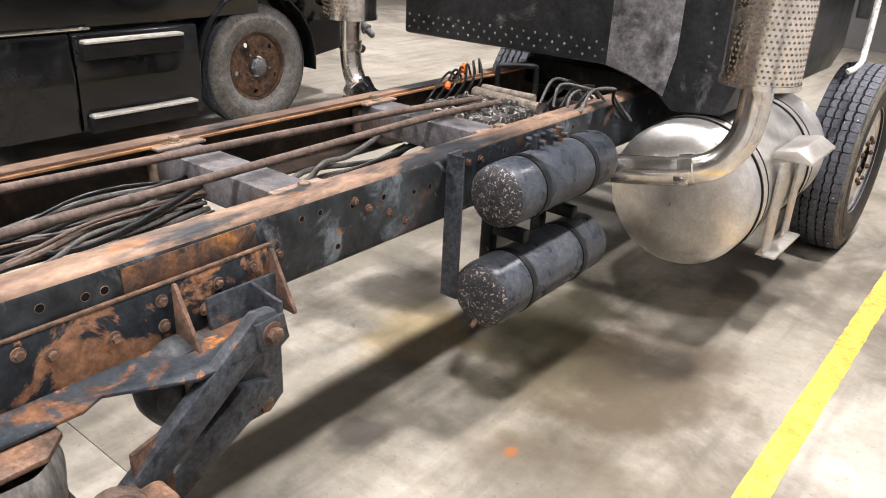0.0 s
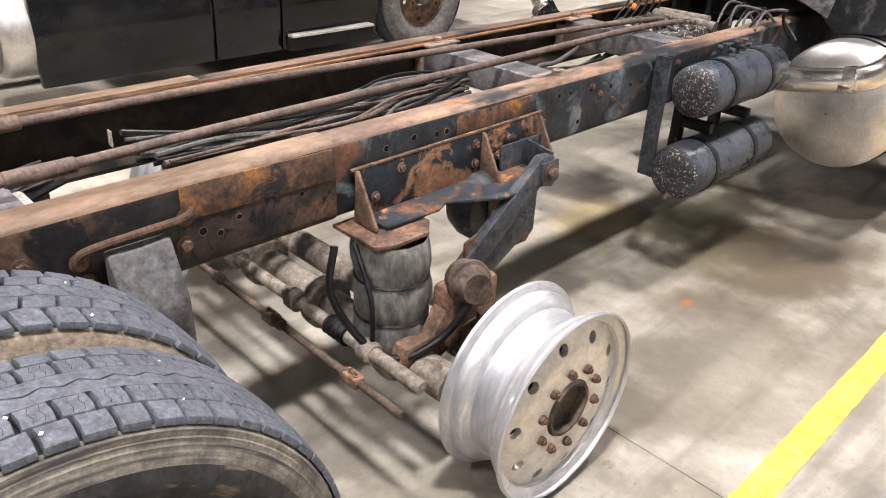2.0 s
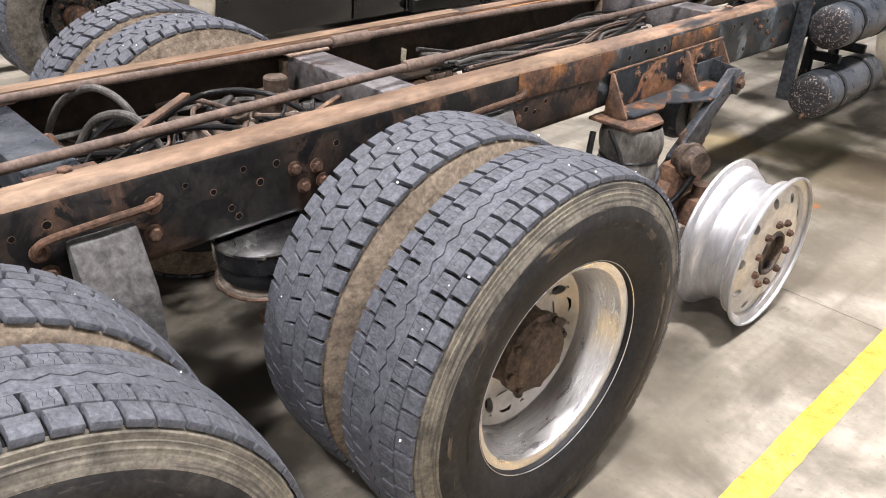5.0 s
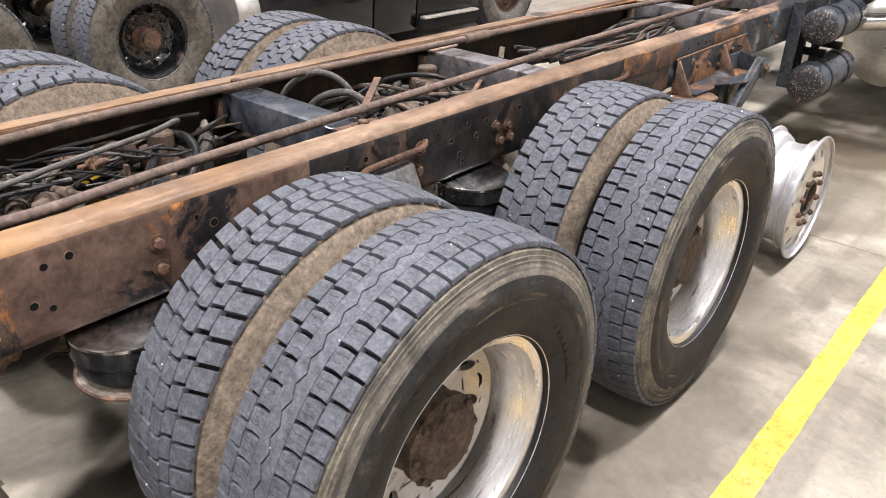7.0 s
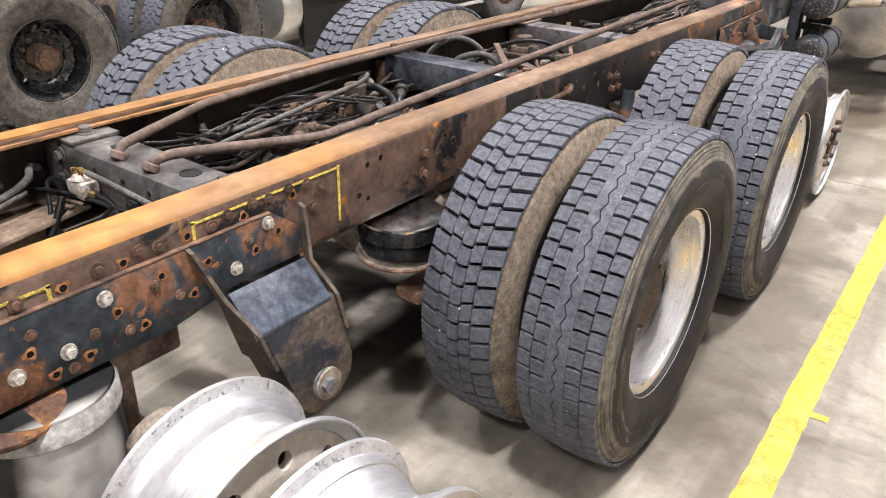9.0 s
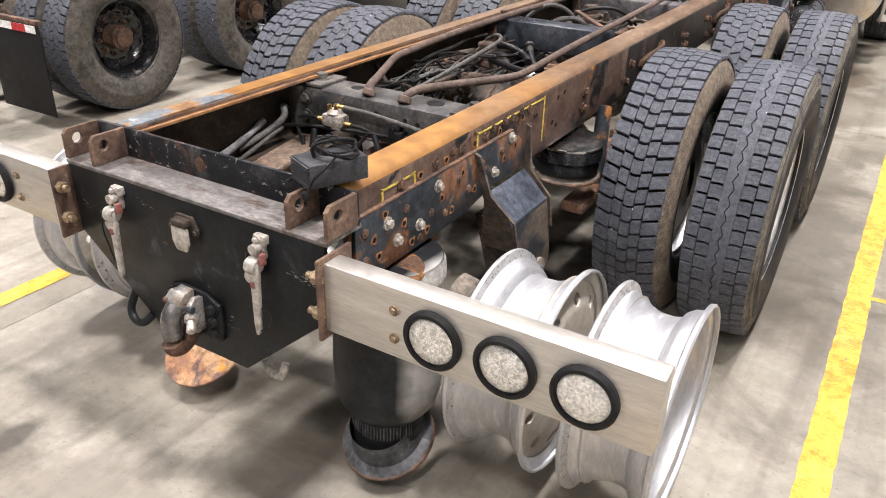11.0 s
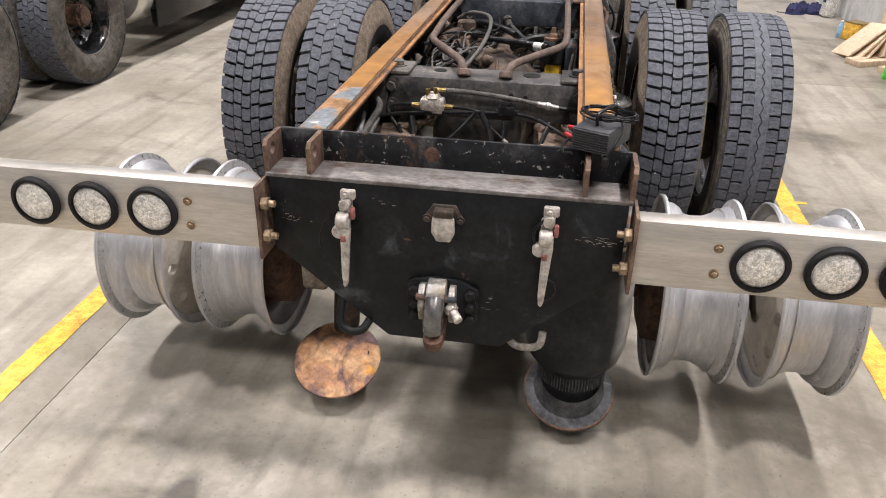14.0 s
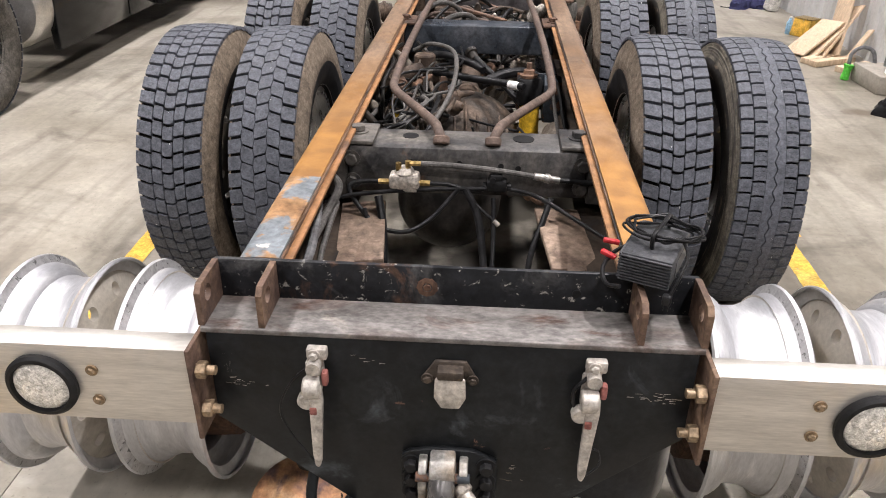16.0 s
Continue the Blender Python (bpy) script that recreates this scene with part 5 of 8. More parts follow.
# -- lift axles --
def tag_axle():
    y, z = AXLES["tag"], 0.440
    bm = B()
    cyl(bm, (-0.92, y, z), (0.92, y, z), 0.05, n=20, bev=0.01)
    bx(bm, (0, y, z), (0.7, 0.12, 0.12), 0.02)
    a = part("tag_axle", bm, M_rust_dark, truck, "rusty lift axle under the tail")
    for s in (1, -1):
        d = B()
        spin(d, [(0, 0.13), (0.02, 0.19), (0.16, 0.20), (0.17, 0.215), (0.19, 0.215)], (s * 0.60, y, z), (s, 0, 0), 40)
        part("brake_drum", d, M_rust_dark, a)
        for xx, o in ((0.762, s), (1.110, -s)):
            w = wheel(truck, (s * xx, y, z), o, RIM_TAG, label="bare scuffed aluminium wheel without a tyre")
            w.scale = (1.03, 0.930, 0.930)
    # springs: a black bag over a flared piston to the east, a bare rusty piston to the west
    x0, yy = 0.392, 0.330
    tilt = Vector((0, -0.42, 0.91))
    prof = [(-0.020, 0.0), (-0.020, 0.100), (-0.014, 0.140), (-0.002, 0.152), (0.006, 0.152), (0.010, 0.146), (0.014, 0.11), (0.028, 0.060), (0.026, 0.0)]
    o = Vector((x0, yy, 0.125))
    bm = B()
    axis = Vector((0.0, 0.02, 1))
    spin(bm, [(0.10, 0.085), (0.13, 0.120), (0.17, 0.150), (0.22, 0.163), (0.30, 0.167), (0.50, 0.163), (0.66, 0.155)], o, axis, 48)
    spin(bm, [(0.02, 0.112), (0.06, 0.108), (0.075, 0.112), (0.09, 0.107), (0.105, 0.111), (0.14, 0.108)], o, axis, 48)
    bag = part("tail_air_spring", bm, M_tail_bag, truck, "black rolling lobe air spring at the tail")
    for k in range(30):
        turn = math.pi * (1.08 + 0.84 * k / 29)
        rb = bx(B(), (o.x + 0.1105 * math.cos(turn), o.y + 0.1105 * math.sin(turn), o.z + 0.10), (0.006, 0.003, 0.05), 0.001, rot=(0, 0, math.degrees(turn)))
        part("rib", rb, M_bag_dish, bag)
    part("cuff", spin(B(), [(0.60, 0.162), (0.605, 0.167), (0.645, 0.164), (0.655, 0.158)], o, axis, 48, cap=False), M_cuff, bag, "dusty pale upper cuff")
    pl = B()
    spin(pl, [(-0.02, 0.0), (-0.02, 0.11), (-0.012, 0.142), (0.0, 0.150), (0.008, 0.148), (0.012, 0.141), (0.020, 0.118), (0.06, 0.104), (0.10, 0.10)], o, tilt, 56, cap=False)
    part("piston", pl, M_bag_dish, bag, "flared piston dish with worn pale edge")
    part("lip", spin(B(), [(-0.004, 0.1495), (-0.002, 0.1535), (0.006, 0.152), (0.009, 0.1475)], o, tilt, 56, cap=False, closed=True), M_rust_plate, bag)
    o2 = Vector((-0.418, yy - 0.015, 0.152))
    q = part("tail_piston", spin(B(), prof, o2, tilt, 56, cap=False), M_disc_rust, truck, "bare rusty air spring disc without its bag")
    for dx, dy in ((0.10, 0.03), (-0.075, 0.06)):
        hole_at(q, o2 + tilt.normalized() * 0.0135 + Vector((dx, dy * 0.9, dy * 0.42)), tilt, 0.009)
    u = B()
    cyl(u, (-0.418, yy + 0.10, 0.17), (-0.418, yy + 0.17, 0.42), 0.045, 0.05, n=28)
    bx(u, (-0.418, yy + 0.17, 0.58), (0.12, 0.10, 0.36), 0.02)
    part("strut", u, M_grime, q)
    # bag beside the rail and its rusty seat
    for s in (1, -1):
        pl = B()
        cyl(pl, (s * 0.425, 0.355, 0.772), (s * 0.425, 0.355, 0.786), 0.122, n=40, bev=0.004)
        cyl(pl, (s * 0.425, 0.355, 0.760), (s * 0.425, 0.355, 0.774), 0.113, n=40, bev=0.004)
        part("spring_seat", pl, M_rust_patch, a)
        arm = B()
        bx(arm, (s * 0.50, 0.85, 0.45), (0.09, 0.80, 0.10), 0.015)
        cyl(arm, (s * 0.45, 1.156, 0.455), (s * 0.56, 1.156, 0.455), 0.05, n=20)
        part("trailing_arm", arm, M_dusty, a)
        pot = B()
        spin(pot, [(0, 0.04), (0.008, 0.075), (0.06, 0.08), (0.065, 0.088), (0.08, 0.088), (0.085, 0.08), (0.13, 0.06)], (s * 0.50, 0.62, 0.60), (s * 0.7, 0, -0.2), 24)
        part("brake_chamber", pot, M_dusty, a)


tag_axle()


def tail_plates():
    """Doubler plates, hangers and yellow marks on the tail of the rails."""
    for s in (1, -1):
        x = RX + 0.007
        bm = B()
        prism(bm, [(0.20, 0.985), (1.085, 0.985), (1.202, 0.90), (1.202, 0.835), (0.95, 0.835), (0.75, 0.80), (0.30, 0.80), (0.20, 0.80)], "x", s * x, s * (x + 0.012), 0.002)
        d = part("doubler_plate", bm, M_black_worn, truck, "black doubler plate with rusty edges bolted to the rail")
        e = B()
        bx(e, (s * (x + 0.006), 0.64, 0.988), (0.014, 0.88, 0.006), 0.002)
        part("plate_edge", e, M_rust_plate, d)
        for y, z, m in [(0.596, .95, M_cast), (0.496, .867, M_cast), (0.384, .864, M_cast), (0.34, .93, M_cast), (0.72, .93, M_rust_plate), (0.78, .88, M_rust_plate), (1.0, .94, M_rust_plate), (0.64, .85, M_rust_plate), (0.43, .94, M_rust_plate), (0.56, .88, M_rust_plate), (1.065, .965, M_cast), (0.95, .88, M_cast), (0.24, .86, M_rust_plate), (0.24, .94, M_rust_plate), (0.50, .825, M_rust_plate)]:
            b = B()
            bolt(b, (s * (x + 0.012), y, z), (s, 0, 0), 0.013 if m is M_cast else 0.009, 0.012 if m is M_cast else 0.003)
            part("bolt", b, m, d)
        if s > 0:
            for k, (y, z) in enumerate([(0.42, 0.90), (0.46, 0.828), (0.54, 0.835), (0.62, 0.905), (0.68, 0.845), (0.74, 0.945), (0.82, 0.865), (0.87, 0.93), (0.30, 0.85), (0.33, 0.958), (1.02, 0.905), (1.10, 0.93), (0.28, 0.905)]):
                rust_ring_at(d, (x + 0.012, y, z), (1, 0, 0), 0.0075, k)
            for k, (y, z) in enumerate([(0.52, 1.004), (0.66, 1.006), (0.83, 1.008), (1.00, 1.002), (1.17, 1.006)]):
                rust_ring_at(d, (x, y, z), (1, 0, 0), 0.008, 20 + k)
        for y, z in [(0.95, 1.022), (1.03, 1.025), (1.085, 1.022), (1.154, 1.028), (1.222, 1.022), (1.28, 1.0), (0.7, 1.02), (0.6, 1.015), (0.9, 1.01), (1.241, .95), (0.42, 1.01), (0.75, 1.012)]:
            bolt_at("bolt", d, (s * x, y, z), (s, 0, 0), 0.011, 0.006, M_rust_dark)
        # hanger: two cheeks with a slanted top and a rounded end
        hf = [(0.937, 0.722), (1.202, 0.731), (1.270, 0.50), (1.262, 0.44), (1.21, 0.385), (1.14, 0.365), (1.085, 0.385), (1.055, 0.43)]
        h = B()
        prism(h, hf, "x", s * 0.40, s * 0.548, 0.004)
        hg = part("spring_hanger", h, M_hanger, truck, "dusty tapered suspension hanger with a slanted top below the rail")
        sl = B()
        prism(sl, [(s * (x + 0.014), 0.822), (s * 0.549, 0.728), (s * 0.549, 0.716), (s * (x + 0.014), 0.806)], "y", 0.915, 1.19, 0.002)
        part("top_face", sl, M_blue_black, hg, "blue-black slanted face")
        for side in (0, 1):
            ck = B()
            pts = [(x + 0.013, 0.985), (x + 0.030, 0.975), (x + 0.040, 0.822), (0.556, 0.728), (0.556, 0.60), (0.42, 0.60), (x + 0.013, 0.80)]
            ys = [0.822, 0.826, 0.893, 0.932, 0.978, 0.978, 0.90] if side == 0 else [1.176, 1.176, 1.181, 1.204, 1.240, 1.240, 1.185]
            w = 0.012 if side else -0.012
            va = [ck.verts.new((s * px, yy, pz)) for (px, pz), yy in zip(pts, ys)]
            vb = [ck.verts.new((s * px, yy + w, pz)) for (px, pz), yy in zip(pts, ys)]
            for i in range(len(va)):
                j = (i + 1) % len(va)
                ck.faces.new((va[i], va[j], vb[j], vb[i]))
            bmesh.ops.triangulate(ck, faces=[ck.faces.new(va), ck.faces.new(vb[::-1])])
            part("cheek", ck, M_hanger, hg, "thin dusty cheek plate")
        pb = B()
        bolt(pb, (s * 0.552, 1.145, 0.462), (s, 0, 0), 0.024, 0.020)
        cyl(pb, (s * 0.548, 1.145, 0.462), (s * 0.553, 1.145, 0.462), 0.046, n=24)
        part("pivot_bolt", pb, M_castgrey, hg)
        # yellow layout marks
        if s > 0:
            xx = x + 0.0005
            for a, b in (((0.849, 1.033), (1.338, 1.033)), ((0.849, 1.036), (0.849, 0.985)), ((1.348, 1.036), (1.348, 0.875)), ((0.335, 1.02), (0.49, 1.02)), ((0.335, 1.022), (0.335, 0.985)), ((0.49, 1.022), (0.49, 0.985))):
                w = abs(b[0] - a[0]) + 0.009
                hh = abs(b[1] - a[1]) + 0.006
                part("paint_mark", bx(B(), (xx, (a[0] + b[0]) / 2, (a[1] + b[1]) / 2), (0.0016, w, hh), 0), M_yellow_mark, d, "yellow layout line")


tail_plates()


OPTIC = to_mesh("optic", spin(B(), [(0, 0.0080), (0.0012, 0.0072), (0.0030, 0.0045), (0.0036, 0.0)], (0, 0, 0), (0, 0, 1), 7, cap=False), M_lens)


def tail_beam():
    """The rear end: black plate, channel shelf, ears and fittings."""
    bm = B()
    poly = [(-0.468, 0.980), (0.468, 0.980), (0.468, 0.772), (0.170, 0.515), (-0.150, 0.515), (-0.468, 0.772)]
    prism(bm, poly, "y", -0.022, -0.006, 0.003)
    p = part("tail_plate", bm, M_black_paint, truck, "black tapered steel plate across the tail")
    sh = B()
    bx(sh, (0, 0.045, 0.984), (0.955, 0.135, 0.012), 0.003)
    part("shelf", sh, M_shelf, p, "rusty channel flange with bare patches")
    up = B()
    bx(up, (0, 0.100, 1.030), (0.955, 0.012, 0.092), 0.003)
    part("upright", up, M_upright, p, "scratched black upright web")
    for x in (-0.474, -0.357, 0.357, 0.474):
        part("ear", eyed_plate([(-0.018, 0.992), (0.094, 0.992), (0.094, 1.076), (-0.004, 1.076), (-0.018, 1.062)], (0.022, 1.043), 0.017, "x", x - 0.006, x + 0.006), M_ear, p, "rusty ear with a round eye")
    bt = B()
    for x, y, z in ((-0.05, 0.0935, 1.03),):
        cyl(bt, (x, y, z), (x, y - 0.004, z), 0.008, n=6)
        spin(bt, [(0.0, 0.022), (0.0012, 0.016), (0.0015, 0.010)], (x, y, z), (0, -1, 0), 9, cap=False)
    part("welded_nut", bt, M_rust_dark, p)
    hb = B()
    cyl(hb, (0.245, 0.0945, 1.03), (0.245, 0.092, 1.03), 0.009, n=12)
    part("hole", hb, M_rubber, p)
    rnd = random.Random(17)
    sc = B()
    for cx, cz, n, w, up in ((0.405, 0.875, 26, 0.055, 0.010), (-0.435, 0.90, 14, 0.012, 0.035), (-0.41, 0.86, 12, 0.05, 0.012), (0.13, 0.66, 8, 0.03, 0.02), (-0.16, 0.93, 5, 0.02, 0.01)):
        for i in range(n):
            px, pz = rnd.gauss(cx, w * 0.6), rnd.gauss(cz, up * 0.7)
            dx, dz = (rnd.uniform(0.003, 0.014), rnd.uniform(-0.0015, 0.0015)) if w > up else (rnd.uniform(-0.0015, 0.0015), rnd.uniform(0.003, 0.014))
            t = rnd.uniform(0.0004, 0.0013)
            if abs(px) < 0.46:
                sc.faces.new([sc.verts.new((px + qx, -0.0224, pz + qz)) for qx, qz in ((0, -t), (dx, dz - t * 0.4), (dx, dz + t * 0.4), (0, t))])
    tagged(part("scratch_marks", sc, M_steel_worn, p, "pale scratches through the paint"), "", "", "", "stuff")
    # light bars on flange plates
    for s in (1, -1):
        bar = part("light_bar", bx(B(), (s * 0.888, -0.026, 0.868), (0.79, 0.060, 0.180), 0.004), M_stainless, truck, "brushed stainless steel light bar")
        fl = B()
        bx(fl, (s * 0.488, -0.012, 0.862), (0.010, 0.125, 0.215), 0.003)
        part("flange", fl, M_ear, bar)
        for z in (0.915, 0.82):
            b = B()
            cyl(b, (s * 0.494, -0.055, z), (s * 0.444, -0.055, z), 0.0095, n=12)
            cyl(b, (s * 0.481, -0.055, z), (s * 0.461, -0.055, z), 0.0175, n=6, bev=0.002)
            part("bolt", b, M_screw, bar, "rusty bolt and nut")
        for x in (0.690,):
            for z in (0.902, 0.830):
                b = B()
                bolt(b, (s * x, -0.0562, z), (0, -1, 0), 0.0085, 0.006)
                part("screw", b, M_screw, bar)
        for i, x in enumerate((0.793, 0.967, 1.140)):
            z = 0.866
            g = B()
            spin(g, [(0, 0.060), (0.004, 0.071), (0.014, 0.0715), (0.020, 0.066), (0.021, 0.0585), (0.012, 0.056)], (s * x, -0.0562, z), (0, -1, 0), 40, cap=False)
            lamp = part("grommet", g, M_rubber, bar, "round lamp in a black rubber grommet")
            le = B()
            spin(le, [(0, 0.056), (0.010, 0.0565), (0.016, 0.050), (0.019, 0.03), (0.020, 0.0)], (s * x, -0.0585, z), (0, -1, 0), 36, cap=False)
            part("lens", le, M_lens if i < 2 else M_lens_plain, lamp, "clear faceted lens" if i < 2 else "plain frosted lens")
            if i < 2:
                for rr, n in ((0.0, 1), (0.0205, 6), (0.0405, 12)):
                    for k in range(n):
                        a = 2 * math.pi * k / n
                        c = (s * x + rr * math.cos(a), -0.0772 + 0.0050 * (rr / 0.0405) ** 2, z + rr * math.sin(a))
                        placed("optic", OPTIC, lamp, c, (0, -1, 0))
        for x in (0.66, 0.80, 0.98, 1.15):
            part("wire_clip", bx(B(), (s * x, -0.03, 0.780), (0.02, 0.02, 0.008), 0.003), M_rubber, bar)
    # gladhand shut-offs
    for sx, red in ((-0.255, False), (0.275, True)):
        g = B()
        bx(g, (sx, -0.030, 0.925), (0.030, 0.018, 0.06), 0.004)
        cyl(g, (sx, -0.022, 0.93), (sx, -0.06, 0.93), 0.014, n=14)
        cyl(g, (sx - 0.022, -0.055, 0.885), (sx + 0.012, -0.055, 0.885), 0.022, n=20, bev=0.004)
        cyl(g, (sx - 0.018, -0.040, 0.85), (sx - 0.018, -0.062, 0.85), 0.019, n=18, bev=0.004)
        gh = part("gladhand", g, M_latch, p, "beige air line coupling with a lever")
        mt = B()
        bx(mt, (sx + 0.004, -0.030, 0.950), (0.040, 0.020, 0.026), 0.005)
        bx(mt, (sx - 0.012, -0.030, 0.905), (0.016, 0.014, 0.05), 0.004)
        bolt(mt, (sx, -0.040, 0.952), (0, -1, 0), 0.008, 0.008)
        part("mount", mt, M_latch, gh)
        lv = B()
        prism(lv, [(sx - 0.012, 0.885), (sx + 0.014, 0.895), (sx + 0.016, 0.86), (sx + 0.004, 0.70), (sx - 0.002, 0.685), (sx - 0.010, 0.69), (sx - 0.013, 0.72)], "y", -0.066, -0.052, 0.004)
        part("lever", lv, M_latch, gh)
        rr = B()
        bx(rr, (sx + 0.020, -0.048, 0.905), (0.012, 0.018, 0.032), 0.004)
        part("tab", rr, M_red_dull, gh, "faded red tab")
        rr = B()
        bx(rr, (sx - 0.004, -0.064, 0.835), (0.014, 0.010, 0.018), 0.003)
        part("tab", rr, M_red_dull, gh, "faded red tab")
        wire = B()
        d = -1 if not red else 1
        if not red:
            tube(wire, [(sx - 0.01, -0.04, 0.925), (sx - 0.05, -0.045, 0.885), (sx - 0.075, -0.045, 0.82), (sx - 0.06, -0.045, 0.76), (sx - 0.012, -0.06, 0.70)], 0.0024, 8, 6)
        else:
            tube(wire, [(sx - 0.01, -0.04, 0.93), (sx - 0.035, -0.045, 0.90), (sx - 0.03, -0.045, 0.86), (sx - 0.012, -0.05, 0.845)], 0.004, 8, 6)
            part("cable", wire, M_hose, gh)
            wire = B()
            tube(wire, [(sx + 0.004, -0.06, 0.70), (sx + 0.03, -0.05, 0.72), (sx + 0.026, -0.045, 0.75), (sx + 0.012, -0.06, 0.77)], 0.0024, 8, 6)
        part("cable", wire, M_hose, gh)
    # socket with its flap
    k = B()
    prism(k, [(-0.045, 0.895), (0.05, 0.895), (0.055, 0.905), (0.035, 0.942), (-0.025, 0.942), (-0.048, 0.905)], "y", -0.030, -0.021, 0.003)
    bolt(k, (-0.04, -0.03, 0.902), (0, -1, 0), 0.008, 0.006)
    bolt(k, (0.048, -0.03, 0.902), (0, -1, 0), 0.008, 0.006)
    bx(k, (0.005, -0.040, 0.925), (0.05, 0.03, 0.02), 0.004)
    so = part("socket", k, M_grime, p, "electrical socket with a sprung flap")
    fl = B()
    prism(fl, [(-0.024, 0.915), (0.034, 0.915), (0.036, 0.87), (0.024, 0.845), (-0.012, 0.845), (-0.026, 0.87)], "y", -0.052, -0.042, 0.004)
    part("flap", fl, M_latch, so, "grey metal flap")
    # pintle hook
    h = B()
    prism(h, [(-0.092, 0.705), (-0.075, 0.716), (-0.02, 0.727), (0.055, 0.722), (0.104, 0.698), (0.104, 0.590), (0.086, 0.575), (-0.075, 0.585), (-0.092, 0.60)], "y", -0.036, -0.022, 0.004)
    hook = part("pintle_hook", h, M_black_paint, p, "black forged pintle hook with worn steel jaw")
    for x in (-0.072, 0.082):
        for z in (0.688, 0.648, 0.610):
            bolt_at("bolt", hook, (x, -0.036, z), (0, -1, 0), 0.014, 0.016, M_rubber)
    for x in (-0.046, 0.036):
        j = B()
        prism(j, [(-0.035, 0.61), (-0.035, 0.712), (-0.062, 0.718), (-0.082, 0.70), (-0.086, 0.66), (-0.07, 0.61)], "x", x - 0.009, x + 0.009, 0.004)
        part("jaw_cheek", j, M_steel_worn, hook)
    j = B()
    cyl(j, (-0.06, -0.078, 0.690), (0.05, -0.078, 0.690), 0.010, n=14, bev=0.002)
    bx(j, (-0.005, -0.05, 0.655), (0.072, 0.03, 0.08), 0.006)
    part("jaw_block", j, M_black_worn, hook)
    w = B()
    prism(w, [(-0.040, 0.732), (-0.075, 0.728), (-0.092, 0.71), (-0.100, 0.675), (-0.060, 0.665), (-0.040, 0.68)], "x", -0.032, 0.020, 0.006)
    part("latch", w, M_steel_worn, hook, "worn grey steel latch")
    sh = B()
    tube(sh, [(-0.006, -0.085, 0.690), (-0.007, -0.105, 0.668), (-0.008, -0.112, 0.640), (-0.008, -0.108, 0.605)], 0.027, 18, 6)
    part("jaw", sh, M_spring_dark, hook, "polished worn jaw")
    ho = B()
    tube(ho, [(-0.006, -0.036, 0.615), (-0.006, -0.060, 0.580), (-0.006, -0.090, 0.566), (-0.006, -0.112, 0.572), (-0.006, -0.118, 0.59)], 0.027, 18, 6)
    part("lower_hook", ho, M_rust_dark, hook)
    pn = B()
    cyl(pn, (0.035, -0.075, 0.660), (0.062, -0.105, 0.640), 0.013, n=14, bev=0.003)
    cyl(pn, (0.030, -0.070, 0.664), (0.042, -0.083, 0.655), 0.019, n=14, bev=0.003)
    part("pin", pn, M_cast, hook)
    # tow eyes under the plate
    for s, x in ((-1, -0.245), (1, 0.235)):
        t = B()
        if s < 0:
            tube(t, [(x - 0.04, 0.0, 0.62), (x - 0.045, -0.03, 0.56), (x - 0.02, -0.04, 0.53), (x + 0.02, -0.04, 0.535), (x + 0.04, -0.02, 0.56)], 0.012, 12, 6)
        else:
            tube(t, [(x - 0.05, 0.03, 0.515), (x - 0.02, 0.02, 0.497), (x + 0.02, 0.01, 0.503), (x + 0.045, 0.0, 0.525), (x + 0.05, 0.01, 0.56)], 0.011, 12, 6)
        part("tow_eye", t, M_black_paint if s < 0 else M_steel_worn, p)


tail_beam()


def folded_spring(at, r, z0, z1):
    """A slack convoluted air spring: three lobes with upright folds, and two girdle rings."""
    bm = B()
    n, m = 72, 34
    rings = []
    for k in range(m + 1):
        f = k / m
        lobe = abs(math.sin(math.pi * 3 * f)) ** 0.6
        row = []
        for i in range(n):
            a = 2 * math.pi * i / n
            fold = 0.030 * math.sin(7 * a + 1.3 * math.sin(4 * f)) + 0.022 * math.sin(12 * a + 5 * f) + 0.02 * math.sin(3 * a + 9 * f)
            q = r * (0.90 + 0.10 * lobe + fold * (0.35 + 0.65 * lobe))
            row.append(bm.verts.new((at[0] + q * math.cos(a), at[1] + q * math.sin(a), z0 + (z1 - z0) * f)))
        rings.append(row)
    for p, q in zip(rings, rings[1:]):
        for i in range(n):
            bm.faces.new((p[i], p[(i + 1) % n], q[(i + 1) % n], q[i]))
    a = part("air_spring", bm, M_bag, truck, "slack dusty grey air spring with upright folds")
    for f in (1 / 3, 2 / 3):
        part("girdle_ring", spin(B(), [(-0.007, r * 0.93), (0, r * 0.985), (0.007, r * 0.93)], (*at, z0 + (z1 - z0) * f), (0, 0, 1), 48, cap=False), M_hose, a)
    return a


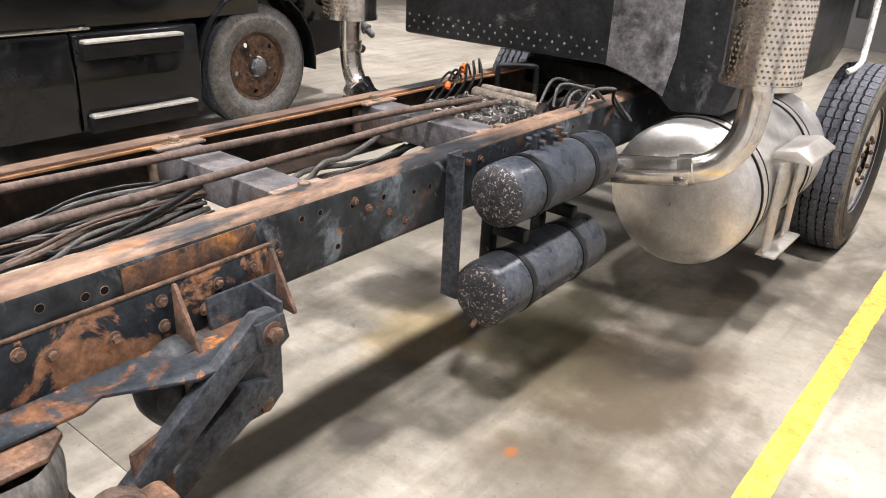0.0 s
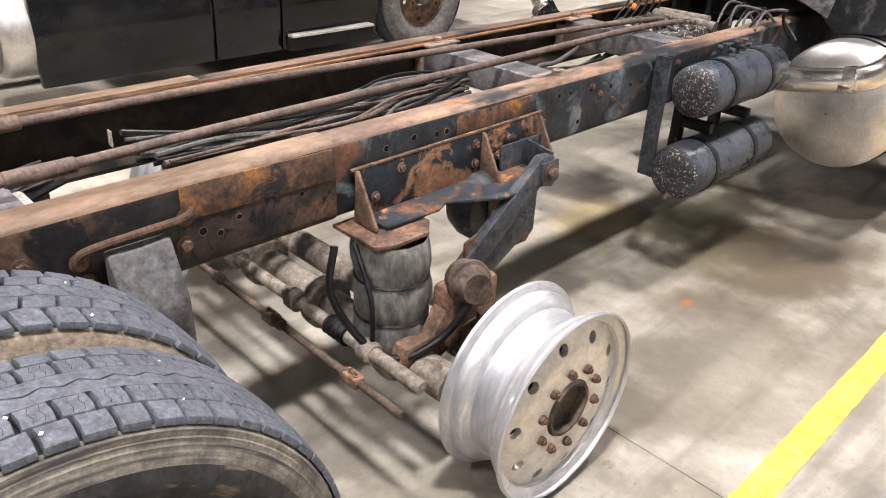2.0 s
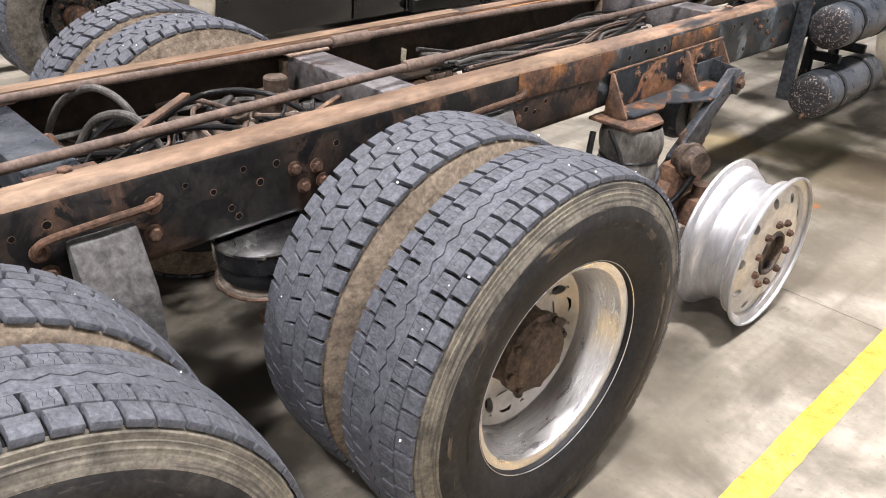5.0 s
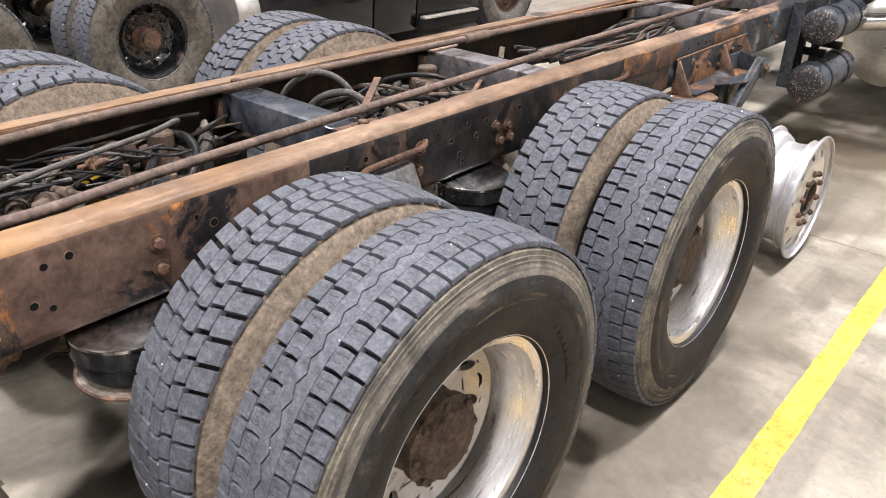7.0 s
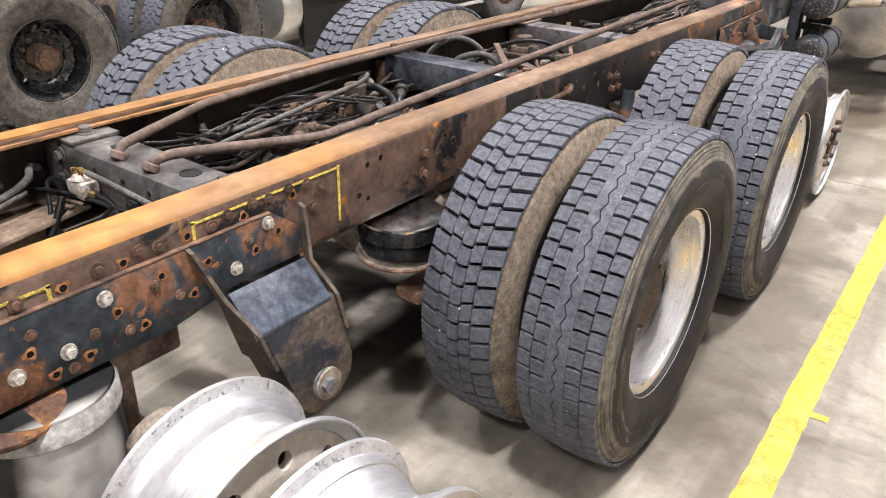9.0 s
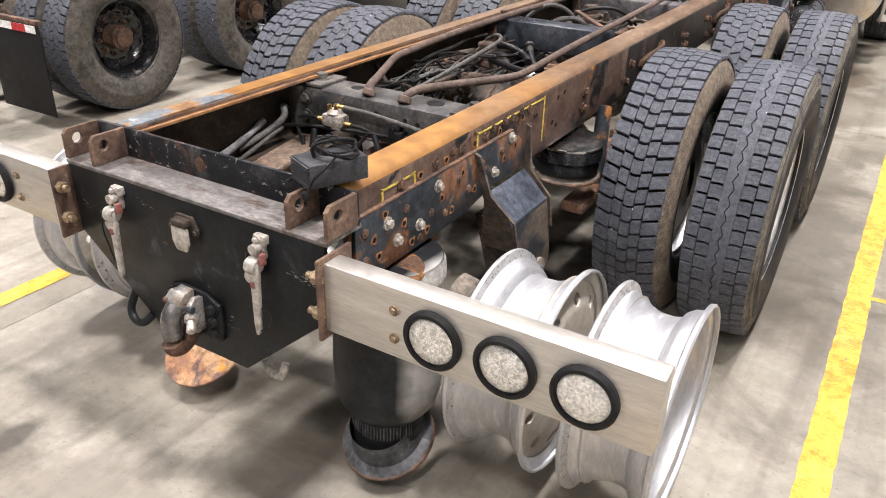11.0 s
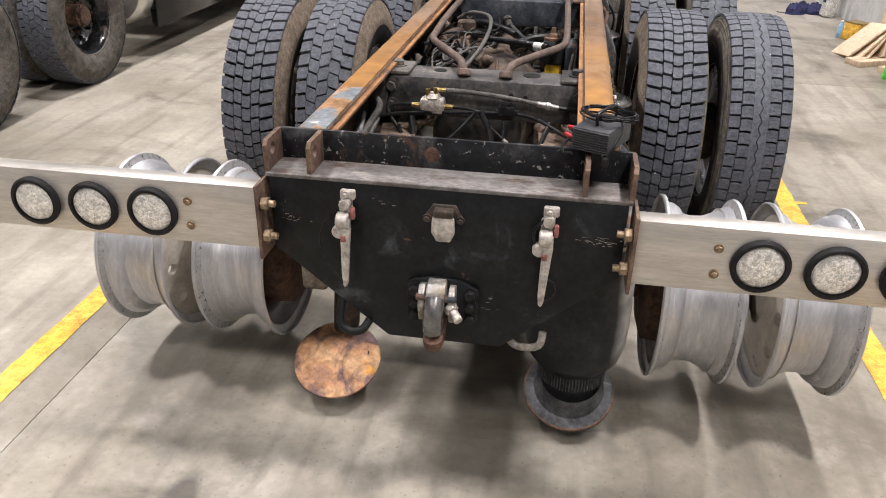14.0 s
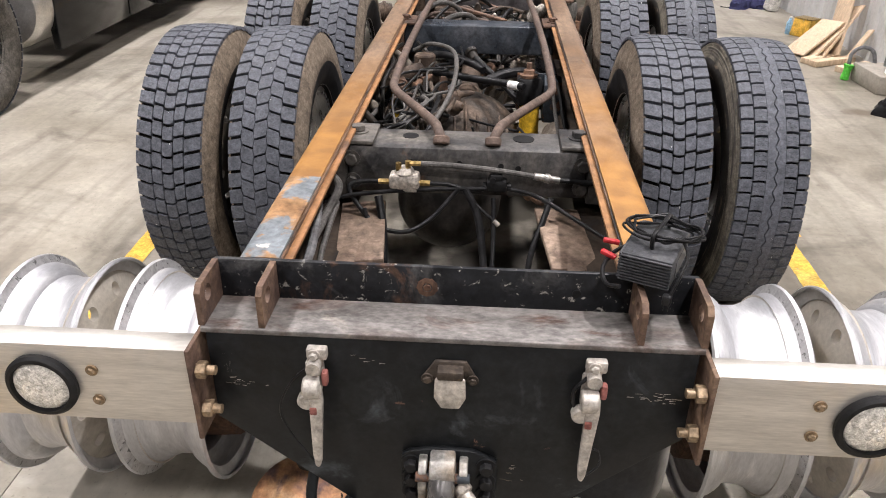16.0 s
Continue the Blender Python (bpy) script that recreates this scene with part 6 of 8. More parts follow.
def pusher_axle():
    y, z = AXLES["pusher"], 0.352
    x = RX + 0.004
    bm = B()
    prism(bm, [(4.685, 0.966), (5.556, 0.975), (5.575, 0.80), (4.675, 0.795)], "x", x, x + 0.012, 0.003)
    b = part("axle_bracket", bm, M_bracket, truck, "black axle bracket with rusty edges bolted to the rail")
    g = B()
    bx(g, (x + 0.008, 5.122, 0.972), (0.012, 0.92, 0.008), 0.002, rot=(0.55, 0, 0))
    for yy in (4.68, 5.254, 5.566):
        prism(g, [(x + 0.010, 0.965), (x + 0.022, 0.965), (x + 0.11, 0.805), (x + 0.11, 0.795), (x + 0.010, 0.795)], "y", yy - 0.006, yy + 0.006, 0.002)
    part("gusset", g, M_rust_plate, b)
    fl = B()
    prism(fl, [(x, 4.695), (x + 0.12, 4.715), (x + 0.125, 4.934), (x + 0.10, 4.99), (x + 0.20, 5.179), (x + 0.21, 5.405), (x, 5.481)], "z", 0.796, 0.806, 0.002)
    part("flange", fl, M_black_worn, b)
    for yy, zz in [(4.755, .86), (4.934, .90), (5.085, .88), (5.217, .93), (5.217, .86), (5.386, .92), (5.499, .93), (5.499, .85), (4.865, .93), (5.339, .86)]:
        k = B()
        bolt(k, (x + 0.012, yy, zz), (1, 0, 0), 0.012, 0.010)
        part("bolt", k, M_rust_plate, b)
    pl = B()
    prism(pl, [(x - 0.03, 4.615), (x + 0.17, 4.615), (x + 0.20, 4.675), (x + 0.20, 4.815), (x + 0.14, 4.875), (x - 0.03, 4.875)], "z", 0.776, 0.790, 0.002)
    bolt(pl, (x + 0.06, 4.745, 0.79), (0, 0, 1), 0.016, 0.014)
    part("spring_seat", pl, M_rust_plate, b)
    folded_spring((0.545, 4.745), 0.128, 0.36, 0.772)
    # upper arm, hanger and lift bag
    h = B()
    prism(h, [(5.33, 0.90), (5.57, 0.90), (5.57, 0.50), (5.52, 0.46), (5.42, 0.46), (5.35, 0.62)], "x", 0.466, 0.478, 0.003)
    prism(h, [(0.478, 0.80), (0.60, 0.80), (0.60, 0.885), (0.478, 0.90)], "y", 5.47, 5.482, 0.003)
    prism(h, [(5.345, 0.885), (5.44, 0.885), (5.455, 0.81), (5.41, 0.785), (5.36, 0.80)], "x", 0.643, 0.654, 0.003)
    hg = part("arm_hanger", h, M_castblack, truck, "dark rusty arm hanger plate below the rail")
    for xx, yy, zz in ((0.654, 5.398, 0.841), (0.478, 5.492, 0.50)):
        k = B()
        bolt(k, (xx, yy, zz), (1, 0, 0), 0.024, 0.018)
        part("pivot_bolt", k, M_rust_plate, hg)
    a = B()
    prism(a, [(5.424, 0.90), (5.36, 0.905), (4.945, 0.595), (4.955, 0.545), (5.01, 0.535), (5.433, 0.845)], "x", 0.604, 0.648, 0.010)
    part("upper_arm", a, M_castblack, hg)
    lo = B()
    prism(lo, [(5.499, 0.60), (5.386, 0.62), (5.066, 0.42), (5.009, 0.36), (5.141, 0.36), (5.481, 0.54)], "x", 0.486, 0.526, 0.006)
    part("lower_arm", lo, M_castblack, hg)
    lift = B()
    spin(lift, [(0, 0.06), (0.01, 0.11), (0.05, 0.125), (0.09, 0.125), (0.13, 0.11), (0.14, 0.05)], (0.40, 5.236, 0.70), (1, 0, 0), 36)
    part("lift_bag", lift, M_bag_dish, b, "round black rubber lift bag")
    lc = B()
    prism(lc, [(5.198, 0.80), (5.273, 0.80), (5.254, 0.66), (5.236, 0.64), (5.198, 0.66)], "x", 0.545, 0.56, 0.003)
    part("lift_link", lc, M_dusty, b)
    # axle, knuckle, brake pot and wheel, on both sides
    ax = B()
    cyl(ax, (-0.86, y, z), (0.86, y, z), 0.055, n=20, bev=0.01)
    pa = part("pusher_axle", ax, M_dusty, truck, "rusty steerable lift axle")
    for s in (1, -1):
        k = B()
        bx(k, (s * 0.70, y, 0.50), (0.10, 0.22, 0.22), 0.02)
        prism(k, [(4.635, 0.40), (4.815, 0.36), (5.009, 0.50), (4.972, 0.64), (4.865, 0.60), (4.775, 0.46), (4.655, 0.46)], "x", s * 0.66, s * 0.72, 0.006)
        bx(k, (s * 0.80, y, z + 0.03), (0.16, 0.14, 0.20), 0.03)
        cyl(k, (s * 0.80, y, z - 0.12), (s * 0.80, y, z + 0.18), 0.035, n=16)
        part("knuckle", k, M_rust_plate, pa)
        p = B()
        spin(p, [(0, 0.035), (0.006, 0.06), (0.05, 0.066), (0.055, 0.076), (0.07, 0.076), (0.075, 0.066), (0.12, 0.05)], (s * 0.70, 4.905, 0.63), (s * 1, -0.35, 0.1), 24)
        part("brake_chamber", p, M_hubgrime, pa)
        d = B()
        spin(d, [(0, 0.12), (0.02, 0.185), (0.13, 0.195), (0.15, 0.205), (0.17, 0.205)], (s * 0.85, y, z), (s, 0, 0), 40)
        part("brake_drum", d, M_rust_dark, pa)
        w = wheel(truck, (s * 1.036, y, z), s, RIM_FACE, None, None, 0, 10, 0.098, "bare aluminium wheel with rusty nuts and no tyre")
        w.scale = (1.02, 0.955, 0.955)
        hb = B()
        spin(hb, [(-0.08, 0.10), (0.04, 0.10), (0.05, 0.095), (0.05, 0.085), (0.02, 0.08), (0.015, 0.0)], (0.07, 0, 0), (1, 0, 0), 32, cap=False)
        part("hub", hb, M_grime, w, "open greasy hub bore")
    # tie rods and cross tubes behind the axle
    for yy, zz, r, m in ((4.60, 0.42, 0.024, M_dusty), (4.52, 0.36, 0.0135, M_hubgrime), (4.73, 0.36, 0.062, M_dusty)):
        t = B()
        cyl(t, (-0.85, yy, zz), (0.85, yy, zz), r, n=16, bev=0.004)
        for q in (-0.6, -0.2, 0.2, 0.6):
            cyl(t, (q - 0.03, yy, zz), (q + 0.03, yy, zz), r * 1.6, n=14, bev=0.006)
        part("tie_rod", t, m, pa)
    bo = B()
    spin(bo, [(0.012 * k, 0.028 if k % 2 else 0.036) for k in range(9)], (0.40, 4.60, 0.42), (1, 0, 0), 20)
    part("damper_boot", bo, M_rubber, pa, "ribbed black rubber boot")
    for x in (0.16, 0.62):
        cb = B()
        bx(cb, (x, 4.52, 0.36), (0.07, 0.045, 0.04), 0.008)
        bolt(cb, (x - 0.015, 4.52, 0.38), (0, 0, 1), 0.007, 0.012)
        bolt(cb, (x + 0.015, 4.52, 0.38), (0, 0, 1), 0.007, 0.012)
        part("rod_clamp", cb, M_rust_plate, pa)
    ho = B()
    tube(ho, [(0.80, 4.855, 0.60), (0.76, 4.775, 0.48), (0.70, 4.655, 0.42), (0.60, 4.595, 0.44), (0.50, 4.535, 0.60), (0.47, 4.575, 0.75)], 0.013, 10)
    tube(ho, [(0.52, 4.615, 0.76), (0.62, 4.595, 0.62), (0.60, 4.615, 0.42)], 0.009, 8)
    part("brake_hose", ho, M_hose, pa)
    fin = B()
    bx(fin, (0.62, 5.047, 0.52), (0.012, 0.12, 0.34), 0.003, rot=(0, 0, 15))
    part("stop_bracket", fin, M_rust_dark, pa)


pusher_axle()


# -- drive suspension hangers ahead of each drive axle --
for key in ("rear", "front"):
    y = AXLES[key] + 0.52
    for s in (1, -1):
        x = RX + 0.007
        bm = B()
        prism(bm, [(s * x, 0.955), (s * (x + 0.03), 0.95), (s * (x + 0.10), 0.80), (s * (x + 0.11), 0.42), (s * (x + 0.02), 0.42), (s * x, 0.80)], "y", y - 0.085, y + 0.085, 0.012)
        h = part("spring_hanger", bm, M_castblack2, truck, "grey cast hanger below the rail")
        c = B()
        tube(c, [(s * (x + 0.008), y - 0.15, 0.94), (s * (x + 0.02), y - 0.13, 0.972), (s * (x + 0.03), y, 0.985), (s * (x + 0.02), y + 0.13, 0.985), (s * (x + 0.008), y + 0.16, 1.0)], 0.010, 8)
        for dy, z in ((-0.14, 0.94), (0.14, 0.975), (-0.13, 0.88), (0.13, 0.90)):
            bolt(c, (s * x, y + dy, z), (s, 0, 0), 0.017, 0.014)
        part("strap", c, M_rust_dark, h)
        sh = B()
        cyl(sh, (s * 0.50, y - 0.75, 0.48), (s * 0.46, y - 0.62, 0.86), 0.032, n=16, bev=0.004)
        part("shock_absorber", sh, M_black_worn, h)


# -- air tanks, post, fuel tank, exhaust --
def air_tanks():
    """Two air tanks one over the other, on brackets behind an upright angle."""
    s = 1
    bm = B()
    prism(bm, [(s * 0.445, 6.371), (s * 0.52, 6.371), (s * 0.52, 6.382), (s * 0.457, 6.382), (s * 0.457, 6.447), (s * 0.445, 6.447)], "z", 0.53, 1.075, 0.002)
    part("bracket_post", bm, M_castblack, truck, "black upright angle bracket with rusty edges")
    for k, (x, z, y0, y1, r) in enumerate(((0.60, 0.930, 6.44, 7.22, 0.118), (0.618, 0.578, 6.36, 7.17, 0.124))):
        t = B()
        spin(t, [(0.0, r * 0.0), (0.0, r * 0.55), (0.012, r * 0.82), (0.03, r * 0.95), (0.06, r), (y1 - y0 - 0.06, r), (y1 - y0 - 0.03, r * 0.95), (y1 - y0, r * 0.6)], (s * x, y0, z), (0, 1, 0), 48, mis=[1, 1, 1, 0, 0, 0, 0])
        tk = part("air_tank", t, [M_airtank, M_tankend], truck, "dark painted cylindrical air tank with a pitted end")
        for q in (0.25, 0.72):
            b = B()
            yy = y0 + (y1 - y0) * q
            spin(b, [(-0.016, r), (-0.016, r + 0.004), (0.016, r + 0.004), (0.016, r)], (s * x, yy, z), (0, 1, 0), 48, cap=False)
            part("strap", b, M_black_paint, tk)
        if k == 0:
            for dy in (0.30, 0.40, 0.47):
                f = B()
                cyl(f, (s * (x - 0.02), y0 + dy, z + r - 0.01), (s * (x - 0.02), y0 + dy, z + r + 0.055), 0.016, n=10, bev=0.003)
                cyl(f, (s * (x - 0.06), y0 + dy, z + r + 0.03), (s * (x + 0.02), y0 + dy, z + r + 0.03), 0.011, n=10)
                part("fitting", f, M_black_worn, tk)
        else:
            f = B()
            cyl(f, (s * x, y0 + 0.01, z - r * 0.75), (s * x, y0 - 0.02, z - r * 0.9), 0.010, n=8)
            part("drain", f, M_rust_plate, tk)
    for yy in (6.636, 7.006):
        br = B()
        bx(br, (s * 0.47, yy, 0.74), (0.05, 0.05, 0.42), 0.006)
        bx(br, (s * 0.56, yy, 0.74), (0.16, 0.04, 0.05), 0.006)
        part("tank_bracket", br, M_black_paint, truck)


air_tanks()


def side_tanks():
    for s in (1, -1):
        # fuel tank with straps and a step plate
        if s > 0:
            x, z, r = 0.820, 0.705, 0.335
            t = B()
            spin(t, [(0.0, 0.0), (0.0, r * 0.35), (0.012, r * 0.70), (0.035, r * 0.90), (0.06, r * 0.97), (0.085, r), (1.25, r), (1.30, r * 0.9)], (s * x, 7.58, z), (0, 1, 0), 64, cap=False)
            ft = part("fuel_tank", t, M_tank_alu, truck, "large round brushed aluminium fuel tank")
            for q in (0.22, 0.95):
                b = B()
                spin(b, [(-0.03, r), (-0.03, r + 0.006), (0.03, r + 0.006), (0.03, r)], (s * x, 7.58 + q, z), (0, 1, 0), 64, cap=False)
                part("strap", b, M_stainless, ft)
                b = B()
                for e in (-0.036, 0.036):
                    spin(b, [(-0.006, r), (-0.006, r + 0.008), (0.006, r + 0.008), (0.006, r)], (s * x, 7.58 + q + e, z), (0, 1, 0), 64, cap=False)
                part("strap_rubber", b, M_rubber, ft)
            st = B()
            prism(st, [(s * 1.115, 0.92), (s * 1.215, 0.94), (s * 1.285, 0.90), (s * 1.285, 0.885), (s * 1.115, 0.885)], "y", 7.948, 8.353, 0.004)
            prism(st, [(7.908, 0.88), (8.047, 0.88), (8.047, 0.42), (7.968, 0.40), (7.908, 0.46)], "x", s * 1.16, s * 1.175, 0.003)
            prism(st, [(8.225, 0.88), (8.323, 0.88), (8.323, 0.42), (8.225, 0.42)], "x", s * 1.16, s * 1.175, 0.003)
            bx(st, (s * 1.185, 8.126, 0.43), (0.09, 0.42, 0.012), 0.003)
            part("tank_step", st, M_stainless, ft, "folded aluminium step on the tank")
        # exhaust elbow and perforated stack
        sx, sy = 1.135 if s > 0 else -1.06, 7.42
        e = B()
        if s < 0:
            tube(e, [(sx, sy, 1.32), (sx, sy, 1.10), (sx + 0.03, sy, 0.98), (sx + 0.10, sy, 0.90)], 0.058, 28, 8)
            cyl(e, (sx, sy, 1.12), (sx, sy, 1.17), 0.064, n=28, bev=0.004)
        else:
            tube(e, [(s * 0.46, 7.24, 0.855), (s * 0.75, 7.30, 0.885), (s * 0.95, 7.35, 0.92), (s * 1.06, 7.38, 0.975), (s * 1.12, 7.405, 1.07), (sx, sy, 1.17), (sx, sy, 1.32)], 0.061, 28, 8)
        ex = part("exhaust_elbow", e, M_chrome, truck, "dull chrome exhaust elbow")
        if s < 0:
            bt = B()
            tube(bt, [(sx + 0.06, sy, 0.945), (sx + 0.13, sy, 0.875), (sx + 0.25, sy - 0.02, 0.86), (sx + 0.36, sy - 0.04, 0.87)], 0.072, 24, 6)
            part("boot", bt, M_black_gloss, ex, "black rubber boot")
        c = B()
        cyl(c, (s * 0.92, 7.342, 0.913), (s * 0.975, 7.356, 0.928), 0.067, n=28, bev=0.004)
        bx(c, (s * 0.95, 7.285, 0.89), (0.06, 0.02, 0.03), 0.004)
        part("clamp", c, M_chrome, ex)
        k = B()
        cyl(k, (sx, sy, 1.29), (sx, sy, 2.9), 0.146, n=48, cap=True)
        stk = part("exhaust_stack", k, M_chrome, truck, "dull chrome exhaust stack behind a perforated shield")
        pf = B()
        n = 44
        for row in range(34):
            for i in range(n):
                a = 2 * math.pi * (i + 0.5 * (row % 2)) / n
                d = Vector((math.cos(a), math.sin(a), 0))
                if (d.y > 0.35) or (d.x * s < -0.6):
                    continue
                c0 = Vector((sx, sy, 1.32 + row * 0.021)) + d * 0.1455
                spin(pf, [(0.0, 0.0058), (0.0014, 0.0052)], c0, d, 6)
        tagged(part("perforation", pf, M_screw, stk, "rows of punched holes"), "", "", "", "stuff")
        sp = B()
        spin(sp, [(0, 0.150), (0.02, 0.150)], (sx, sy, 1.29), (0, 0, 1), 48, cap=False)
        part("band", sp, M_chrome, stk)


side_tanks()


def cab():
    """The back of the sleeper, its skirts and the front wheels, as far as they show."""
    y = 7.78
    bm = B()
    prism(bm, [(-0.98, 1.195), (0.30, 1.20), (0.56, 1.13), (0.66, 1.04), (0.90, 1.06), (0.95, 1.2), (0.97, 3.2), (-0.98, 3.2)], "y", y, y + 1.9, 0.02)
    c = part("sleeper_box", bm, M_cab_dusty, truck, "black riveted sleeper back with dusty worn patches")
    wp = B()
    prism(wp, [(0.315, 1.205), (0.45, 1.175), (0.62, 1.105), (0.655, 1.30), (0.655, 3.1), (0.315, 3.1)], "y", y - 0.006, y, 0.002)
    part("worn_panel", wp, M_cab_worn, c, "panel with the paint worn to grey")
    for row in range(3):
        for i in range(22):
            x = -0.94 + i * 0.07 + 0.035 * (row % 2)
            if x < 0.55:
                rivet_at(c, (x, y, 1.235 + row * 0.034), (0, -1, 0), 0.007, M_castgrey)
    for x in (0.34, 0.80):
        for i in range(12):
            rivet_at(c, (x, y, 1.25 + i * 0.06), (0, -1, 0), 0.006, M_castgrey)
    d = B()
    prism(d, [(9.2, 1.41), (12.2, 1.41), (12.2, 3.0), (9.2, 3.2)], "x", 1.06, 1.13, 0.01)
    part("cab_side", d, M_grey_panel, truck, "dark charcoal cab side")
    hd = B()
    tube(hd, [(1.18, 9.05, 1.6), (1.18, 9.05, 1.30), (1.18, 9.0, 1.2), (1.14, 8.95, 1.16)], 0.016, 12)
    part("grab_rail", hd, M_white, truck, "white tubular grab rail")
    ff = B()
    prism(ff, [(8.2, 0.95), (12.4, 0.95), (12.4, 1.1), (8.2, 1.1)], "x", -0.40, 0.40, 0.02)
    part("engine_cover", ff, M_black_paint, truck)
    for s in (1, -1):
        wheel(truck, (s * 1.12, 9.62, WZ), s, RIM_FACE, TYRES["rib"], None, 0, 10, 0.096, "steer wheel with a ribbed tyre")
    fa = B()
    cyl(fa, (-1.0, 9.62, 0.5), (1.0, 9.62, 0.5), 0.06, n=16)
    part("steer_axle", fa, M_grime, truck)


cab()


# -- fittings between the rails --
def clutter():
    rnd = random.Random(21)

    def hose(a, b, r, sag=0.05, mat=M_hose, wob=0.05, name="air_hose"):
        a, b = Vector(a), Vector(b)
        pts = [a]
        for k in (0.25, 0.5, 0.75):
            p = a.lerp(b, k)
            p += Vector((rnd.uniform(-wob, wob), rnd.uniform(-wob, wob), -sag * 4 * k * (1 - k) + rnd.uniform(-wob, wob) * 0.4))
            pts.append(p)
        pts.append(b)
        part(name, tube(B(), pts, r, 8, 6), mat, truck)
    # long loom in the front bay
    for i in range(24):
        x = rnd.uniform(-0.32, 0.16)
        hose((x, 4.263, rnd.uniform(0.90, 0.98)), (x * 0.5 - 0.1, 5.719, rnd.uniform(0.90, 0.99)), rnd.choice((0.006, 0.008, 0.010)), rnd.uniform(0, 0.05), rnd.choice((M_hose, M_hose_grey, M_hose, M_hose_grey, M_pipe)), 0.07, "wire_loom")
    for i in range(10):
        hose((rnd.uniform(-0.3, 0.2), 5.911, rnd.uniform(0.86, 0.95)), (rnd.uniform(-0.25, 0.25), 6.842, rnd.uniform(0.86, 0.97)), rnd.choice((0.006, 0.009, 0.012)), 0.05, rnd.choice((M_hose, M_hose_grey)), 0.06)
    for i in range(9):
        hose((rnd.uniform(-0.35, 0.1), 2.701, rnd.uniform(0.80, 0.93)), (rnd.uniform(-0.3, 0.3), 4.012, rnd.uniform(0.82, 0.95)), rnd.choice((0.006, 0.008, 0.011)), 0.05, rnd.choice((M_hose, M_hose_grey)), 0.09)
    # tangles over both drive axles
    for i in range(46):
        a = (rnd.uniform(-0.37, -0.10), rnd.uniform(1.15, 1.9), rnd.uniform(0.84, 0.99))
        b = (rnd.uniform(-0.36, -0.06), a[1] + rnd.uniform(0.2, 0.8), rnd.uniform(0.84, 0.99))
        hose(a, b, rnd.choice((0.004, 0.005, 0.006, 0.008)), rnd.uniform(-0.05, 0.07), rnd.choice((M_hose, M_hose, M_hose_grey, M_oil, M_grime)), 0.07)
    for i in range(16):
        v = B()
        q = Vector((rnd.uniform(-0.34, -0.10), rnd.uniform(1.45, 2.40), rnd.uniform(0.84, 0.96)))
        rr, ln = rnd.uniform(0.014, 0.032), rnd.uniform(0.06, 0.14)
        spin(v, [(0, rr * 0.6), (0.005, rr), (ln * 0.5, rr), (ln * 0.52, rr * 1.25), (ln * 0.62, rr * 1.25), (ln * 0.64, rr * 0.75), (ln, rr * 0.6), (ln + 0.015, rr * 0.3)], q, Vector((rnd.uniform(-1, 1), rnd.uniform(-1, 1), rnd.uniform(-0.2, 0.5))), 14)
        part("fitting", v, rnd.choice((M_hubgrime, M_dusty, M_rust_plate, M_grime, M_castgrey)), truck)
    for cy, count, top in ((1.917, 22, 0.86), (3.271, 60, 0.96)):
        for i in range(count):
            a = (rnd.uniform(-0.32, 0.25), cy + rnd.uniform(-0.55, 0.45), rnd.uniform(0.72, top))
            b = (rnd.uniform(-0.32, 0.30), cy + rnd.uniform(-0.55, 0.45), rnd.uniform(0.72, top))
            hose(a, b, rnd.choice((0.004, 0.005, 0.007, 0.009)), rnd.uniform(-0.05, 0.08), rnd.choice((M_hose, M_hose_grey, M_hose, M_hose, M_grime, M_pipe)), 0.10)
        v = B()
        bx(v, (-0.22, cy + 0.25, 0.90), (0.14, 0.12, 0.10), 0.02)
        cyl(v, (-0.22, cy + 0.25, 0.94), (-0.22, cy + 0.25, 1.0), 0.045, n=18, bev=0.006)
        cyl(v, (-0.30, cy + 0.25, 0.90), (-0.12, cy + 0.25, 0.90), 0.03, n=14, bev=0.004)
        part("relay_valve", v, M_hubgrime, truck, "dusty cast relay valve")
        for k in range(count // 3):
            v = B()
            q = Vector((rnd.uniform(-0.31, 0.29), cy + rnd.uniform(-0.62, 0.52), rnd.uniform(0.70, top - 0.02)))
            d = Vector((rnd.uniform(-1, 1), rnd.uniform(-1, 1), rnd.uniform(-0.3, 0.5))).normalized()
            ln = rnd.uniform(0.06, 0.16)
            rr = rnd.uniform(0.018, 0.045)
            spin(v, [(0, rr * 0.5), (0.006, rr), (ln * 0.4, rr), (ln * 0.42, rr * 1.25), (ln * 0.55, rr * 1.25), (ln * 0.57, rr * 0.8), (ln, rr * 0.7), (ln + 0.02, rr * 0.35)], q, d, 16)
            part("fitting", v, rnd.choice((M_hubgrime, M_grime, M_rust_plate, M_cast, M_grime, M_oil, M_castgrey)), truck)
        if cy > 3:
            v = B()
            bx(v, (0.05, cy + 0.55, 0.93), (0.13, 0.09, 0.07), 0.012)
            for q in (-0.04, 0.04):
                bolt(v, (0.05 + q, cy + 0.55, 0.965), (0, 0, 1), 0.010, 0.012)
            part("valve_block", v, M_cast, truck, "grey cast valve block")
        if cy < 3:
            continue
        t = B()
        tube(t, [(-0.25, cy - 0.15, 0.90), (-0.05, cy - 0.1, 0.93), (0.12, cy - 0.12, 0.90), (0.24, cy - 0.05, 0.88)], 0.026, 12)
        part("elbow_hose", t, M_grime, truck)
        t = B()
        cyl(t, (-0.20, cy + 0.1, 0.86), (0.26, cy - 0.05, 0.90), 0.024, n=14, bev=0.004)
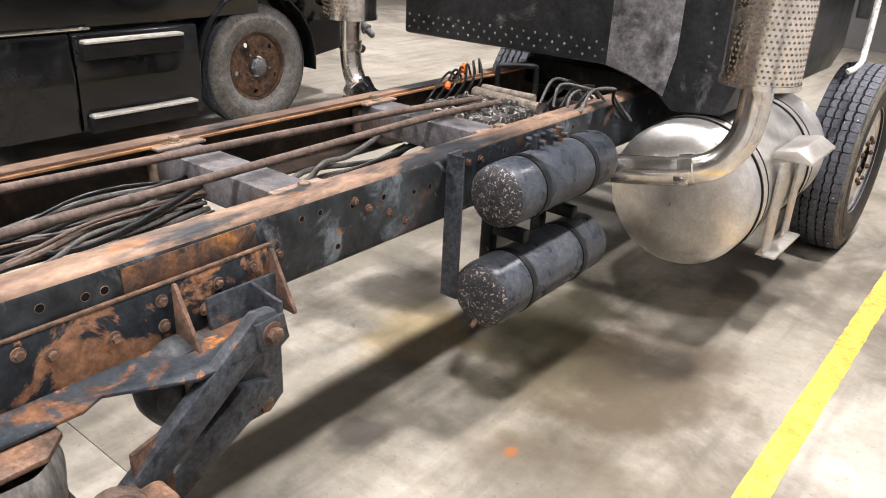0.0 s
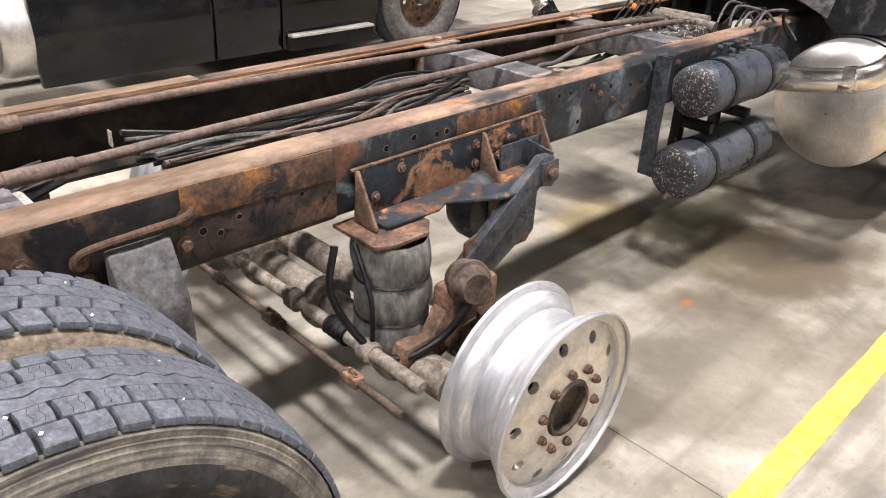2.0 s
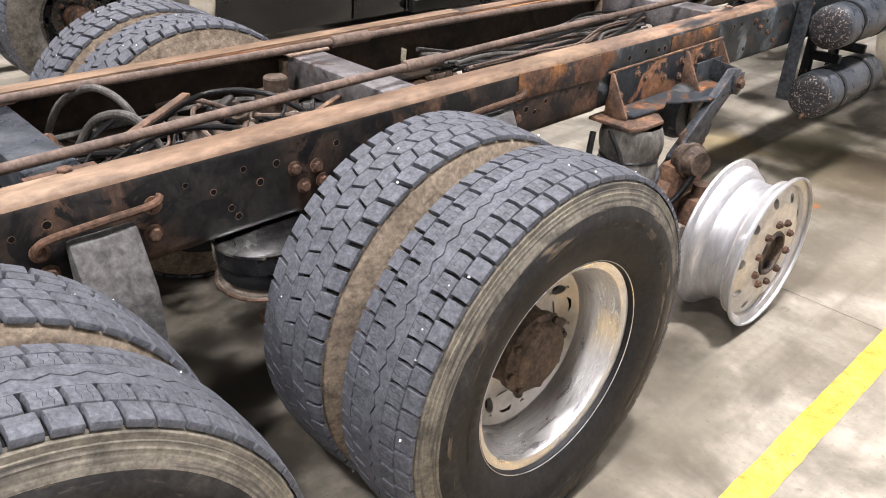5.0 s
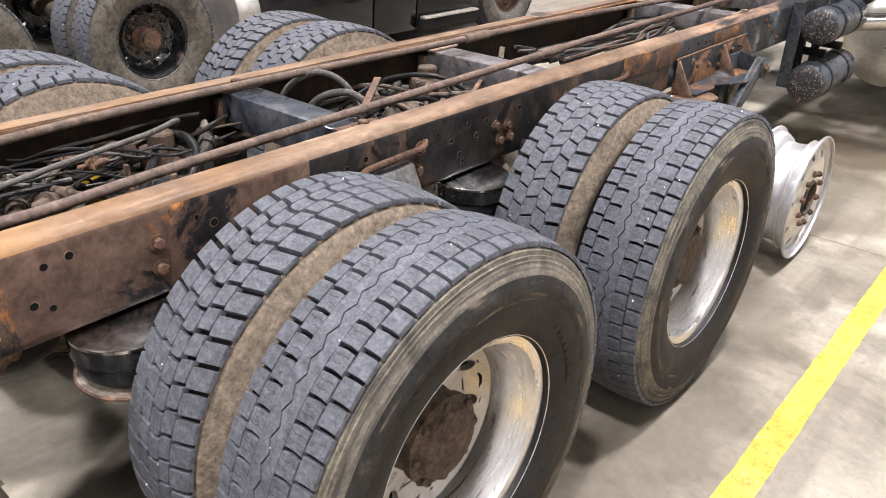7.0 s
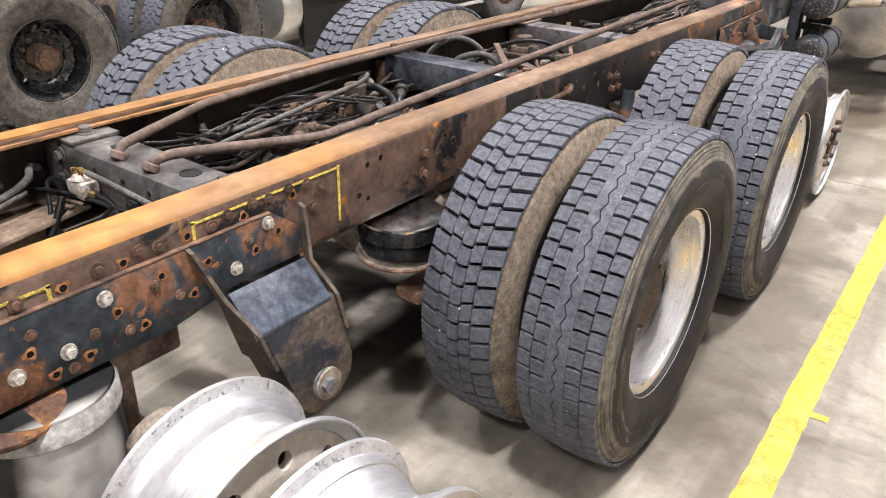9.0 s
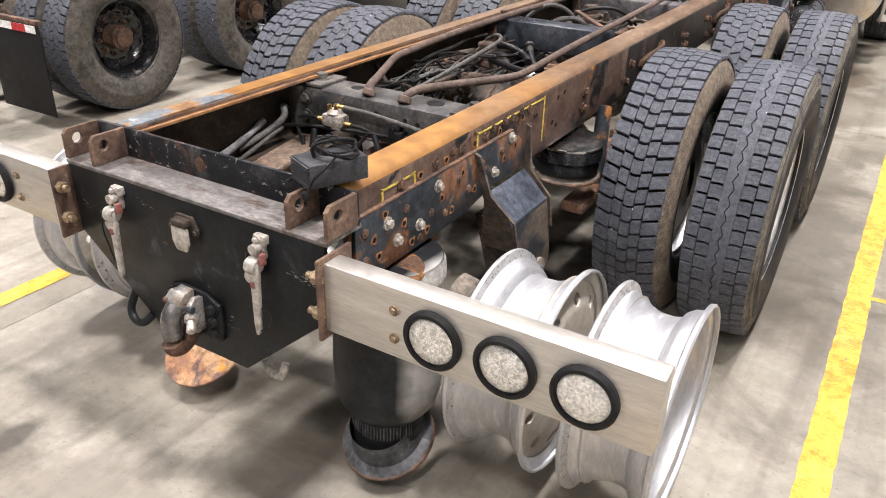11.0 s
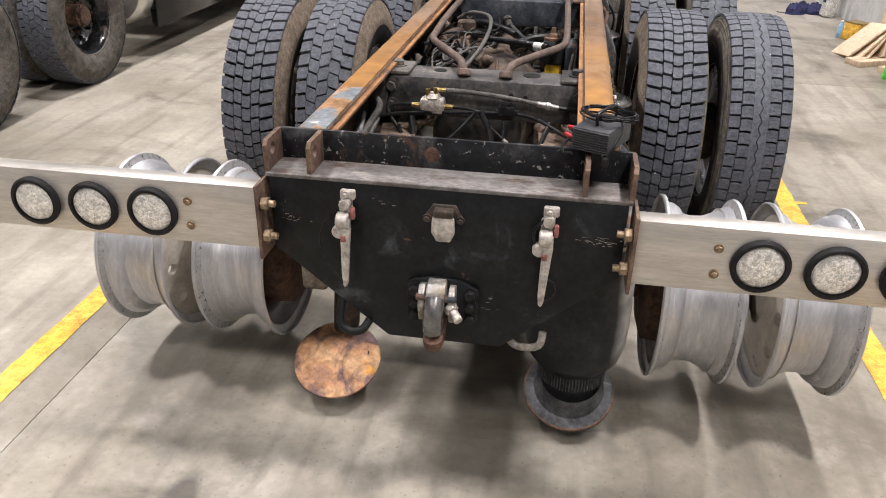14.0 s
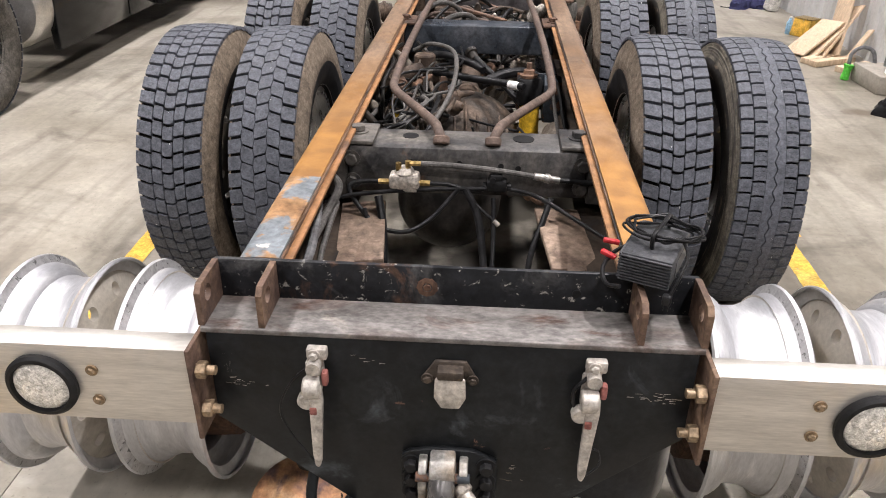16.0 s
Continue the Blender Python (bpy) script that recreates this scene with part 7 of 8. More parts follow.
        for q in (0.1, 0.5, 0.9):
            p = Vector((-0.20, cy + 0.1, 0.86)).lerp(Vector((0.26, cy - 0.05, 0.90)), q)
            cyl(t, p - Vector((0.02, 0, 0)), p + Vector((0.02, 0, 0)), 0.034, n=12)
        part("torque_rod", t, M_dusty, truck, "dusty torque rod")
        t = B()
        bx(t, (0.02, cy + 0.32, 0.95), (0.02, 0.30, 0.012), 0.002, rot=(0, 0, 28))
        part("stay", t, M_rust_plate, truck)
        t = B()
        cyl(t, (0.02, cy + 0.3, 0.68), (0.02, cy + 1.2, 0.74), 0.05, n=20, bev=0.006)
        part("drive_shaft", t, M_grime, truck)
    for pts, r, m in (
            ([(-0.34, 2.72, 0.88), (-0.30, 2.78, 1.02), (-0.20, 2.86, 1.085), (-0.10, 2.92, 1.03), (-0.06, 2.95, 0.88)], 0.012, M_hose_grey),
            ([(-0.26, 2.78, 0.86), (-0.20, 2.84, 0.98), (-0.10, 2.90, 1.02), (-0.02, 2.94, 0.98), (0.0, 2.98, 0.86)], 0.014, M_hose_grey),
            ([(0.02, 2.0, 0.92), (0.12, 2.06, 0.95), (0.22, 2.12, 0.94), (0.30, 2.10, 0.90)], 0.022, M_hose),
            ([(-0.30, 3.05, 0.88), (-0.18, 3.2, 1.0), (-0.02, 3.35, 1.02), (0.08, 3.5, 0.92)], 0.010, M_hose),
            ([(0.05, 2.75, 0.92), (0.12, 2.9, 1.02), (0.16, 3.1, 1.01), (0.12, 3.3, 0.90)], 0.010, M_hose)):
        part("air_hose", tube(B(), pts, r, 10, 6), m, truck)
    st = B()
    bx(st, (-0.02, 2.96, 1.02), (0.028, 0.46, 0.012), 0.002, rot=(0, 0, 38))
    part("stay", st, M_rust_plate, truck, "rusty flat stay")
    sh = B()
    cyl(sh, (0.232, 1.95, 0.58), (0.222, 1.948, 0.875), 0.040, n=20, bev=0.004)
    sk = part("shock_absorber", sh, M_yellow_shock, truck, "grimy yellow shock absorber")
    part("dust_cover", spin(B(), [(0.0, 0.046), (0.004, 0.052), (0.085, 0.054), (0.10, 0.046), (0.108, 0.03)], (0.222, 1.945, 0.868), (-0.05, 0.05, 1), 24), M_rubber, sk, "black dust cover")
    part("top_mount", spin(B(), [(0, 0.034), (0.012, 0.036), (0.016, 0.024), (0.030, 0.022), (0.034, 0.012), (0.058, 0.010)], (0.214, 1.947, 0.972), (0, 0.05, 1), 16), M_rust_plate, sk, "rusty red top nut")
    sw = part("shock_absorber", cyl(B(), (-0.315, 1.955, 0.58), (-0.310, 1.945, 0.905), 0.036, n=20, bev=0.004), M_yellow_shock, truck, "grimy yellow shock absorber")
    part("top_mount", spin(B(), [(0, 0.034), (0.014, 0.040), (0.040, 0.036), (0.048, 0.020), (0.066, 0.016), (0.07, 0.008)], (-0.310, 1.945, 0.900), (0, 0.05, 1), 16), M_hubgrime, sw, "dusty brown top mount")
    cb = B()
    bx(cb, (-0.345, 2.03, 0.905), (0.10, 0.12, 0.10), 0.02)
    cyl(cb, (-0.36, 1.99, 0.93), (-0.22, 2.06, 0.965), 0.030, n=16, bev=0.006)
    part("shock_bracket", cb, M_hubgrime, truck, "dusty brown cast bracket")
    mb = B()
    prism(mb, [(1.90, 0.80), (2.02, 0.80), (2.02, 0.965), (1.95, 0.98), (1.90, 0.955)], "x", 0.275, 0.345, 0.006)
    bx(mb, (0.25, 2.0, 0.90), (0.16, 0.014, 0.15), 0.004)
    part("shock_bracket", mb, M_black_worn, truck, "black bracket that holds the shock absorber")
    # torque rods, conduits and the arched hose over the rear drive axle
    for pts, r, m in (([(-0.26, 2.20, 0.975), (-0.15, 2.22, 0.985), (-0.03, 2.18, 0.965), (0.03, 2.10, 0.955)], 0.016, M_hose), ([(-0.20, 2.14, 0.935), (-0.05, 2.02, 0.945), (0.08, 1.93, 0.955), (0.192, 1.85, 0.96)], 0.015, M_hose),
                      ([(-0.275, 2.26, 0.99), (-0.20, 2.22, 1.03), (-0.10, 2.06, 1.045), (-0.07, 1.82, 1.035), (-0.085, 1.55, 1.0), (-0.14, 1.35, 0.95)], 0.009, M_hose_grey),
                      ([(-0.03, 2.26, 1.0), (-0.01, 2.20, 0.985), (0.09, 2.06, 0.93), (0.19, 1.92, 0.87)], 0.013, M_hose),
                      ([(-0.31, 1.52, 0.88), (-0.27, 1.66, 0.97), (-0.20, 1.80, 0.965), (-0.19, 1.90, 0.90), (-0.24, 1.86, 0.84)], 0.005, M_hose),
                      ([(-0.30, 1.45, 0.86), (-0.25, 1.62, 0.93), (-0.17, 1.74, 0.94), (-0.16, 1.84, 0.87)], 0.005, M_hose),
                      ([(-0.33, 1.60, 0.90), (-0.29, 1.72, 0.95), (-0.22, 1.78, 0.93), (-0.20, 1.72, 0.86)], 0.005, M_pipe),
                      ([(0.335, 1.22, 0.90), (0.32, 1.45, 0.95), (0.325, 1.75, 0.96), (0.33, 2.3, 0.95)], 0.007, M_hose),
                      ([(0.31, 1.25, 0.88), (0.30, 1.55, 0.93), (0.31, 1.85, 0.92), (0.32, 2.3, 0.93)], 0.007, M_hose_grey)):
        part("air_hose", tube(B(), pts, r, 12, 6), m, truck)
    part("pipe_sleeve", cyl(B(), (0.135, 1.888, 0.9575), (0.172, 1.862, 0.959), 0.0165, n=16), M_white, truck, "white band on a black conduit")
    part("fitting", spin(B(), [(0, 0.012), (0.004, 0.019), (0.035, 0.019), (0.038, 0.026), (0.055, 0.026), (0.06, 0.013)], (-0.005, 2.19, 0.975), (-0.3, 0.5, 0.35), 14), M_oil, truck)
    st = B()
    prism(st, [(-0.165, 0.80), (-0.10, 0.80), (-0.118, 0.955), (-0.14, 0.955)], "y", 1.98, 1.992, 0.002)
    part("stay", st, M_rust_plate, truck, "rusty upright stay beside the gear housing")
    dc = B()
    spin(dc, [(0.0, 0.235), (0.05, 0.232), (0.055, 0.240), (0.065, 0.240), (0.07, 0.226), (0.12, 0.205), (0.165, 0.165), (0.20, 0.11), (0.215, 0.05), (0.217, 0.0)], (-0.04, 1.98, 0.665), (0, -0.12, 1), 40)
    gh = part("gear_housing", dc, M_grime, truck, "oily black ribbed differential housing")
    for k in range(-3, 4):
        part("rib", tube(B(), [(-0.04 + 0.045 * k + (0.019 - abs(k) * 0.0012) * math.sin(e), 1.96 - (0.232 - abs(k) * 0.014) * math.sin(e), 0.672 + (0.214 - abs(k) * 0.018) * math.cos(e)) for e in (0.25, 0.6, 0.95, 1.3)], 0.006, 6, 3), M_hubgrime, gh)
    yk = B()
    cyl(yk, (-0.035, 2.16, 0.82), (-0.03, 2.62, 0.84), 0.045, n=24, bev=0.004)
    spin(yk, [(0, 0.05), (0.01, 0.062), (0.035, 0.062), (0.04, 0.05), (0.07, 0.048)], (-0.035, 2.12, 0.82), (0, 1, 0.03), 24)
    part("drive_shaft", yk, M_hubgrime, truck, "short dusty drive shaft with a flange")
    # bay behind the rear crossmember: valve, lines, bags' seats
    v = B()
    bx(v, (-0.176, 0.930, 0.942), (0.088, 0.058, 0.046), 0.012)
    bx(v, (-0.176, 0.930, 0.917), (0.074, 0.048, 0.010), 0.004)
    cyl(v, (-0.176, 0.930, 0.963), (-0.176, 0.930, 0.982), 0.030, 0.024, n=18, bev=0.004)
    lv = part("levelling_valve", v, M_cast, truck, "small cast valve with brass fittings")
    for a, b, r in (((-0.192, 0.92, 0.975), (-0.192, 0.92, 0.998), 0.009), ((-0.165, 0.925, 0.975), (-0.165, 0.925, 1.003), 0.009), ((-0.172, 0.925, 0.996), (-0.128, 0.925, 0.996), 0.008), ((-0.218, 0.93, 0.935), (-0.252, 0.93, 0.935), 0.009), ((-0.135, 0.925, 0.937), (-0.102, 0.925, 0.936), 0.009)):
        part("brass_fitting", cyl(B(), a, b, r, n=6), M_brass, lv)
    for pts, r, m in (
            ([(-0.128, 0.925, 0.996), (-0.02, 0.925, 0.992), (0.09, 0.93, 0.980), (0.20, 0.94, 0.962)], 0.0085, M_hose_grey),
            ([(0.26, 0.945, 0.952), (0.33, 0.95, 0.945), (0.40, 0.95, 0.94)], 0.008, M_hose),
            ([(-0.42, 0.87, 0.885), (-0.33, 0.89, 0.905), (-0.2, 0.91, 0.915), (-0.05, 0.92, 0.922), (0.06, 0.925, 0.925)], 0.0065, M_hose),
            ([(0.12, 0.93, 0.925), (0.20, 0.91, 0.915), (0.30, 0.84, 0.885), (0.38, 0.70, 0.89)], 0.0065, M_hose),
            ([(-0.252, 0.93, 0.935), (-0.30, 0.925, 0.935), (-0.335, 0.91, 0.925), (-0.315, 0.89, 0.885), (-0.25, 0.86, 0.825), (-0.17, 0.86, 0.808), (-0.10, 0.88, 0.84), (-0.04, 0.91, 0.90), (-0.02, 0.92, 0.925)], 0.007, M_hose),
            ([(-0.102, 0.925, 0.936), (-0.05, 0.925, 0.934), (0.02, 0.925, 0.918), (0.07, 0.925, 0.93)], 0.0065, M_hose),
            ([(-0.25, 0.90, 0.90), (-0.235, 0.86, 0.84), (-0.225, 0.80, 0.75), (-0.23, 0.72, 0.62)], 0.012, M_hose),
            ([(-0.29, 0.88, 0.87), (-0.26, 0.84, 0.80), (-0.21, 0.78, 0.72), (-0.18, 0.70, 0.60)], 0.007, M_hose),
            ([(0.0, 0.92, 0.922), (0.035, 0.90, 0.86), (0.055, 0.85, 0.77), (0.075, 0.76, 0.62)], 0.011, M_hose),
            ([(0.082, 0.92, 0.90), (0.086, 0.87, 0.80), (0.085, 0.80, 0.70), (0.085, 0.74, 0.60)], 0.007, M_hose),
            ([(0.0, 0.92, 0.915), (0.04, 0.905, 0.875), (0.085, 0.89, 0.84)], 0.005, M_hose),
            ([(0.245, 0.90, 0.91), (0.225, 0.86, 0.86), (0.19, 0.80, 0.76), (0.185, 0.74, 0.60)], 0.009, M_hose),
            ([(-0.40, 0.92, 0.95), (-0.375, 0.88, 0.965), (-0.355, 0.86, 0.94), (-0.375, 0.80, 0.90), (-0.40, 0.66, 0.86)], 0.012, M_hose_grey),
            ([(-0.40, 0.80, 0.93), (-0.385, 0.62, 0.88), (-0.39, 0.45, 0.85), (-0.38, 0.30, 0.83)], 0.012, M_castgrey),
            ([(-0.36, 0.85, 0.90), (-0.37, 0.65, 0.84), (-0.35, 0.45, 0.80), (-0.36, 0.28, 0.80)], 0.008, M_hose_grey)):
        part("air_hose", tube(B(), pts, r, 10, 6), m, truck)
    part("crimp_sleeve", spin(B(), [(0, 0.0105), (0.03, 0.0115), (0.032, 0.014), (0.045, 0.014), (0.047, 0.010), (0.075, 0.010)], (0.195, 0.94, 0.963), (1, 0.05, -0.16), 14), M_steel_worn, truck, "grey crimped hose end")
    part("crimp_sleeve", cyl(B(), (0.085, 0.89, 0.84), (0.10, 0.885, 0.828), 0.008, n=12), M_steel_worn, truck)
    s2 = B()
    bx(s2, (0.09, 0.935, 0.935), (0.058, 0.045, 0.036), 0.008)
    bx(s2, (0.088, 0.935, 0.960), (0.036, 0.036, 0.020), 0.005)
    cyl(s2, (0.050, 0.935, 0.930), (0.132, 0.935, 0.930), 0.011, n=10)
    cyl(s2, (0.078, 0.91, 0.955), (0.078, 0.96, 0.955), 0.010, n=10)
    part("check_valve", s2, M_rubber, truck)
    dm = B()
    spin(dm, [(0.0, 0.05), (0.01, 0.11), (0.05, 0.155), (0.12, 0.182), (0.24, 0.188), (0.34, 0.16)], (-0.07, 1.27, 0.69), (0, 1, -0.12), 40)
    part("gear_housing", dm, M_oil, truck, "oily black gear housing")
    cx = B()
    bx(cx, (0, 0.62, 0.585), (0.62, 0.05, 0.05), 0.008)
    part("cross_tube", cx, M_steel, truck, "bare steel cross tube")
    for s in (1, -1):
        w = B()
        prism(w, [(s * 0.15, 0.45), (s * 0.18, 0.62), (s * 0.215, 0.72), (s * 0.235, 0.76), (s * 0.36, 0.78), (s * 0.36, 0.45)], "y", 0.50, 0.512, 0.002)
        bx(w, (s * 0.285, 0.80, 0.835), (0.13, 0.34, 0.016), 0.004, rot=(3, s * 4, 6))
        bx(w, (s * 0.30, 0.70, 0.74), (0.05, 0.30, 0.20), 0.012)
        bx(w, (s * 0.32, 0.55, 0.62), (0.10, 0.26, 0.30), 0.02)
        part("axle_seat", w, M_plank, truck, "dusty rust-pink axle seat plate")
    tg = B()
    prism(tg, [(-0.352, 0.962), (-0.320, 0.962), (-0.326, 0.905), (-0.358, 0.905)], "y", 4.254, 4.256)
    part("paper_tag", tg, M_tape, truck, "manila paper tag wired to the rail")
    # fifth wheel leftovers ahead: a caked plate, orange clips, loops of line
    p = B()
    bx(p, (-0.02, 7.20, 1.00), (0.40, 0.38, 0.06), 0.02)
    for i in range(40):
        q = (rnd.uniform(-0.20, 0.16), rnd.uniform(7.03, 7.37), 1.035)
        bx(p, q, (rnd.uniform(.02, .05), rnd.uniform(.02, .05), rnd.uniform(.015, .03)), 0.005, rot=(rnd.uniform(-20, 20), rnd.uniform(-20, 20), rnd.uniform(0, 90)))
    part("caked_plate", p, M_caked, truck, "plate caked with salt and dirt")
    fr = B()
    tube(fr, [(-0.16, 7.56, 1.0), (-0.16, 7.56, 1.13), (-0.145, 7.575, 1.155), (-0.03, 7.675, 1.155), (-0.015, 7.69, 1.13), (-0.015, 7.69, 1.0)], 0.013, 10, 3)
    part("wire_bracket", fr, M_black_paint, truck)
    for x, y, z, ln in (((-0.226, 7.236, 1.085, 0.045), (-0.335, 7.50, 1.12, 0.070))):
        cl = B()
        bx(cl, (x, y, z), (0.026, ln, 0.022), 0.008, rot=(24, 0, 30))
        jc = part("jumper_clip", cl, M_orange_plastic, truck, "orange plastic cable clip")
        part("cable", tube(B(), [(x, y - ln * 0.4, z - 0.01), (x - 0.02, y - ln * 0.8, z - 0.05), (x - 0.03, y - ln, z - 0.10)], 0.006, 8, 4), M_hose, jc, "black cable of the clip")
    for i in range(6):
        part("air_hose", tube(B(), [(-0.30 + 0.012 * i, 7.10 + 0.05 * i, 0.95), (-0.27 + 0.01 * i, 7.2 + 0.06 * i, 1.07), (-0.31, 7.35 + 0.05 * i, 1.12 + 0.008 * i), (-0.37, 7.5 + 0.04 * i, 1.06)], 0.006, 8, 5), M_hose, truck)
    lg = B()
    cyl(lg, (-0.20, 7.42, 1.035), (0.20, 7.38, 1.03), 0.028, n=16, bev=0.005)
    cyl(lg, (-0.24, 7.55, 1.03), (0.10, 7.50, 1.04), 0.022, n=16, bev=0.005)
    part("cross_tube", lg, M_dusty, truck, "dusty tube behind the caked plate")
    for i in range(7):
        x = 0.22 + 0.035 * i
        hose((x, 7.352, 1.06), (x + 0.08, 7.716, 0.98), 0.007, -0.12, M_hose if i % 2 else M_hose_grey, 0.05)


clutter()


def settle(root, fixed=()):
    """Draws all that is bolted to a chassis to its true stations along y; wheels keep their shape."""
    done = set()
    for ob in root.children_recursive:
        top = ob
        while top.parent is not root:
            top = top.parent
        kind = top.name.split(".")[0]
        if kind in fixed or (kind == "wheel" and ob is not top):
            continue
        if ob.matrix_basis != Matrix.Identity(4):
            ob.location.y = 0.974 * ob.location.y - 0.083
        elif ob.data and ob.data.name not in done:
            done.add(ob.data.name)
            for v in ob.data.vertices:
                v.co.y = 0.974 * v.co.y - 0.083


settle(truck, ("tail_plate", "light_bar", "tail_air_spring", "tail_piston"))


# ---- the power supply left on the rail ----
def charger():
    t = thing("power_supply", (0.388, 0.112, 1.078), "black finned power supply with coiled cord on the frame end", "power supply")
    b = B()
    bx(b, (0, 0, 0.055), (0.13, 0.19, 0.085), 0.006)
    body = part("case", b, M_case, t, "black finned metal case")
    for i in range(9):
        part("fin", bx(B(), (0, -0.097, 0.020 + i * 0.0088), (0.128, 0.008, 0.0034), 0.001), M_case, body)
        part("fin", bx(B(), (-0.067, 0, 0.020 + i * 0.0088), (0.006, 0.186, 0.0034), 0.001), M_case, body)
    lb = B()
    bx(lb, (0.0655, 0.0, 0.05), (0.002, 0.09, 0.05), 0)
    part("label_plate", lb, M_grey_panel, body)
    rnd = random.Random(3)
    c = B()
    pts = []
    for i in range(46):
        a = i * 0.62
        r = 0.055 + rnd.uniform(-0.012, 0.016)
        pts.append((0.01 + 1.5 * r * math.cos(a), 0.02 + r * 0.9 * math.sin(a), 0.105 + 0.0006 * i + rnd.uniform(0, 0.012)))
    tube(c, pts, 0.0036, 8, 3)
    tube(c, [(0.06, 0.0, 0.12), (0.09, -0.05, 0.10), (0.085, -0.09, 0.06), (0.075, -0.105, 0.02), (0.07, -0.11, 0.005)], 0.0042, 8, 6)
    tube(c, [(-0.06, 0.05, 0.05), (-0.11, 0.02, 0.02), (-0.12, -0.04, 0.0), (-0.09, -0.10, -0.005), (-0.05, -0.12, 0.01)], 0.006, 8, 6)
    part("cord", c, M_hose, t, "coiled black cord")
    tie = B()
    tube(tie, [(0.0, -0.05, 0.10), (0.0, -0.052, 0.14), (0.01, 0.0, 0.152), (0.01, 0.07, 0.14), (0.01, 0.08, 0.10)], 0.006, 8, 5)
    part("cord_tie", tie, M_hose, t)
    pg = B()
    bx(pg, (0.068, -0.112, 0.0), (0.022, 0.018, 0.03), 0.004)
    for s in (-0.006, 0.006):
        bx(pg, (0.068 + s, -0.114, -0.024), (0.002, 0.006, 0.02), 0)
    part("plug", pg, M_hose, t)
    for k, (x, y, z) in enumerate(((-0.13, 0.05, 0.012), (-0.12, 0.0, 0.0))):
        rc = B()
        bx(rc, (x, y, z + 0.02), (0.045, 0.016, 0.013), 0.004, rot=(0, 10, 20 - 30 * k))
        part("terminal_clip", rc, M_red, t, "red cable clip")
    t.rotation_euler = (0, 0, radians(-24))
    t.scale = (0.74, 0.82, 0.70)


charger()


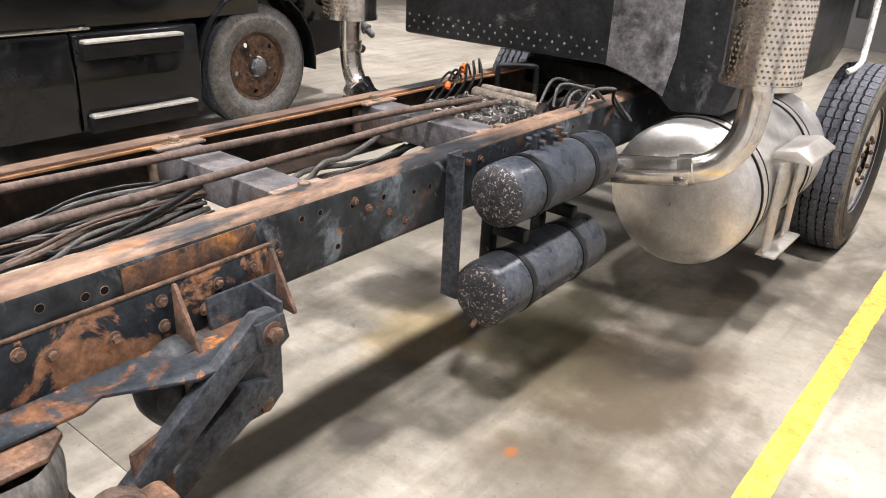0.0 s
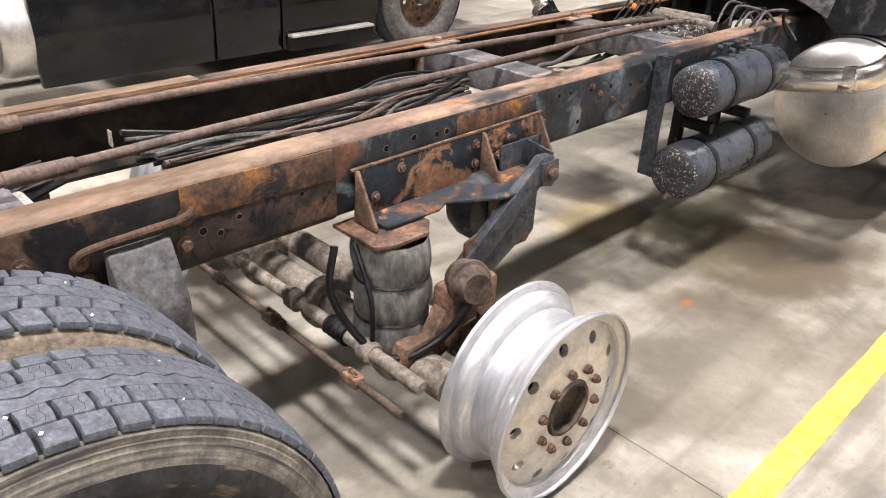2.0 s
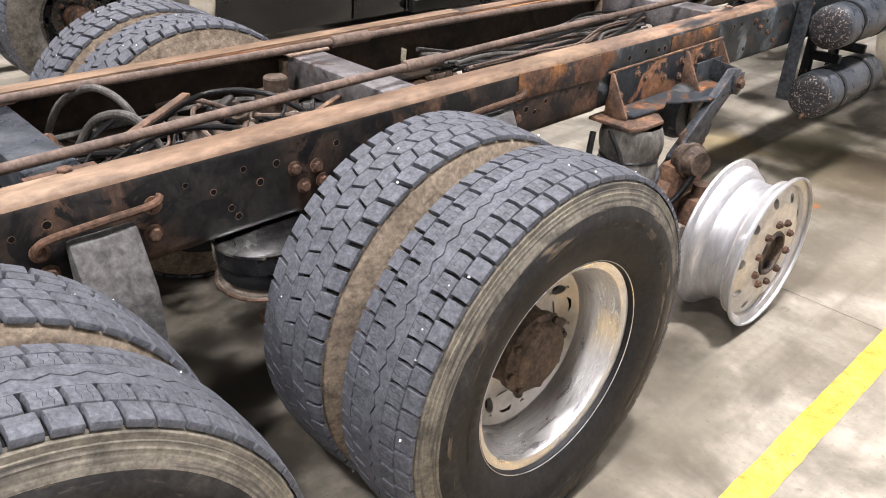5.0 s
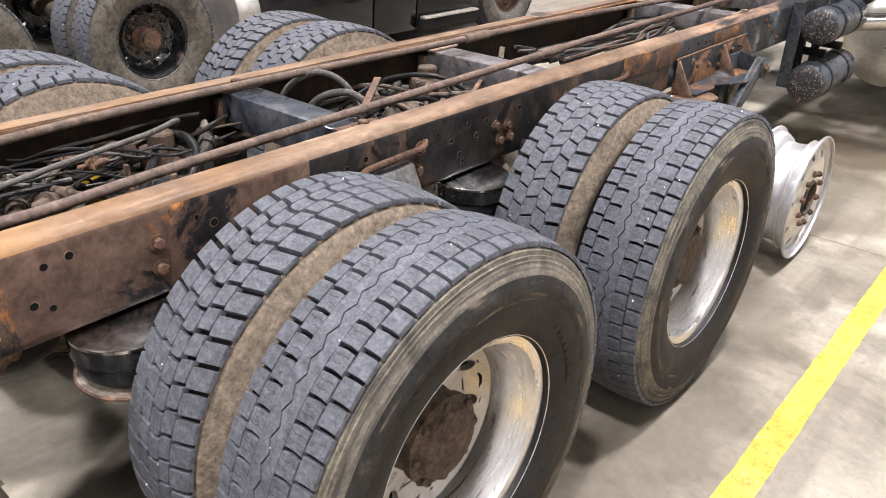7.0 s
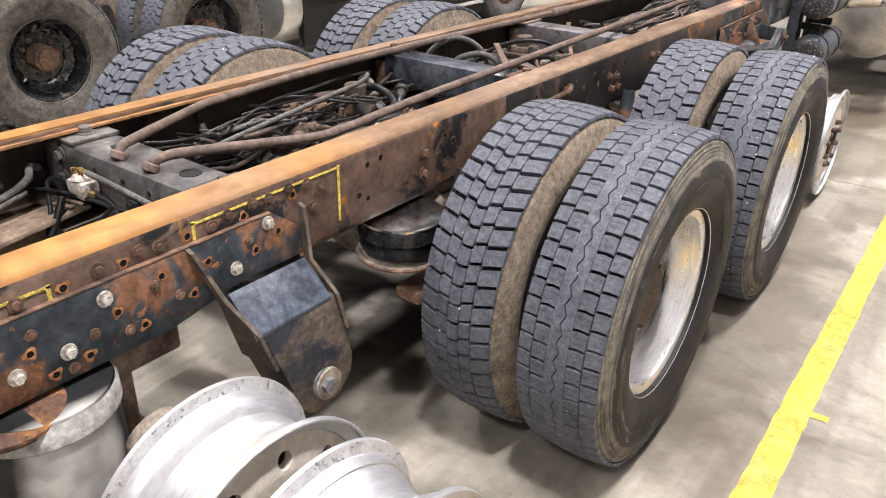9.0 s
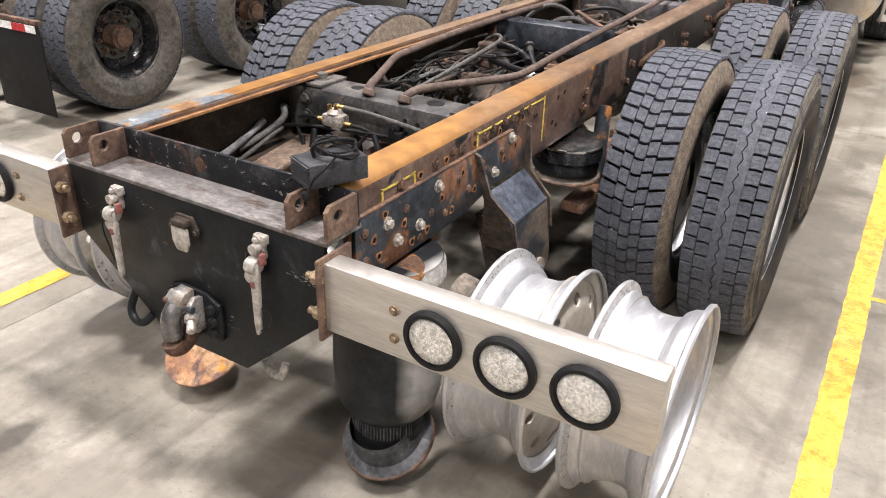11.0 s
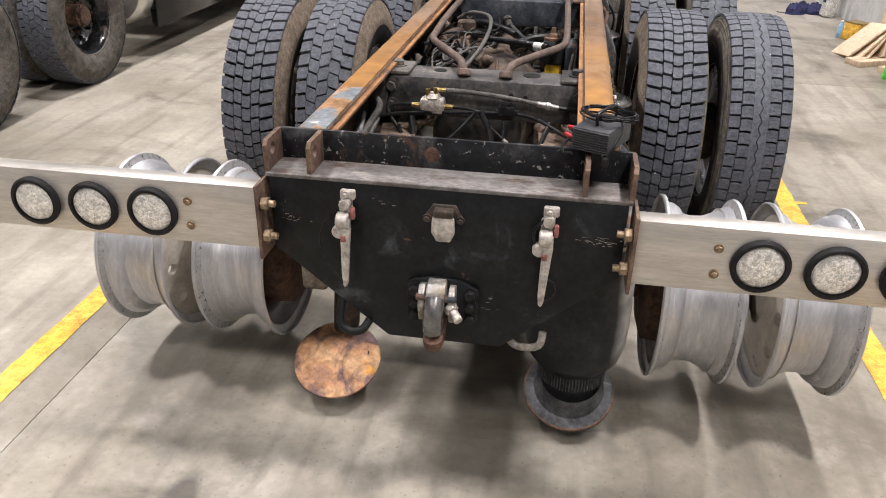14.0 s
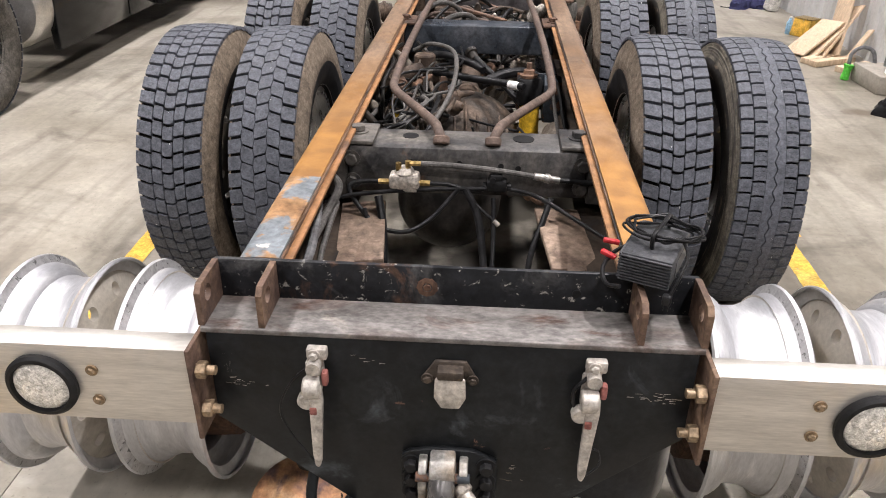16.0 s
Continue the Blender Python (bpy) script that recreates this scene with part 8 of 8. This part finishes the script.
# ---- the black truck alongside ----
def other_truck():
    t = thing("truck", (-4.65, 0, 0), "black fairing-sided highway truck parked alongside with dirty wheels", "truck")
    ox = -4.65

    def L(bm):
        for v in bm.verts:
            v.co.x -= ox
        return bm
    z = 0.525
    for y in (2.60, 4.02):
        for s in (1, -1):
            for xx, rim, ty, hub in ((1.085, RIM_BLACK, TYRES["grey"], HUB_RUST), (0.742, RIM_BLACK, TYRES["grey"], None)):
                o = s if hub else -s
                w = wheel(t, (s * xx, y, z), o, rim, ty, hub, -0.06, 10 if hub else 0, -0.05, "dirty black steel wheel with a muddy tyre")
                w.scale = (0.95, 0.92, 0.92)
        a = B()
        cyl(a, (ox - 0.8, y, z), (ox + 0.8, y, z), 0.08, n=20)
        spin(a, [(-0.2, 0.1), (-0.1, 0.2), (0.1, 0.2), (0.3, 0.08)], (ox, y, z), (0, 1, 0), 24)
        part("drive_axle", L(a), M_grime, t)
    for s in (1, -1):
        r = B()
        bx(r, (ox + s * 0.40, 5.4, 0.93), (0.08, 9.4, 0.27), 0.01)
        part("frame_rail", L(r), M_grime, t)
        # silver tank end and fairings
        k = B()
        spin(k, [(0, 0.0), (0.0, 0.2), (0.02, 0.29), (0.06, 0.325), (0.10, 0.33), (0.5, 0.33)], (ox + s * 0.91, 4.80, 0.60), (0, 1, 0), 48, cap=False)
        part("fuel_tank", L(k), M_tank_alu, t, "silver tank behind the fairing")
        for y0, y1 in ((5.02, 6.355), (6.38, 6.99), (7.01, 8.05)):
            f = B()
            prism(f, [(ox + s * 1.23, 0.24), (ox + s * 1.25, 0.60), (ox + s * 1.24, 0.93), (ox + s * 1.17, 0.96), (ox + s * 1.17, 0.24)], "y", y0, y1, 0.008)
            part("side_fairing", L(f), M_black_gloss, t, "gloss black side fairing")
        u = B()
        prism(u, [(ox + s * 1.18, 0.97), (ox + s * 1.22, 0.98), (ox + s * 1.22, 1.5), (ox + s * 1.18, 3.2), (ox + s * 1.12, 3.2), (ox + s * 1.12, 0.97)], "y", 5.1, 8.7, 0.01)
        part("cab_side", L(u), M_black_gloss, t)
        for y0, y1, zz in ((7.06, 7.88, 0.885), (7.06, 7.96, 0.355)):
            st = B()
            bx(st, (ox + s * 1.25, (y0 + y1) / 2, zz), (0.13, y1 - y0, 0.02), 0.004)
            step = part("step", L(st), M_alu_face, t, "ribbed aluminium step")
            rb = B()
            for i in range(6):
                bx(rb, (ox + s * (1.202 + i * 0.019), (y0 + y1) / 2, zz + 0.012), (0.007, y1 - y0 - 0.02, 0.006), 0.001)
            part("rib", L(rb), M_alu_face, step)
            ub = B()
            bx(ub, (ox + s * 1.245, (y0 + y1) / 2, zz - 0.07), (0.10, y1 - y0 + 0.02, 0.11), 0.012)
            part("step_box", L(ub), M_rubber, step)
        ch = B()
        bx(ch, (ox + s * 1.242, 6.2, 0.975), (0.02, 1.9, 0.02), 0.004)
        part("trim_strip", L(ch), M_chrome, t)
        # steer wheel and fender
        w = wheel(t, (s * 1.08, 8.69, z), s, RIM_RUST, TYRES["pale"], HUB_STEEL, 0.06, 10, 0.100, "steer wheel with a grey tyre and rusty hub")
        w.scale = (0.95, 0.92, 0.92)
        fe = B()
        pts = []
        for i in range(13):
            a = radians(-8 + 196 * i / 12)
            pts.append((8.69 + 0.66 * math.cos(a), z + 0.66 * math.sin(a)))
        inner = [(8.69 + (p - 8.69) * 0.965, z + (q - z) * 0.965) for p, q in pts][::-1]
        prism(fe, pts + inner, "x", ox + s * 0.88, ox + s * 1.24, 0.006)
        part("fender", L(fe), M_black_gloss, t)
        mf = B()
        prism(mf, [(9.40, 1.1), (9.5, 1.1), (10.3, 1.0), (10.3, 1.7), (8.0, 1.7), (8.0, 1.2), (8.4, 1.22)], "x", ox + s * 1.0, ox + s * 1.2, 0.02)
        part("hood_side", L(mf), M_black_gloss, t)
        # mud flap with a red and white strip at the tail
        fl = B()
        bx(fl, (ox + s * 0.95, 1.88, 0.42), (0.60, 0.012, 0.62), 0.004)
        flap = part("mud_flap", L(fl), M_rubber, t, "black rubber mud flap with red and white strip")
        tp = B()
        bx(tp, (ox + s * 0.92, 1.871, 0.70), (0.60, 0.004, 0.05), 0)
        part("strip_white", L(tp), M_white, flap)
        tq = B()
        for i in range(2):
            bx(tq, (ox + s * (0.74 + 0.30 * i), 1.8685, 0.70), (0.15, 0.004, 0.05), 0)
        part("strip_red", L(tq), M_red, flap)
        hg = B()
        bx(hg, (ox + s * 0.8, 1.89, 0.745), (0.9, 0.04, 0.03), 0.006)
        part("flap_hanger", L(hg), M_rust_plate, flap)
    c = B()
    bx(c, (ox, 7.2, 2.2), (2.2, 3.7, 2.2), 0.05)
    part("cab", L(c), M_black_gloss, t)
    e = B()
    bx(e, (ox, 9.3, 1.2), (1.5, 2.0, 1.0), 0.1)
    part("hood", L(e), M_black_gloss, t)
    rnd = random.Random(31)
    for k in range(34):
        v = B()
        q = Vector((rnd.uniform(ox + 0.35, ox + 0.95), rnd.uniform(9.35, 10.4), rnd.uniform(0.55, 1.5)))
        d = Vector((rnd.uniform(-1, 1), rnd.uniform(-1, 1), rnd.uniform(-0.6, 0.6))).normalized()
        ln, rr = rnd.uniform(0.12, 0.34), rnd.uniform(0.025, 0.075)
        spin(v, [(0, rr * 0.5), (0.01, rr), (ln * 0.5, rr), (ln * 0.52, rr * 1.2), (ln * 0.62, rr * 1.2), (ln * 0.64, rr * 0.8), (ln, rr * 0.7), (ln + 0.02, rr * 0.3)], q, d, 14)
        part("engine_part", L(v), rnd.choice((M_grime, M_dusty, M_castgrey, M_plank, M_oil)), t)
    fp = B()
    prism(fp, [(9.38, 0.50), (9.98, 0.58), (10.02, 0.88), (9.45, 0.84)], "x", ox + 1.02, ox + 1.05, 0.01)
    part("splash_panel", L(fp), M_rubber, t, "black plastic splash panel ahead of the wheel")
    return t


settle(other_truck())


# ---- odds and ends by the east wall ----
def leaning_board(foot, top, w, thick=0.018):
    """A board that stands on the floor at foot and leans to top; w runs along the wall."""
    f, t = Vector(foot), Vector(top)
    ob = thing("board", f, "pale plywood board leaning on the wall", "board", "boards leaning on the wall")
    up = (t - f)
    length = up.length
    z = up.normalized()
    y = (Vector((0, 1, 0)) - z * z.y).normalized()
    x = y.cross(z)
    bm = bx(B(), (0, 0, length / 2), (thick, w, length), 0.002)
    r = Matrix((x, y, z)).transposed().to_4x4()
    for v in bm.verts:
        v.co = r @ v.co
    part("panel", bm, M_wood, ob)


def wall_side():
    leaning_board((2.947, 6.288, 0.012), (3.283, 6.374, 0.305), 0.372)
    leaning_board((3.027, 6.168, 0.01), (3.398, 6.34, 0.372), 0.266)
    leaning_board((3.098, 6.133, 0.01), (3.451, 6.357, 0.443), 0.23)
    leaning_board((3.239, 6.15, 0.01), (3.531, 6.744, 1.106), 0.283)
    leaning_board((3.31, 5.995, 0.01), (3.531, 6.116, 0.283), 0.071)
    for x, y, rz, w in ((3.186, 5.97, 108, 0.48), (3.115, 6.064, 112, 0.42), (3.31, 5.78, 112, 0.40)):
        t = thing("board", (x, y, 0.0), "short pale timber lying on the floor", "board", "boards leaning on the wall")
        part("panel", bx(B(), (0, 0, 0.026), (0.09, w, 0.05), 0.003), M_wood, t)
        t.rotation_euler = (0, 0, radians(rz + 8))
    t = thing("yellow_bin", (3.33, 7.12, 0), "dented yellow metal bin on the floor", "bin")
    b = B()
    prism(b, [(-0.115, 0.0), (0.115, 0.0), (0.085, 0.175), (-0.078, 0.175)], "y", -0.10, 0.10, 0.012)
    part("body", b, M_yellow_paint, t)
    part("rim", bx(B(), (0.004, 0, 0.176), (0.170, 0.205, 0.010), 0.003), M_brass, t)
    t.rotation_euler = (0, 0, radians(38))
    t = thing("drink_bottle", (3.18, 7.17, 0), "small clear bottle with a blue band beside the bin", "bottle")
    part("bottle", spin(B(), [(0, 0.0), (0, 0.028), (0.006, 0.031), (0.12, 0.031), (0.15, 0.014), (0.165, 0.013), (0.165, 0.0)], (0, 0, 0), (0, 0, 1), 16, cap=False), M_lightblue, t)
    part("cap", cyl(B(), (0, 0, 0.165), (0, 0, 0.182), 0.0145, n=12), M_white, t)
    t = thing("column", (3.292, 5.066, 0), "grey steel column on a concrete plinth", "column", "", "structure")
    b = B()
    prism(b, [(-0.115, -0.05), (-0.14, 0.42), (0.27, 0.42), (0.27, -0.10)], "z", 0.0, 0.15, 0.012)
    part("plinth", b, M_block, t)
    b = B()
    bx(b, (0.165, 0.20, 3.16), (0.20, 0.012, 6.03), 0.002)
    for k in (-1, 1):
        bx(b, (0.165 + k * 0.10, 0.20, 3.16), (0.014, 0.22, 6.03), 0.002)
    part("shaft", b, M_colgrey, t)
    t = thing("work_glove", (3.40, 4.90, 0), "yellow work glove dropped beside the plinth", "glove")
    g = B()
    bx(g, (0, 0, 0.022), (0.09, 0.08, 0.040), 0.016, rot=(8, -6, 20))
    for k in range(4):
        tube(g, [(0.03 - 0.02 * k, 0.03, 0.022), (0.035 - 0.024 * k, 0.075, 0.032 + 0.006 * (k % 2)), (0.03 - 0.026 * k, 0.11, 0.016)], 0.011, 8, 4)
    part("palm", g, M_yellow_mark, t)
    t = thing("spray_can", (3.285, 5.12, 0.15), "white and blue spray can on the plinth", "can")
    part("can", spin(B(), [(0, 0.0), (0, 0.030), (0.004, 0.033), (0.17, 0.033), (0.19, 0.022)], (0, 0, 0), (0, 0, 1), 20, cap=False), M_white, t)
    part("cap", spin(B(), [(0.19, 0.018), (0.215, 0.018), (0.22, 0.012), (0.22, 0.0)], (0, 0, 0), (0, 0, 1), 16, cap=False), M_lightblue, t)
    part("band", spin(B(), [(0.05, 0.0332), (0.05, 0.0338), (0.10, 0.0338), (0.10, 0.0332)], (0, 0, 0), (0, 0, 1), 20, cap=False), M_lightblue, t)
    t = thing("green_grip", (3.10, 5.46, 0), "green plastic grip with a bent grey hose by the plinth", "hose")
    b = B()
    spin(b, [(0, 0.0), (0, 0.030), (0.01, 0.036), (0.08, 0.030), (0.13, 0.042), (0.135, 0.0)], (0, 0, 0), (0.1, 0, 1), 16, cap=False)
    part("grip", b, M_green, t)
    part("hose", tube(B(), [(0.01, 0, 0.12), (0.02, 0.02, 0.22), (0.10, 0.03, 0.27), (0.19, 0.02, 0.24), (0.22, 0.0, 0.14)], 0.016, 10, 6), M_castgrey, t)
    for x, y, m, w in ((3.416, 8.40, M_white, 0.15),):
        t = thing("paper_sack", (x, y, 0), "printed paper sack standing by the wall", "sack", "sacks by the wall")
        part("sack", bx(B(), (0, 0, 0.32), (w, 0.16, 0.64), 0.03, rot=(0, 8, 0)), m, t)
        for k in range(3):
            part("print", bx(B(), (-w / 2 - 0.018 + 0.016 * k, 0, 0.20 + 0.14 * k), (0.004, 0.10, 0.06), 0, rot=(0, 8, 0)), M_blue, t)
    rnd = random.Random(8)
    for x, y, m, label in ((3.142, 8.613, M_blue, "crumpled dark blue cloth on the floor"), (3.027, 8.509, M_blue, "crumpled dark blue cloth on the floor"), (3.275, 8.553, M_blue, "crumpled dark blue cloth on the floor"), (3.053, 4.514, M_hose, "black crumpled bag on the floor"), (3.115, 4.428, M_castgrey, "grey crumpled bag on the floor")):
        t = thing("crumpled_cloth" if m is M_blue else "crumpled_bag", (x, y, 0), label, "cloth" if m is M_blue else "bag")
        bm = B()
        n, k = 18, 8
        rows = []
        for j in range(k + 1):
            e = (math.pi / 2) * j / k
            rows.append([bm.verts.new(((0.11 + rnd.uniform(-.02, .02)) * math.cos(e) * math.cos(2 * math.pi * i / n), (0.10 + rnd.uniform(-.02, .02)) * math.cos(e) * math.sin(2 * math.pi * i / n), 0.13 * math.sin(e) * rnd.uniform(0.75, 1.15))) for i in range(n)])
        for p, q in zip(rows, rows[1:]):
            for i in range(n):
                bm.faces.new((p[i], p[(i + 1) % n], q[(i + 1) % n], q[i]))
        part("fold", bm, m, t)
    t = thing("strap", (2.832, 8.553, 0), "thin dark strap lying on the floor", "strap")
    part("band", tube(B(), [(0, 0, 0.006), (0.10, -0.06, 0.006), (0.25, -0.05, 0.006), (0.36, 0.03, 0.006)], 0.005, 8, 6), M_hose, t)


wall_side()
slabs()
